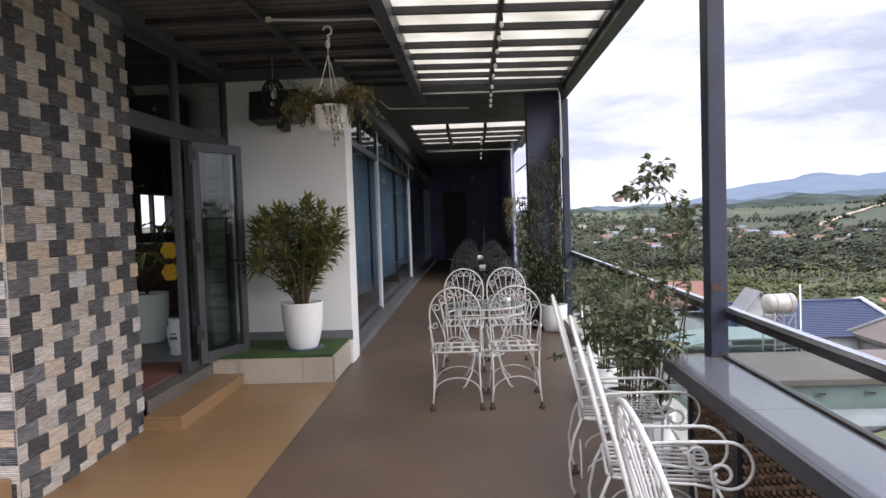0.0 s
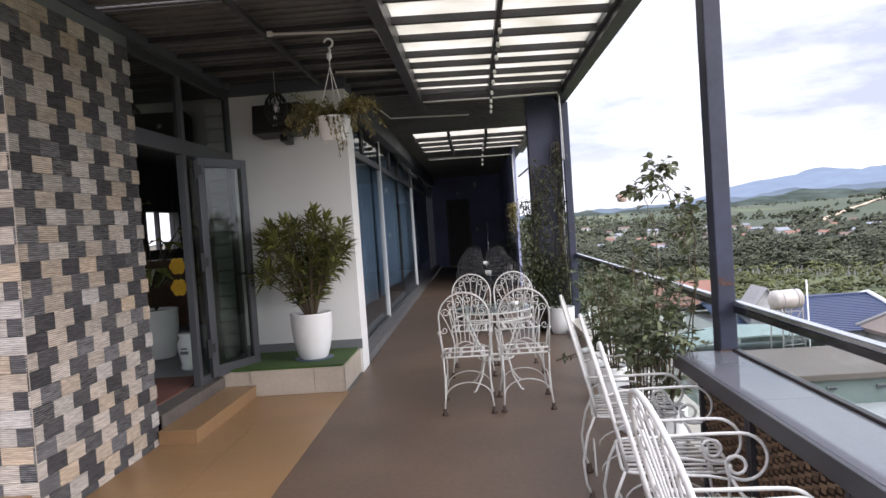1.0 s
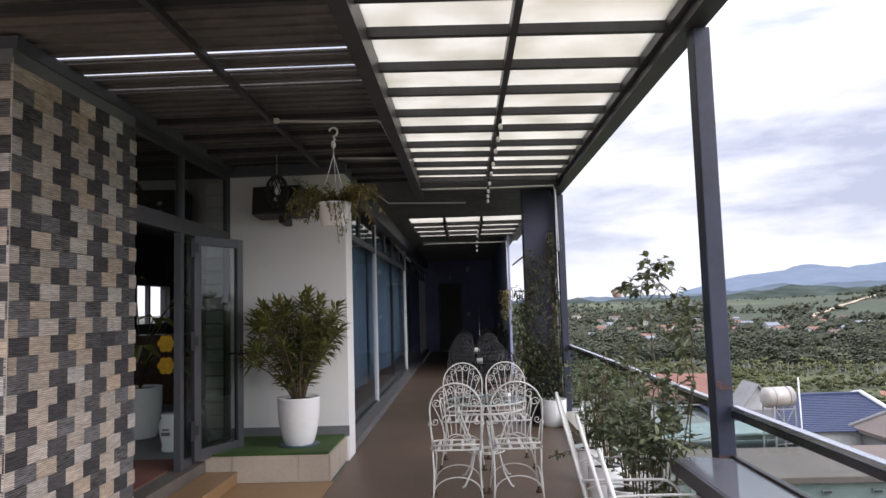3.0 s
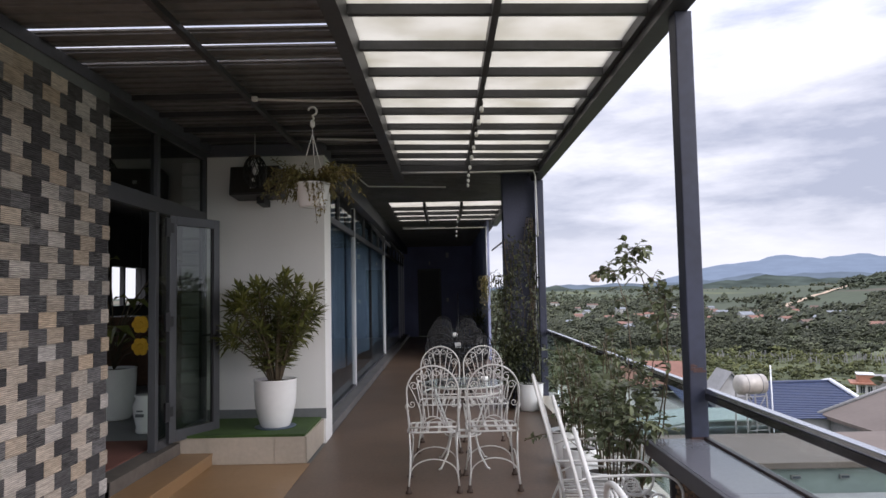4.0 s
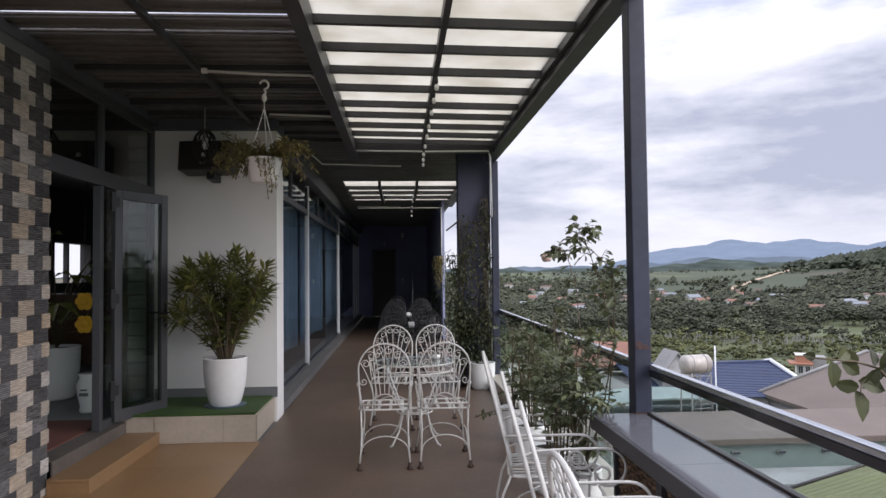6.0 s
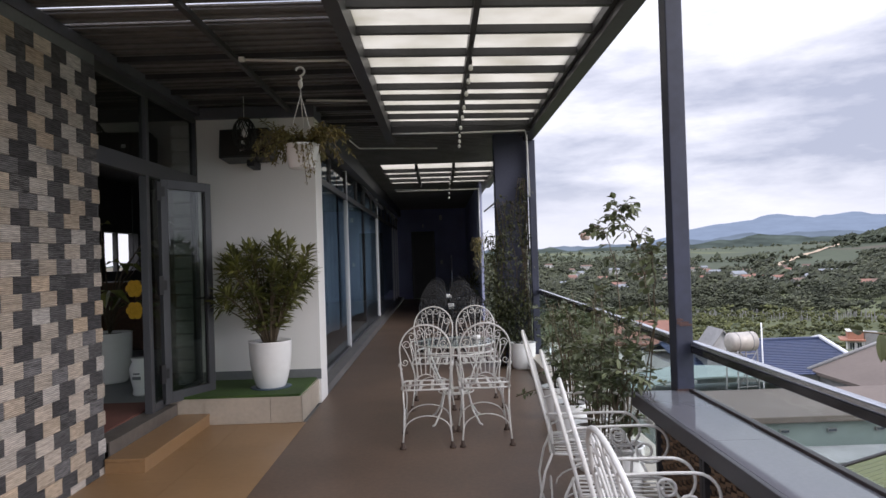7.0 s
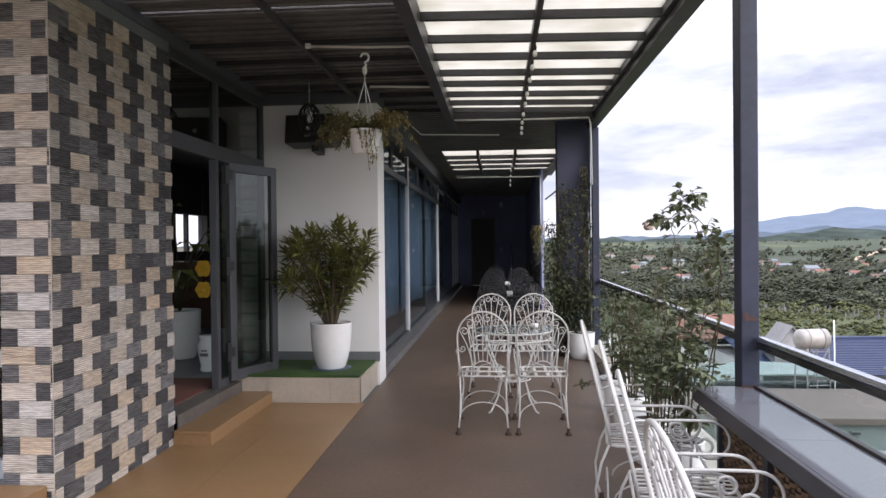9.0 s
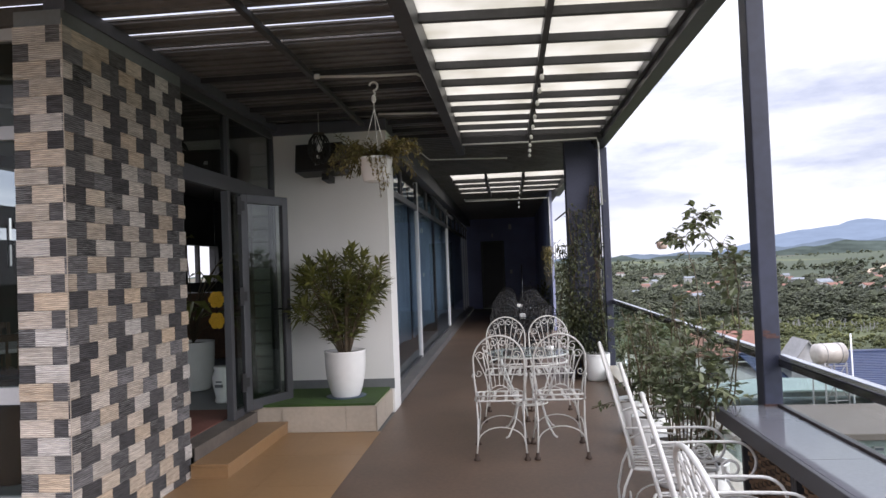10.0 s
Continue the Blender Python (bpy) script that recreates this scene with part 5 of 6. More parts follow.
# climbing plants on the far column
cl = root("climber", "straggly climbing plants on the navy column", "plant", m=pose(0.95, 9.2, 0))
lv, sbm = Leaves(), bmesh.new()
for x0, x1, ztop, n in ((-0.16, 0.02, 2.2, 620), (0.1, 0.2, 2.5, 360), (-0.34, -0.14, 1.75, 760), (-0.26, 0.22, 1.0, 620)):
    for k in range(7):
        xs = rng.uniform(x0, x1)
        part("stem", tube(bmesh.new(), [(xs + 0.04 * math.sin(i * 1.3 + k), -0.03 - 0.02 * (i % 2), ztop * i / 9) for i in range(10)], 0.005, 4), M_bark, cl)
    for k in range(n):
        q = (rng.uniform(x0, x1) + rng.gauss(0, 0.04), -0.04 - abs(rng.gauss(0, 0.07)), rng.uniform(0.3, ztop) + rng.gauss(0, 0.05))
        lv.add(q, (rng.uniform(-1, 1), rng.uniform(-1, 0.1), rng.uniform(-1, 0.4)), rng.uniform(0.04, 0.075), rng.uniform(0.022, 0.038), 0.2)
leaf_part("foliage", lv, M_dryleaf, cl)
tapered_pot(pose(1.03, 8.98, 0), 0.17, 0.13, 0.34, "white pot at the foot of the column", "pots by the column")
tapered_pot(pose(0.8, 16.6, 0), 0.2, 0.15, 0.5, "white pot by the far side wall", "pots by the column")
yl = root("hanging_fern", "yellow green plant hanging on the far side wall", "plant", m=pose(0.86, 15.5, 1.9))
lv = Leaves()
for k in range(420):
    lv.add((rng.gauss(0, 0.05), rng.gauss(-0.05, 0.04), -abs(rng.gauss(0, 0.3))), (rng.uniform(-1, 1), rng.uniform(-1, 1), -0.6), 0.07, 0.02, 0.3)
leaf_part("foliage", lv, M_fern, yl)
part("hanger", tubes([[(0, 0, 0), (0, 0.05, 0.4)]], 0.005, 4), M_wire, yl)
bush = root("potted_bush", "small dark bush in the white pot by the far wall", "plant", m=pose(0.8, 16.6, 0.46))
lv = Leaves()
for k in range(500):
    d = Vector((rng.gauss(0, 1), rng.gauss(0, 1), rng.gauss(0.4, 0.8)))
    lv.add(d * 0.16 + Vector((0, 0, 0.22)), d, 0.08, 0.03, 0.2)
leaf_part("foliage", lv, M_dryleaf, bush)
part("stem", tubes([[(0, 0, 0), (0.01, 0, 0.25)]], 0.012, 5), M_bark, bush)

# inside the doorway: planter, plant, yellow felt flowers, vase
tapered_pot(pose(-3.75, 7.75, 0.2), 0.24, 0.18, 0.56, "large white planter inside the entrance", "planters inside")
ip = root("indoor_plant", "broad leaved plant in the white planter", "plant", m=pose(-3.75, 7.75, 0.74))
lv, sbm = Leaves(), bmesh.new()
for k in range(20):
    a = rng.uniform(0, 2 * math.pi)
    r, h = rng.uniform(0.15, 0.5), rng.uniform(0.25, 1.3)
    e = Vector((r * math.cos(a) + 0.08, r * math.sin(a), h))
    tube(sbm, [(0, 0, 0), (e.x * 0.3, e.y * 0.3, h * 0.6), tuple(e)], 0.007, 5)
    for j in range(3):
        lv.add(e, (math.cos(a + j - 1), math.sin(a + j - 1), rng.uniform(-.4, .5)), rng.uniform(0.24, 0.36), rng.uniform(0.09, 0.13), 0.25)
part("branchwork", sbm, M_bark, ip)
leaf_part("foliage", lv, M_leaf, ip)
vs = root("vase", "white ceramic vase on the room floor", "vase", m=pose(-3.05, 6.93, 0.2))
part("body", lathe(bmesh.new(), [(0.07, 0), (0.085, 0.02), (0.075, 0.06), (0.105, 0.2), (0.11, 0.27), (0.08, 0.34), (0.095, 0.375), (0.085, 0.375)], 0, 0, 0, 28), M_pot, vs)
part("decor", boxes((-0.04, 0.04, -0.112, -0.1, 0.17, 0.2), (-0.03, 0.03, -0.111, -0.1, 0.22, 0.235)), M_base, vs, "dark painted marks")
fl = root("felt_garland", "string of yellow felt flowers hanging inside the entrance", "garland", m=pose(-3.08, 6.9, 0))
for z in (1.27, 1.05):
    fb = bmesh.new()
    for k in range(6):
        a = 2 * math.pi * k / 6
        bmesh.ops.create_uvsphere(fb, u_segments=10, v_segments=6, radius=0.042, matrix=Matrix.Translation((0.05 * math.cos(a), 0, z + 0.05 * math.sin(a))) @ Matrix.Diagonal((1, 0.3, 1, 1)))
    bmesh.ops.create_uvsphere(fb, u_segments=10, v_segments=6, radius=0.036, matrix=Matrix.Translation((0, -0.012, z)) @ Matrix.Diagonal((1, 0.4, 1, 1)))
    part("flower", fb, M_yellow, fl)
part("thread", tubes([[(0, 0, 0.95), (0, 0, 2.9)]], 0.003, 4), M_wire, fl)
thing("counter", boxes((-5.6, -3.6, 10.6, 11.3, 0.2, 1.25), bevel=0.01), mat("brown_wood", (0.12, 0.06, 0.03), 0.5, vary=0.3, grain=20), "brown wooden counter inside the room", "counter")

# low sprig that sticks out of the planters over the floor
sg = root("rose_sprig", "low leafy sprig sticking out of a planter", "plant", m=pose(1.0, 5.5, 0.28))
sbm, lv = bmesh.new(), Leaves()
tube(sbm, [(0, 0, 0), (-0.15, 0.0, 0.13), (-0.3, 0.02, 0.12), (-0.44, 0.04, 0.07)], 0.004, 5)
for k in range(26):
    s = g.uniform(0.45, 1.0)
    lv.add((-0.44 * s, 0.04 * s, 0.14 - 0.06 * s), (g.uniform(-1, .4), g.uniform(-1, 1), g.uniform(-.8, .5)), g.uniform(0.04, 0.06), g.uniform(0.022, 0.032), 0.2)
part("branchwork", sbm, M_bark, sg)
leaf_part("foliage", lv, M_rose, sg)

# ---- the valley ----
def ground_z(x, y):
    d = math.hypot(x, y)
    az = math.degrees(math.atan2(x, y))
    t = min(1.0, max(0.0, (d - 60) / 160))
    z = -9.6 - 14.5 * t * t * (3 - 2 * t)
    z -= 1.7 * math.exp(-((d - 135) / 35) ** 2)
    if d > 650:
        z += 19 * min(1.0, (d - 650) / 1700) ** 0.9
    z += 1.5 * noise.noise(Vector((x / 80, y / 80, 0))) * min(1, d / 120)
    z += min(1, max(0, (d - 600) / 800)) * 6 * noise.noise(Vector((x / 420, y / 420, 3.1)))
    z += 47 * math.exp(-((az - 39.5) / 7.5) ** 2) * min(1, max(0, (d - 700) / 700))
    return z


def terrain():
    bm = bmesh.new()
    rings, n = [], 240
    rad = [6.0]
    while rad[-1] < 4300:
        rad.append(rad[-1] * 1.045 + 0.5)
    for r in rad:
        ring = []
        for k in range(n):
            a = 2 * math.pi * k / n
            x, y = r * math.sin(a), r * math.cos(a)
            ring.append(bm.verts.new((x, y, ground_z(x, y))))
        rings.append(ring)
    for a, b in zip(rings, rings[1:]):
        for k in range(n):
            f = bm.faces.new((a[k], b[k], b[(k + 1) % n], a[(k + 1) % n]))
            f.smooth = True
    bm.faces.new(list(reversed(rings[0])))
    return bm


M_ground = bpy.data.materials.new("valley_ground")
M_ground.use_nodes = True
_n, _l = M_ground.node_tree.nodes, M_ground.node_tree.links
_b = _n["Principled BSDF"]
_b.inputs["Roughness"].default_value = 0.95
_tc = _n.new("ShaderNodeTexCoord")
_mp = _n.new("ShaderNodeMapping")
_mp.inputs["Scale"].default_value = (0.0055, 0.0018, 0.0)
_mp.inputs["Rotation"].default_value = (0, 0, radians(22))
_vo = _n.new("ShaderNodeTexVoronoi")
_vo.inputs["Scale"].default_value = 1.0
_l.new(_tc.outputs["Object"], _mp.inputs["Vector"])
_l.new(_mp.outputs[0], _vo.inputs["Vector"])
_sep = _n.new("ShaderNodeSeparateColor")
_l.new(_vo.outputs["Color"], _sep.inputs[0])
_rp = _n.new("ShaderNodeValToRGB")
_e = _rp.color_ramp.elements
_e[0].position, _e[0].color = 0.0, (0.036, 0.048, 0.022, 1)
_e[1].position, _e[1].color = 1.0, (0.05, 0.064, 0.028, 1)
for _p, _c in ((0.3, (0.045, 0.06, 0.026)), (0.42, (0.10, 0.115, 0.042)), (0.52, (0.03, 0.042, 0.02)), (0.62, (0.15, 0.10, 0.07)), (0.72, (0.055, 0.072, 0.03)), (0.84, (0.034, 0.045, 0.024))):
    _x = _e.new(_p)
    _x.color = (*_c, 1)
_l.new(_sep.outputs[0], _rp.inputs[0])
_nz = _n.new("ShaderNodeTexNoise")
_nz.inputs["Scale"].default_value = 0.09
_nz.inputs["Detail"].default_value = 9
_nz.inputs["Roughness"].default_value = 0.7
_l.new(_tc.outputs["Object"], _nz.inputs["Vector"])
_mr = _n.new("ShaderNodeMapRange")
_mr.inputs["From Min"].default_value, _mr.inputs["From Max"].default_value = 0.3, 0.7
_mr.inputs["To Min"].default_value, _mr.inputs["To Max"].default_value = 0.6, 1.15
_l.new(_nz.outputs["Fac"], _mr.inputs["Value"])
_ml = _n.new("ShaderNodeVectorMath")
_ml.operation = "SCALE"
_l.new(_rp.outputs[0], _ml.inputs[0])
_l.new(_mr.outputs[0], _ml.inputs["Scale"])
# the slope below the village is open yellow-green grass
_ln = _n.new("ShaderNodeVectorMath")
_ln.operation = "LENGTH"
_l.new(_tc.outputs["Object"], _ln.inputs[0])
_dr = _n.new("ShaderNodeMapRange")
_dr.inputs["From Min"].default_value, _dr.inputs["From Max"].default_value = 276.0, 300.0
_dr.inputs["To Min"].default_value, _dr.inputs["To Max"].default_value = 1.0, 0.0
_l.new(_ln.outputs["Value"], _dr.inputs["Value"])
_gr = _n.new("ShaderNodeValToRGB")
_gr.color_ramp.elements[0].position, _gr.color_ramp.elements[0].color = 0.36, (0.032, 0.044, 0.015, 1)
_gr.color_ramp.elements[1].position, _gr.color_ramp.elements[1].color = 0.64, (0.085, 0.095, 0.032, 1)
_l.new(_nz.outputs["Fac"], _gr.inputs[0])
_gm = _n.new("ShaderNodeMixRGB")
_l.new(_dr.outputs[0], _gm.inputs[0])
_l.new(_ml.outputs[0], _gm.inputs[1])
_l.new(_gr.outputs[0], _gm.inputs[2])
_l.new(_gm.outputs[0], _b.inputs["Base Color"])
structure("ground", terrain(), M_ground, "green valley with fields", "ground")

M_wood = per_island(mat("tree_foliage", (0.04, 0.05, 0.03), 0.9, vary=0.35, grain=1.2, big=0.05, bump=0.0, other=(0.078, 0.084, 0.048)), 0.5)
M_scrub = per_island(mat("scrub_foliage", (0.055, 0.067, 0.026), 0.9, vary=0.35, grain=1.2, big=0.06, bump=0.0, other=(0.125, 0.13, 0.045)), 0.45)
# farther trees repeat the foliage paler, a little haze put into the colour
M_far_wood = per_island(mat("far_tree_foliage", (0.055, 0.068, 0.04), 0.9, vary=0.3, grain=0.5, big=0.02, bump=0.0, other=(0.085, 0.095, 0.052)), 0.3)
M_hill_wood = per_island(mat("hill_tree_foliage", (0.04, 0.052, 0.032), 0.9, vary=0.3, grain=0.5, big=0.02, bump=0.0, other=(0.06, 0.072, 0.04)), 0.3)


def woods(name, count, rmin, rmax, az0, az1, size, blobs, seed, label, keep=None, material=None, near=0.0):
    """Many far trees as one mesh of uneven leaf clumps on short trunks."""
    g = np.random.RandomState(seed)
    # a clump is an uneven eight-sided tuft
    iv = np.array([(1, 0, 0), (0, 1, 0), (-1, 0, 0), (0, -1, 0), (0, 0, 1), (0, 0, -1)], float)
    fi = np.array([(0, 1, 4), (1, 2, 4), (2, 3, 4), (3, 0, 4), (1, 0, 5), (2, 1, 5), (3, 2, 5), (0, 3, 5)])
    V, F, base = [], [], 0
    for _ in range(count):
        r = rmin * (rmax / rmin) ** g.rand()
        a = radians(g.uniform(az0, az1))
        x, y = r * math.sin(a), r * math.cos(a)
        if keep and not keep(x, y, r):
            continue
        z = ground_z(x, y)
        s = size * (0.35 + 1.2 * g.rand() ** 1.7)
        tall = g.uniform(0.9, 1.5)
        if near:
            s *= min(1.0, r / near)
        for b in range(blobs):
            c = np.array([x + g.normal(0, 0.36) * s, y + g.normal(0, 0.36) * s, z + s * tall * (0.45 + 0.38 * b / max(1, blobs - 1)) + g.normal(0, 0.08) * s])
            rough = np.clip(1.15 + g.normal(0, 0.4, len(iv)), 0.3, 2.2)
            k = s * g.uniform(0.6, 1.3) / blobs ** 0.55
            sp, cp = math.sin(b * 1.7), math.cos(b * 1.7)
            turned = iv @ np.array([[cp, sp, 0.3], [-sp, cp, 0.2], [0.2, -0.3, 1]])
            V.append(turned * rough[:, None] * np.array([k, k, k * 0.85]) + c)
            F.append(fi + base)
            base += len(iv)
        t = 0.05 * s
        V.append(np.array([[x - t, y - t, z - 0.5], [x + t, y - t, z - 0.5], [x + t, y + t, z - 0.5], [x, y, z + s * tall * 0.6]]))
        F.append(np.array([[0, 1, 3], [1, 2, 3], [2, 0, 3]]) + base)
        base += 4
    me = bpy.data.meshes.new(name)
    me.from_pydata(np.concatenate(V).tolist(), [], np.concatenate(F).tolist())
    me.materials.append(material or M_wood)
    return tagged(new(name, me), label, "trees", "", "stuff")


def at(az, d):
    return d * math.sin(radians(az)), d * math.cos(radians(az))


HOUSES = [(23.4, 548, 11.2, 9.6, 5.5, 10, 0, 1, 2), (29.5, 645, 20.0, 10.8, 3.6, -8, 1, 1, 1), (33.8, 537, 16.2, 10.8, 4.2, 20, 1, 1, 1), (35.0, 520, 10.0, 8.4, 3.5, 5, 0, 0, 1),
          (39.0, 709, 18.8, 12.0, 6.5, -12, 0, 1, 2), (41.3, 537, 13.8, 10.8, 9.0, -18, 0, 1, 3), (38.4, 563, 11.2, 8.4, 4.0, 15, 0, 0, 1), (18.2, 516, 10.0, 8.4, 4, 25, 0, 1, 1),
          (16.5, 623, 11.2, 8.4, 4, -20, 0, 0, 1), (13.2, 559, 12.5, 9.6, 4, 12, 0, 0, 1), (10.0, 473, 15.0, 9.6, 4, 0, 0, 1, 1), (20.3, 709, 13.8, 9.6, 4, 0, 0, 1, 1),
          (26.2, 516, 11.2, 8.4, 3.6, 14, 0, 0, 1), (7.2, 645, 16.2, 9.6, 5, 30, 0, 0, 1), (15.0, 430, 11.2, 8.4, 3.6, -10, 0, 1, 1), (12.0, 817, 15.0, 10.8, 5, 0, 0, 1, 1),
          (31.5, 462, 11.2, 8.4, 3.4, 5, 1, 0, 1), (36.8, 440, 10.0, 7.2, 3.4, -14, 1, 1, 1), (44.0, 645, 15.0, 10.8, 5, 0, 0, 1, 2), (9.0, 903, 15.0, 9.6, 5, 0, 0, 0, 1),
          (21.8, 645, 11.2, 8.4, 4, -30, 1, 1, 1), (23.9, 520, 9, 8, 4, 20, 0, 0, 1), (24.8, 560, 10, 8, 4, -10, 1, 0, 1), (27.5, 470, 9, 7, 4, 10, 1, 0, 1),
          (34.6, 500, 9, 8, 4, -20, 0, 1, 1), (37.5, 640, 10, 8, 4, 0, 0, 1, 1), (19.4, 600, 10, 8, 4, 0, 0, 0, 1), (11.0, 560, 9, 7, 4, 10, 0, 1, 1),
          (32.4, 620, 10, 7, 4, 0, 0, 0, 1), (14.2, 700, 12, 8, 5, 0, 0, 1, 1), (6.0, 520, 10, 8, 4, 0, 0, 0, 1)]
h_rng = random.Random(12)
for _k in range(34):
    HOUSES.append((h_rng.uniform(4, 46), h_rng.uniform(450, 820), h_rng.uniform(7, 12), h_rng.uniform(6, 9), h_rng.uniform(2.4, 3.6), h_rng.uniform(-40, 40), h_rng.choice((0, 1, 1)), h_rng.choice((0, 1, 2)), 1))
HOUSE_XY = [at(h[0], h[1]) for h in HOUSES]


def clump(x, y, r):
    """Woodland patches that leave the houses and the view of their fronts free."""
    for hx, hy in HOUSE_XY:
        hr = math.hypot(hx, hy)
        if math.hypot(x - hx, y - hy) < 10 or (hr - 75 < r < hr and abs(math.atan2(x, y) - math.atan2(hx, hy)) < 0.0098):
            return False
    az = math.degrees(math.atan2(x, y))
    if r > 720 and 20.5 < az < 31.5 and noise.noise(Vector((x / 40, y / 40, 1))) < 0.3:
        return False
    return noise.noise(Vector((x / 70, y / 70, 7))) > (-0.6 if r < 440 else -0.35)


woods("near_trees", 1150, 285, 430, 4, 50, 4.6, 60, 1, "mixed green trees in the valley behind the roofs", clump)
woods("mid_trees", 14000, 400, 1000, 2, 50, 4.0, 8, 2, "dense trees between the village houses", clump)
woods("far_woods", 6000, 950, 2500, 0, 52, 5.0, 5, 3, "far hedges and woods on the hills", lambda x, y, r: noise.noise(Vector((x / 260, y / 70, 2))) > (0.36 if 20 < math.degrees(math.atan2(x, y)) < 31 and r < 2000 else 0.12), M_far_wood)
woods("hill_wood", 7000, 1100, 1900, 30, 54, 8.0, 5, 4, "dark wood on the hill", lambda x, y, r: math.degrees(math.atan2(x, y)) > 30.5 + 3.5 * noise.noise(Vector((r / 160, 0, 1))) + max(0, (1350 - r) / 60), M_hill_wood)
woods("shrubs", 3800, 75, 285, 8, 48, 1.9, 14, 6, "bushy yellow-green scrub on the slope", lambda x, y, r: noise.noise(Vector((x / 25, y / 25, 4))) > -0.3 and not (r < 138 and 27.5 < math.degrees(math.atan2(x, y)) < 33), M_scrub, 260.0)


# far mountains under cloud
def haze_glow(name, color, patchy):
    """Self-lit distance with the haze put into its colour, with patches of wood and field."""
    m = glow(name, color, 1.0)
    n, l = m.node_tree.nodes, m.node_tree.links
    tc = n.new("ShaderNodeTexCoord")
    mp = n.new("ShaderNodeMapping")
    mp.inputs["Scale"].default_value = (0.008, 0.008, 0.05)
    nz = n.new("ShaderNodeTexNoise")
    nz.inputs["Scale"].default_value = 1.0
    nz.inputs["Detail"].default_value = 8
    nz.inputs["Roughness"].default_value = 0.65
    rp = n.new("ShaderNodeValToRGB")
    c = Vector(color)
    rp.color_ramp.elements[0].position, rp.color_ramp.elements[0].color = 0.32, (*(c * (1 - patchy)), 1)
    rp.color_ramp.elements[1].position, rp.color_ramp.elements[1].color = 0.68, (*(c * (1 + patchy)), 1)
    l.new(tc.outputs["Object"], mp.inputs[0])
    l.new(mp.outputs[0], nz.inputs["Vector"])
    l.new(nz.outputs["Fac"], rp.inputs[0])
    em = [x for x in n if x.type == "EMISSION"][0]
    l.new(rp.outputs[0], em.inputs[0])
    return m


def ridge(name, dist, az0, az1, heights, label, color, patchy):
    bm = bmesh.new()
    prev = None
    n = 160
    for i in range(n + 1):
        az = az0 + (az1 - az0) * i / n
        h = 0.0
        for c, wdt, amp in heights:
            h += amp * math.exp(-((az - c) / wdt) ** 2)
        h += 22 * noise.noise(Vector((az * 0.5, dist / 1000, 0))) + 8 * noise.noise(Vector((az * 1.9, dist / 700, 5)))
        a = radians(az)
        cur = [bm.verts.new((dist * math.sin(a), dist * math.cos(a), -60)), bm.verts.new(((dist + 60) * math.sin(a), (dist + 60) * math.cos(a), max(h, -20)))]
        if prev:
            bm.faces.new((prev[0], cur[0], cur[1], prev[1]))
        prev = cur
    return tagged(new(name, mesh_of(name, bm, haze_glow(name, color, patchy))), label, "mountains", "", "structure")


# ridges emit haze-tinted colours of their own, paler the farther they stand
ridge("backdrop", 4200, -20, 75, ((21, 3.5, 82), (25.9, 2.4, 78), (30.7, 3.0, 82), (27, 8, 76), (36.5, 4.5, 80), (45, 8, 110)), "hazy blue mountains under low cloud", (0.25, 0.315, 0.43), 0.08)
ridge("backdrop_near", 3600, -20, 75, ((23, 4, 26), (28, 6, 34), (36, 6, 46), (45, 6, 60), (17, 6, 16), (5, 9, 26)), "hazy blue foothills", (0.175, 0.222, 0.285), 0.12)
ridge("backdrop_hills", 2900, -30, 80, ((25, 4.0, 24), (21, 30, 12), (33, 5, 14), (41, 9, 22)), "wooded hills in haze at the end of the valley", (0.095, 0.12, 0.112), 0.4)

# ---- houses ----
M_render = per_object(mat("pale_render", (0.52, 0.51, 0.49), 0.8, vary=0.2, grain=3, big=0.3), 0.35)
M_roof_red = mat("red_roof_tile", (0.19, 0.09, 0.062), 0.8, vary=0.2, grain=6, big=0.6)
M_roof_brown = mat("brown_tile_roof", (0.12, 0.075, 0.055), 0.8, vary=0.2, grain=6, big=0.6)
M_roof_grey = mat("grey_metal_roof", (0.17, 0.185, 0.2), 0.6, vary=0.15, grain=6, big=0.6)
M_pane_dark = mat("dark_window_pane", (0.04, 0.05, 0.06), 0.2)
M_roof_blue = mat("blue_tile_roof", (0.026, 0.04, 0.09), 0.45, vary=0.12, grain=5, big=0.8)
M_beige_roof = mat("beige_cement_roof", (0.13, 0.103, 0.085), 0.85, vary=0.12, grain=5, big=0.5)
M_teal = mat("pale_teal_render", (0.21, 0.255, 0.235), 0.8, vary=0.12, grain=5, big=0.5)
M_green_sheet = mat("green_ribbed_sheet", (0.125, 0.125, 0.042), 0.5, vary=0.15, grain=5, big=0.7)
M_orange = mat("orange_render", (0.36, 0.17, 0.11), 0.8, vary=0.1, grain=4)


def gable_roof(bm, w, d, z, rise, over=0.4, thick=0.18):
    for s in (-1, 1):
        vs = [bm.verts.new(p) for p in ((-w / 2 - over, s * (d / 2 + over), z - rise * over / (d / 2)), (w / 2 + over, s * (d / 2 + over), z - rise * over / (d / 2)), (w / 2 + over, 0, z + rise), (-w / 2 - over, 0, z + rise))]
        ws = [bm.verts.new(v.co + Vector((0, 0, thick))) for v in vs]
        bm.faces.new(vs)
        bm.faces.new(list(reversed(ws)))
        for i in range(4):
            bm.faces.new((vs[i], ws[i], ws[(i + 1) % 4], vs[(i + 1) % 4]))
    return bm


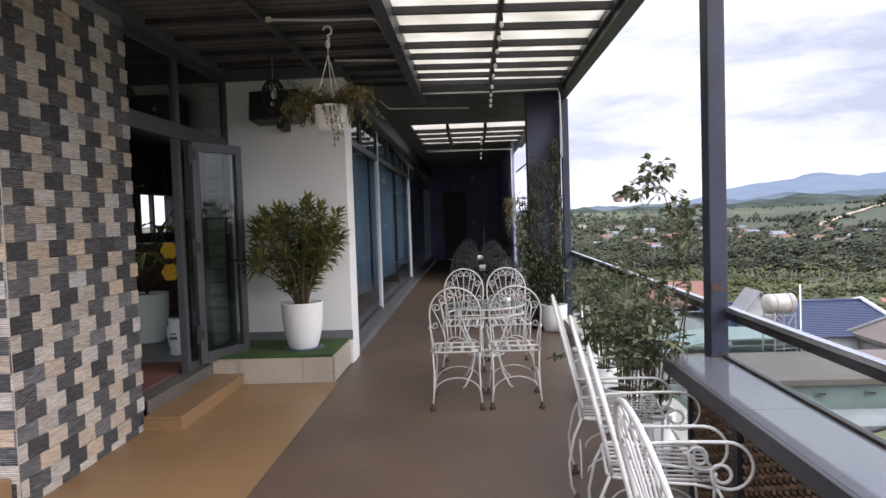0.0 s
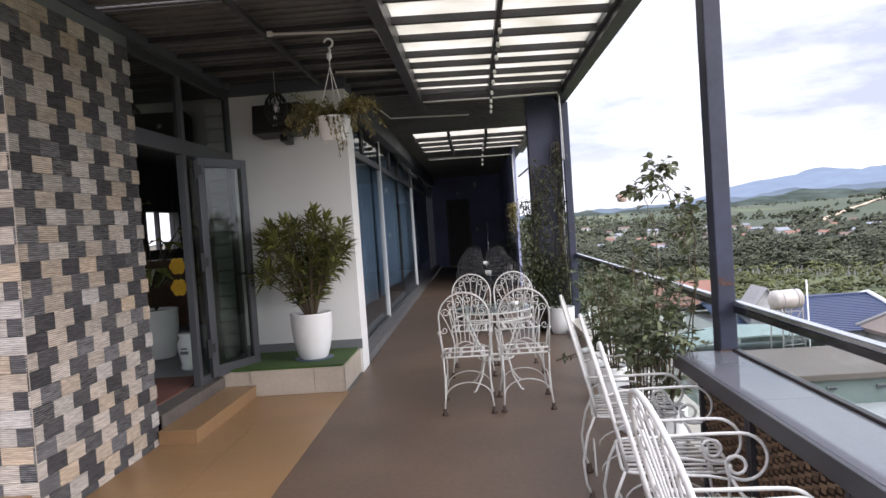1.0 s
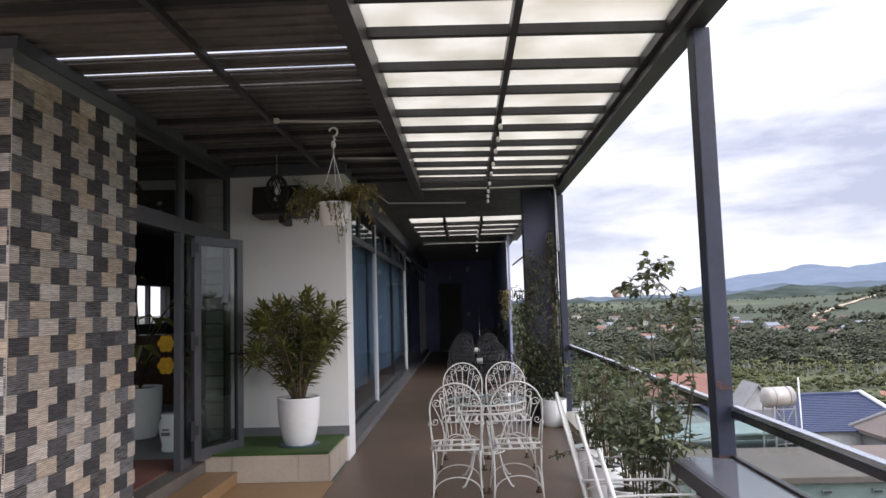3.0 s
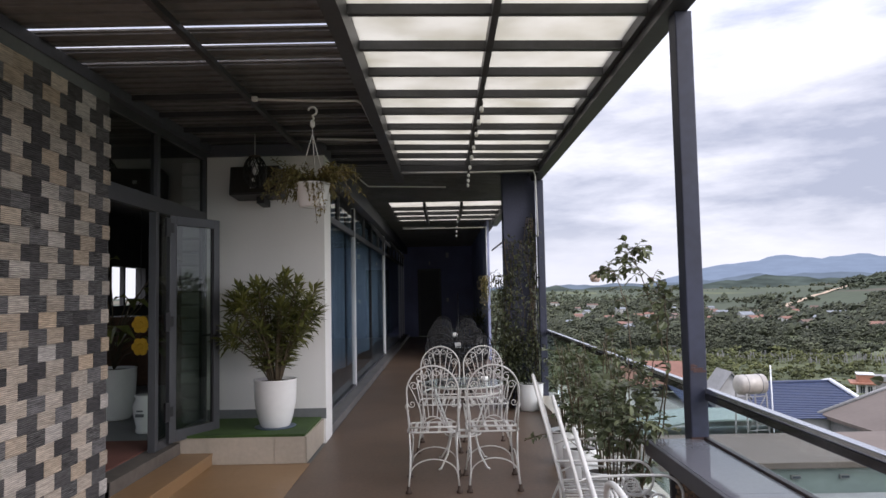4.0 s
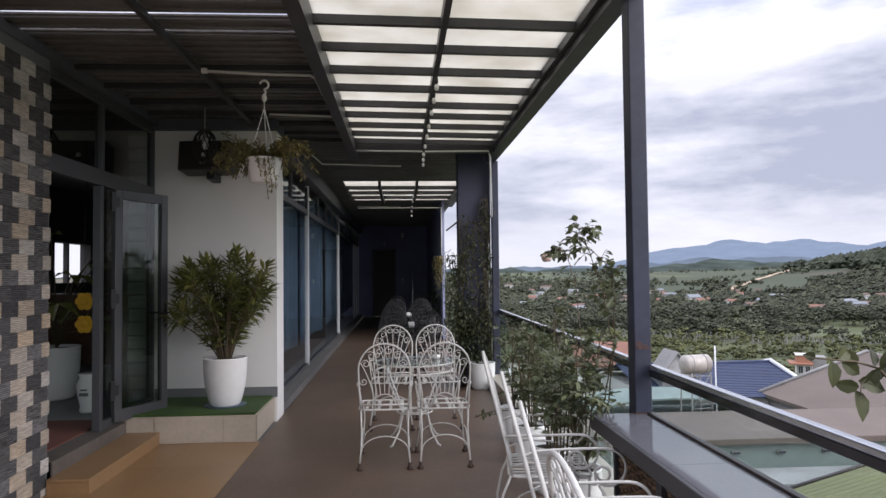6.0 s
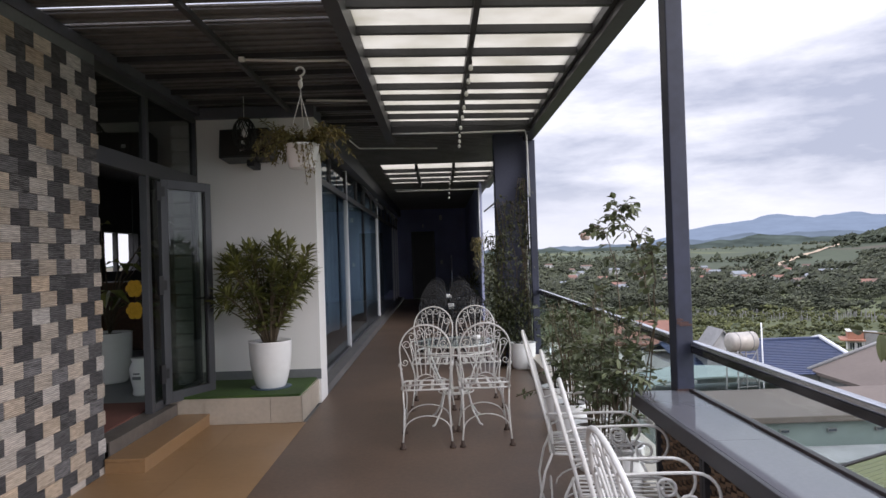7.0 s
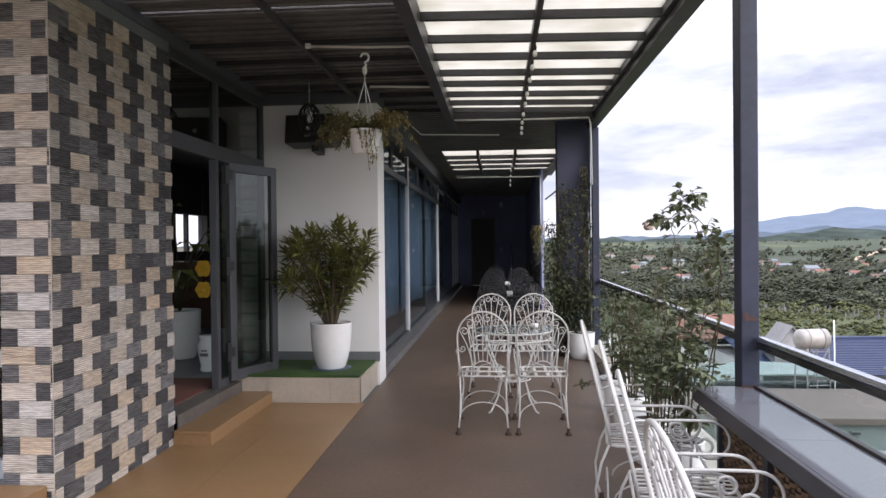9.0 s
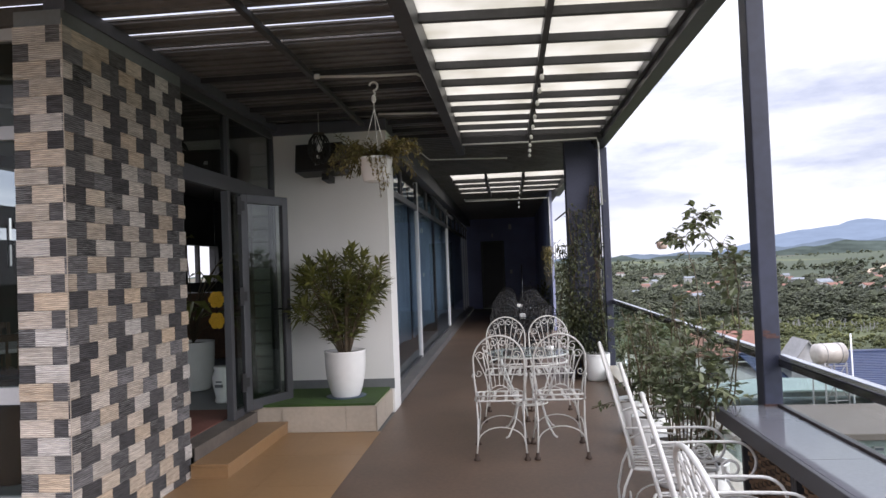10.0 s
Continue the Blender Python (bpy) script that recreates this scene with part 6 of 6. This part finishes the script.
def house(x, y, w, d, h, turn, wall, roof_m, label, rise=1.6, name="house", z=None, floors=1):
    z = ground_z(x, y) - 0.4 if z is None else z
    o = root(name, label, "house", "village houses", pose(x, y, z, 0, 0, turn))
    bm = boxes((-w / 2, w / 2, -d / 2, d / 2, 0, h))
    for s in (-1, 1):
        vs = [bm.verts.new(p) for p in ((s * w / 2, -d / 2, h), (s * w / 2, d / 2, h), (s * w / 2, 0, h + rise))]
        bm.faces.new(vs)
    part("wall", bm, wall, o)
    part("roof", gable_roof(bmesh.new(), w, d, h, rise), roof_m, o)
    fh = h / floors
    for f in range(floors):
        k = max(2, int(w / 3.6))
        for i in range(k):
            wx = -w / 2 + w * (i + 0.5) / k
            wo = part("window", boxes((wx - 0.65, wx + 0.65, -d / 2 - 0.06, -d / 2 + 0.05, f * fh + fh * 0.32, f * fh + fh * 0.8)), M_white_alu, o)
            part("pane", boxes((wx - 0.52, wx + 0.52, -d / 2 - 0.09, -d / 2 - 0.055, f * fh + fh * 0.36, f * fh + fh * 0.76)), M_pane_dark, wo)
    return o


ROOFS = ((M_roof_red, "red tiled roof"), (M_roof_grey, "grey metal roof"), (M_roof_brown, "brown tiled roof"))
for i, (az, d, w, dp, h, turn, pale, rf, floors) in enumerate(HOUSES):
    rf = 2 if i % 4 == 3 else rf
    small = 0.8 if floors == 1 else 0.85
    x, y = at(az, d)
    house(x, y, w * small, dp * small, (h + 1.2) * small, turn, (M_render, M_concrete)[pale], ROOFS[rf][0], ("white" if not pale else "grey") + " village house with a " + ROOFS[rf][1], 2.0 if floors > 1 else 1.3, floors=floors)

# dirt road climbing the far fields
rd = bmesh.new()
prev = None
for i in range(30):
    s = i / 29
    x, y = at(25.5 + 5.0 * s, 760 + 650 * s)
    z = ground_z(x, y) + 1.6
    cur = [rd.verts.new((x - 3, y + 2.5, z)), rd.verts.new((x + 3, y - 2.5, z))]
    if prev:
        rd.faces.new((prev[0], prev[1], cur[1], cur[0]))
    prev = cur
structure("road", rd, mat("dirt_road", (0.42, 0.32, 0.22), 0.9, vary=0.15, grain=0.3, big=0.05), "pale dirt road across the fields", "road")

# row of pale stakes in a field
stakes = bmesh.new()
g = random.Random(8)
for i in range(420):
    az = 16 + 24 * g.random()
    d = 262 + 7 * g.randint(0, 3) + g.uniform(-1, 1)
    x, y = at(az, d)
    z = ground_z(x, y)
    box(stakes, x - 0.09, x + 0.09, y - 0.09, y + 0.09, z, z + g.uniform(1.6, 2.6))
tagged(new("field_stakes", mesh_of("field_stakes", stakes, M_concrete)), "pale stakes standing in rows in a field", "stakes", "", "stuff")

# near roofs below the terrace
b1 = root("flat_roof_building", "low teal building with a beige cement roof", "building")
part("wall", boxes((8.0, 36.0, 26.3, 31.0, -10, -5.25)), M_teal, b1, "pale teal rendered wall")
part("roof", boxes((7.8, 36.3, 26.0, 31.2, -5.25, -5.0), bevel=0.03), M_beige_roof, b1, "beige cement roof slab")
for x in (12.75, 14.57, 16.4, 18.2):
    v = part("vent", boxes((x, x + 0.34, 26.2, 26.35, -5.67, -5.53)), M_concrete, b1)
    part("opening", boxes((x + 0.03, x + 0.31, 26.17, 26.21, -5.64, -5.56)), M_pane_dark, v)
b2 = root("lean_to", "green ribbed sheet roof below the terrace", "building")
slope = lambda x: -6.1 + 0.27 * (x - 13.1)
gb = bmesh.new()
for i in range(29):
    y = 15.0 + i * 0.28
    for a, b, c in ((y, y + 0.14, 0.0), (y + 0.14, y + 0.28, 0.05)):
        vs = [gb.verts.new(p) for p in ((10.5, a, slope(10.5) + c), (20.0, a, slope(20.0) + c), (20.0, b, slope(20.0) + 0.05 - c), (10.5, b, slope(10.5) + 0.05 - c))]
        gb.faces.new(vs)
part("roof", gb, M_green_sheet, b2, "green ribbed metal sheet").modifiers.new("thick", "SOLIDIFY").thickness = 0.03
part("wall", boxes((10.8, 19.6, 15.3, 22.8, -10, -6.78)), M_concrete, b2)
part("gutter", tubes([[(10.5, 23.2, slope(10.5) + 0.02), (20.0, 23.2, slope(20.0) + 0.02)]], 0.07, 6), M_edge, b2, "dark gutter along the roof edge")
part("strip_roof", boxes((12.0, 30.0, 23.6, 25.6, -6.2, -6.02)), M_concrete, b2, "grey roof strip")
part("strip_wall", boxes((12.2, 29.8, 23.8, 25.5, -10, -6.21)), M_concrete, b2)

b3 = root("blue_roof_house", "house with a blue tiled roof", "house")
part("wall", boxes((14.2, 23.6, 38.6, 48.5, -10, -5.7)), M_render, b3)
rows = 22
for s in (-1, 1):
    for i in range(rows):
        t0, t1 = i / rows, (i + 1) / rows
        y0, y1 = 43.8 + s * 5.6 * (1 - t0), 43.8 + s * 5.6 * (1 - t1)
        z0, z1 = -5.75 + 1.2 * t0, -5.75 + 1.2 * t1
        vb = bmesh.new()
        vs = [vb.verts.new(p) for p in ((13.8, y0, z0 + 0.05), (24.0, y0, z0 + 0.05), (24.0, y1, z1 + 0.01), (13.8, y1, z1 + 0.01), (13.8, y0, z0), (24.0, y0, z0))]
        vb.faces.new(vs[:4])
        vb.faces.new((vs[4], vs[5], vs[1], vs[0]))
        part("roof_course", vb, M_roof_blue, b3, "row of blue roof tiles" if i == 0 else "")
for s in (-1, 1):
    bb = bmesh.new()
    tube(bb, [(24.05, 43.8 + s * 5.7, -5.72), (24.05, 43.8, -4.42)], 0.13, 6)
    part("barge_board", bb, M_white_alu, b3, "white barge board")
part("ridge_cap", tubes([[(13.8, 43.8, -4.5), (24.0, 43.8, -4.5)]], 0.1, 6), M_roof_blue, b3)

b4 = root("beige_roof_house", "house with a beige cement gable roof", "house", m=pose(27.2, 34.0, -10, 0, 0, 90))
part("wall", boxes((-4.5, 4.5, -6.2, 6.2, 0, 4.2)), M_concrete, b4)
part("roof", gable_roof(bmesh.new(), 9.4, 12.4, 4.3, 2.1, 0.3), M_beige_roof, b4, "beige cement roof")
for x in (4.95, -4.95):
    part("edge_trim", tubes([[(x, 6.6, 4.4), (x, 0, 6.65), (x, -6.6, 4.4)]], 0.11, 6), M_concrete, b4)
b5 = root("orange_house", "small white and orange house with a balcony", "house", m=pose(72.6, 121.0, -18.5, 0, 0, -26) @ Matrix.Scale(0.72, 4))
part("wall", boxes((-1.5, 2.1, 0.6, 6.0, 0, 3.7)), M_render, b5)
part("side_wall", boxes((2.1, 5.2, 0.9, 6.0, 0, 5.6)), M_concrete, b5, "grey rendered side wall")
part("upper_wall", boxes((-1.5, 1.9, 0.3, 5.6, 4.1, 5.9)), M_orange, b5, "orange rendered upper storey")
part("slab", boxes((-3.2, 2.2, -0.9, 6.2, 3.72, 4.1), bevel=0.03), M_orange, b5, "orange balcony slab")
part("cornice", boxes((-1.7, 2.1, 0.1, 5.8, 5.9, 6.05)), M_render, b5)
for x in (-1.75, 0.1, 1.75):
    part("column", boxes((x - 0.18, x + 0.18, -0.5, -0.14, 0, 3.72)), M_render, b5)
for x in (-1.15, 0.45):
    w = part("window", boxes((x, x + 1.1, 0.52, 0.62, 1.0, 3.3)), M_white_alu, b5)
    part("pane", boxes((x + 0.08, x + 0.5, 0.48, 0.53, 1.1, 3.2), (x + 0.6, x + 1.02, 0.48, 0.53, 1.1, 3.2)), M_pane_dark, w)
house(18.6, 62.5, 5.0, 6.5, 3.3, -14, M_render, M_roof_red, "white house with a red tiled roof near the terrace", 1.5)
b6 = root("teal_roof_shed", "shed with a pale teal rounded roof", "building")
tb = bmesh.new()
prev = None
for i in range(13):
    a = math.pi * i / 12
    cur = [tb.verts.new((13.6 - 4.4 * math.cos(a), yy, -5.9 + 1.0 * math.sin(a))) for yy in (34.0, 37.5)]
    if prev:
        tb.faces.new((prev[0], cur[0], cur[1], prev[1]))
    prev = cur
part("roof", tb, M_teal, b6).modifiers.new("thick", "SOLIDIFY").thickness = 0.08
part("wall", boxes((9.3, 17.9, 34.1, 37.4, -10, -5.9)), M_teal, b6)
b7 = root("grey_gable_house", "house with a weathered grey gable", "house", m=pose(16.1, 40.5, -11.0, 0, 0, 90))
part("wall", boxes((-0.9, 0.9, -0.9, 0.9, 0, 6.3)), M_concrete, b7)
for s in (-0.92, 0.92):
    gb7 = bmesh.new()
    gb7.faces.new([gb7.verts.new(p) for p in ((s, -0.95, 6.3), (s, 0.95, 6.3), (s, 0, 7.6))])
    part("gable", gb7, M_render, b7, "pale grey gable")
part("roof", gable_roof(bmesh.new(), 2.0, 2.0, 6.3, 1.35, 0.12, 0.1), M_concrete, b7)

# water tank on its stand
tk = root("water_tank", "horizontal stainless water tank on a steel stand", "water tank", m=pose(13.9, 32.0, -2.95, 0, 0, 12))
tb = lathe(bmesh.new(), [(0.12, -0.72), (0.34, -0.69), (0.45, -0.6), (0.45, 0.6), (0.34, 0.69), (0.12, 0.72)], 0, 0, 0, 28)
part("drum", tb, mat("dull_tank_steel", (0.40, 0.37, 0.33), 0.5, 0.3, vary=0.15, grain=6), tk).matrix_basis = pose(0, 0, 0, 0, 90, 0)
for x in (-0.35, 0.35):
    part("band", tube(bmesh.new(), [(x, 0.455 * math.cos(a), 0.455 * math.sin(a)) for a in (2 * math.pi * i / 24 for i in range(24))], 0.02, 5, closed=True), M_concrete, tk)
for x in (-0.5, 0.5):
    for y in (-0.4, 0.4):
        part("stand_leg", tubes([[(x, y, -0.35), (x * 1.15, y * 1.15, -3.4)]], 0.04, 5), M_concrete, tk)
part("stand_brace", tubes([[(-0.5, -0.4, -0.4), (0.55, -0.44, -2.0)], [(0.5, -0.4, -0.4), (-0.55, -0.44, -2.0)], [(-0.55, -0.45, -2.0), (0.55, -0.45, -2.0)], [(-0.5, -0.4, -0.5), (0.5, -0.4, -0.5)]], 0.025, 5), M_concrete, tk)
part("pipe", tubes([[(0.62, -0.6, 0.9), (0.66, -0.6, -3.2)]], 0.035, 6), M_white_alu, tk, "white vertical pipe")

# ---- stone tile pier beside the entrance ----
def stone(name, stops, groove):
    m = bpy.data.materials.new(name)
    m.use_nodes = True
    n, l = m.node_tree.nodes, m.node_tree.links
    b = n["Principled BSDF"]
    b.inputs["Roughness"].default_value = 0.85
    info = n.new("ShaderNodeObjectInfo")
    ramp = n.new("ShaderNodeValToRGB")
    ramp.color_ramp.interpolation = "LINEAR"
    els = ramp.color_ramp.elements
    for i, c in enumerate(stops):
        e = els[i] if i < 2 else els.new(i / (len(stops) - 1))
        e.position = i / (len(stops) - 1)
        e.color = (*c, 1)
    l.new(info.outputs["Random"], ramp.inputs[0])
    tc = n.new("ShaderNodeTexCoord")
    mp = n.new("ShaderNodeMapping")
    mp.inputs["Scale"].default_value = (9, 9, 55)
    l.new(tc.outputs["Object"], mp.inputs["Vector"])
    off = n.new("ShaderNodeMath")
    off.operation = "MULTIPLY"
    off.inputs[1].default_value = 40
    l.new(info.outputs["Random"], off.inputs[0])
    nz = n.new("ShaderNodeTexNoise")
    nz.noise_dimensions = "4D"
    nz.inputs["Detail"].default_value = 6
    nz.inputs["Scale"].default_value = 1.6
    l.new(mp.outputs[0], nz.inputs["Vector"])
    l.new(off.outputs[0], nz.inputs["W"])
    mr = n.new("ShaderNodeMapRange")
    mr.inputs["From Min"].default_value, mr.inputs["From Max"].default_value = 0.3, 0.7
    mr.inputs["To Min"].default_value, mr.inputs["To Max"].default_value = groove, 1.2
    l.new(nz.outputs["Fac"], mr.inputs["Value"])
    # wavy chisel grooves, their shade darkened into the colour as well as bumped
    mv = n.new("ShaderNodeVectorMath")
    mv.operation = "ADD"
    l.new(tc.outputs["Object"], mv.inputs[0])
    l.new(off.outputs[0], mv.inputs[1])
    wv = n.new("ShaderNodeTexWave")
    wv.bands_direction = "Z"
    wv.inputs["Scale"].default_value = 27
    wv.inputs["Distortion"].default_value = 3.6
    wv.inputs["Detail"].default_value = 2.5
    wv.inputs["Detail Scale"].default_value = 0.9
    l.new(mv.outputs[0], wv.inputs["Vector"])
    wr = n.new("ShaderNodeMapRange")
    wr.inputs["From Min"].default_value, wr.inputs["From Max"].default_value = 0.05, 0.55
    wr.inputs["To Min"].default_value, wr.inputs["To Max"].default_value = groove + 0.06, 1.06
    l.new(wv.outputs["Fac"], wr.inputs["Value"])
    both = n.new("ShaderNodeMath")
    both.operation = "MULTIPLY"
    l.new(mr.outputs[0], both.inputs[0])
    l.new(wr.outputs[0], both.inputs[1])
    mul = n.new("ShaderNodeVectorMath")
    mul.operation = "SCALE"
    l.new(ramp.outputs[0], mul.inputs[0])
    l.new(both.outputs[0], mul.inputs["Scale"])
    l.new(mul.outputs[0], b.inputs["Base Color"])
    bp = n.new("ShaderNodeBump")
    bp.inputs["Strength"].default_value = 0.7
    bp.inputs["Distance"].default_value = 0.006
    l.new(both.outputs[0], bp.inputs["Height"])
    l.new(bp.outputs[0], b.inputs["Normal"])
    return m


M_pale = stone("pale_hewn_stone", [(0.55, 0.45, 0.345), (0.50, 0.465, 0.42), (0.60, 0.48, 0.355), (0.58, 0.55, 0.52), (0.62, 0.53, 0.43)], 0.62)
M_slate = stone("dark_slate", [(0.095, 0.092, 0.096), (0.07, 0.068, 0.072), (0.15, 0.147, 0.15), (0.105, 0.102, 0.105), (0.24, 0.235, 0.24)], 0.4)

M_veined = stone("veined_slate", [(0.2, 0.2, 0.205), (0.15, 0.148, 0.15), (0.27, 0.265, 0.265)], 0.12)


def hewn(width, material, seed, ridges=9, depth=0.006):
    """A tile with a ridged, hand-cut face; width along x, face towards -y."""
    g = random.Random(seed)
    h, w = 0.0985, width - 0.0015
    bm = bmesh.new()
    rows = []
    for i in range(2 * ridges + 1):
        z = -h / 2 + h * i / (2 * ridges)
        d = (depth * g.uniform(0.5, 1.0) if i % 2 else g.uniform(0, 0.001))
        rows.append((bm.verts.new((-w / 2, -0.014 - d, z)), bm.verts.new((w / 2, -0.014 - d * g.uniform(0.7, 1.1), z))))
    for a, b in zip(rows, rows[1:]):
        bm.faces.new((a[0], a[1], b[1], b[0]))
    back = [bm.verts.new((sx * w / 2, 0, sz * h / 2)) for sx, sz in ((-1, -1), (1, -1), (1, 1), (-1, 1))]
    bm.faces.new((back[0], back[1], rows[0][1], rows[0][0]))
    bm.faces.new((back[3], rows[-1][0], rows[-1][1], back[2]))
    bm.faces.new([back[0]] + [r[0] for r in rows] + [back[3]])
    bm.faces.new([back[2]] + [r[1] for r in reversed(rows)] + [back[1]])
    return mesh_of("tile", bm, material)


TILES = {(wd, k): [hewn(wd, M_pale if k else M_slate, 7 + s + int(wd * 100) + 50 * k, 9 if k else 7, 0.006 if k else 0.003) for s in range(3)] for wd in (0.085, 0.1, 0.11, 0.19, 0.2) for k in (0, 1)}
VEINED = {wd: hewn(wd, M_veined, 400 + int(wd * 100), 7, 0.003) for wd in (0.085, 0.1, 0.11, 0.19, 0.2)}
PX0, PX1, PY0, PY1 = -2.797, -2.512, 3.62, 5.05
pier = tagged(new("pier", mesh_of("pier", boxes((PX0, PX1 - 0.0, PY0, PY1, -0.01, 3.06)), M_base)), "pier clad in pale and dark hewn stone tiles", "pier", "", "structure")
trng = random.Random(77)


def lay(width, pale, x, y, z, turn):
    o = new("tile", VEINED[width] if not pale and trng.random() < 0.16 else trng.choice(TILES[(width, pale)]))
    o.parent = pier
    j = trng.uniform(-0.003, 0.003)
    o.matrix_basis = pose(x + (j if turn else 0), y + (0 if turn else j), z, 0, 0, turn)


for row in range(30):
    z = -0.003 + row * 0.1008
    # face towards the camera: one pale tile of double length and one dark tile
    if row % 2 == 0:
        lay(0.1, 0, PX0 + 0.05, PY0, z, 0)
        lay(0.2, 1, PX0 + 0.2, PY0, z, 0)
    else:
        lay(0.2, 1, PX0 + 0.1, PY0, z, 0)
        lay(0.1, 0, PX0 + 0.25, PY0, z, 0)
    # long face along the entrance
    y = PY0 - 0.016
    pale = 1 if row % 2 else 0
    w = 0.085 if row % 2 else 0.19
    while PY1 - y > 0.07:
        if y + w > PY1 + 0.02:
            w = 0.11 if PY1 - y > 0.095 else 0.1
        lay(w, pale if trng.random() > 0.03 else 1 - pale, PX1, y + w / 2, z, 90)
        y += w
        w = 0.19
        pale = 1 - pale
part("corner_bead", boxes((PX1 + 0.014, PX1 + 0.0175, PY0 - 0.0175, PY0 - 0.014, 0, 3.0)), M_cream, pier, "thin pale corner bead")
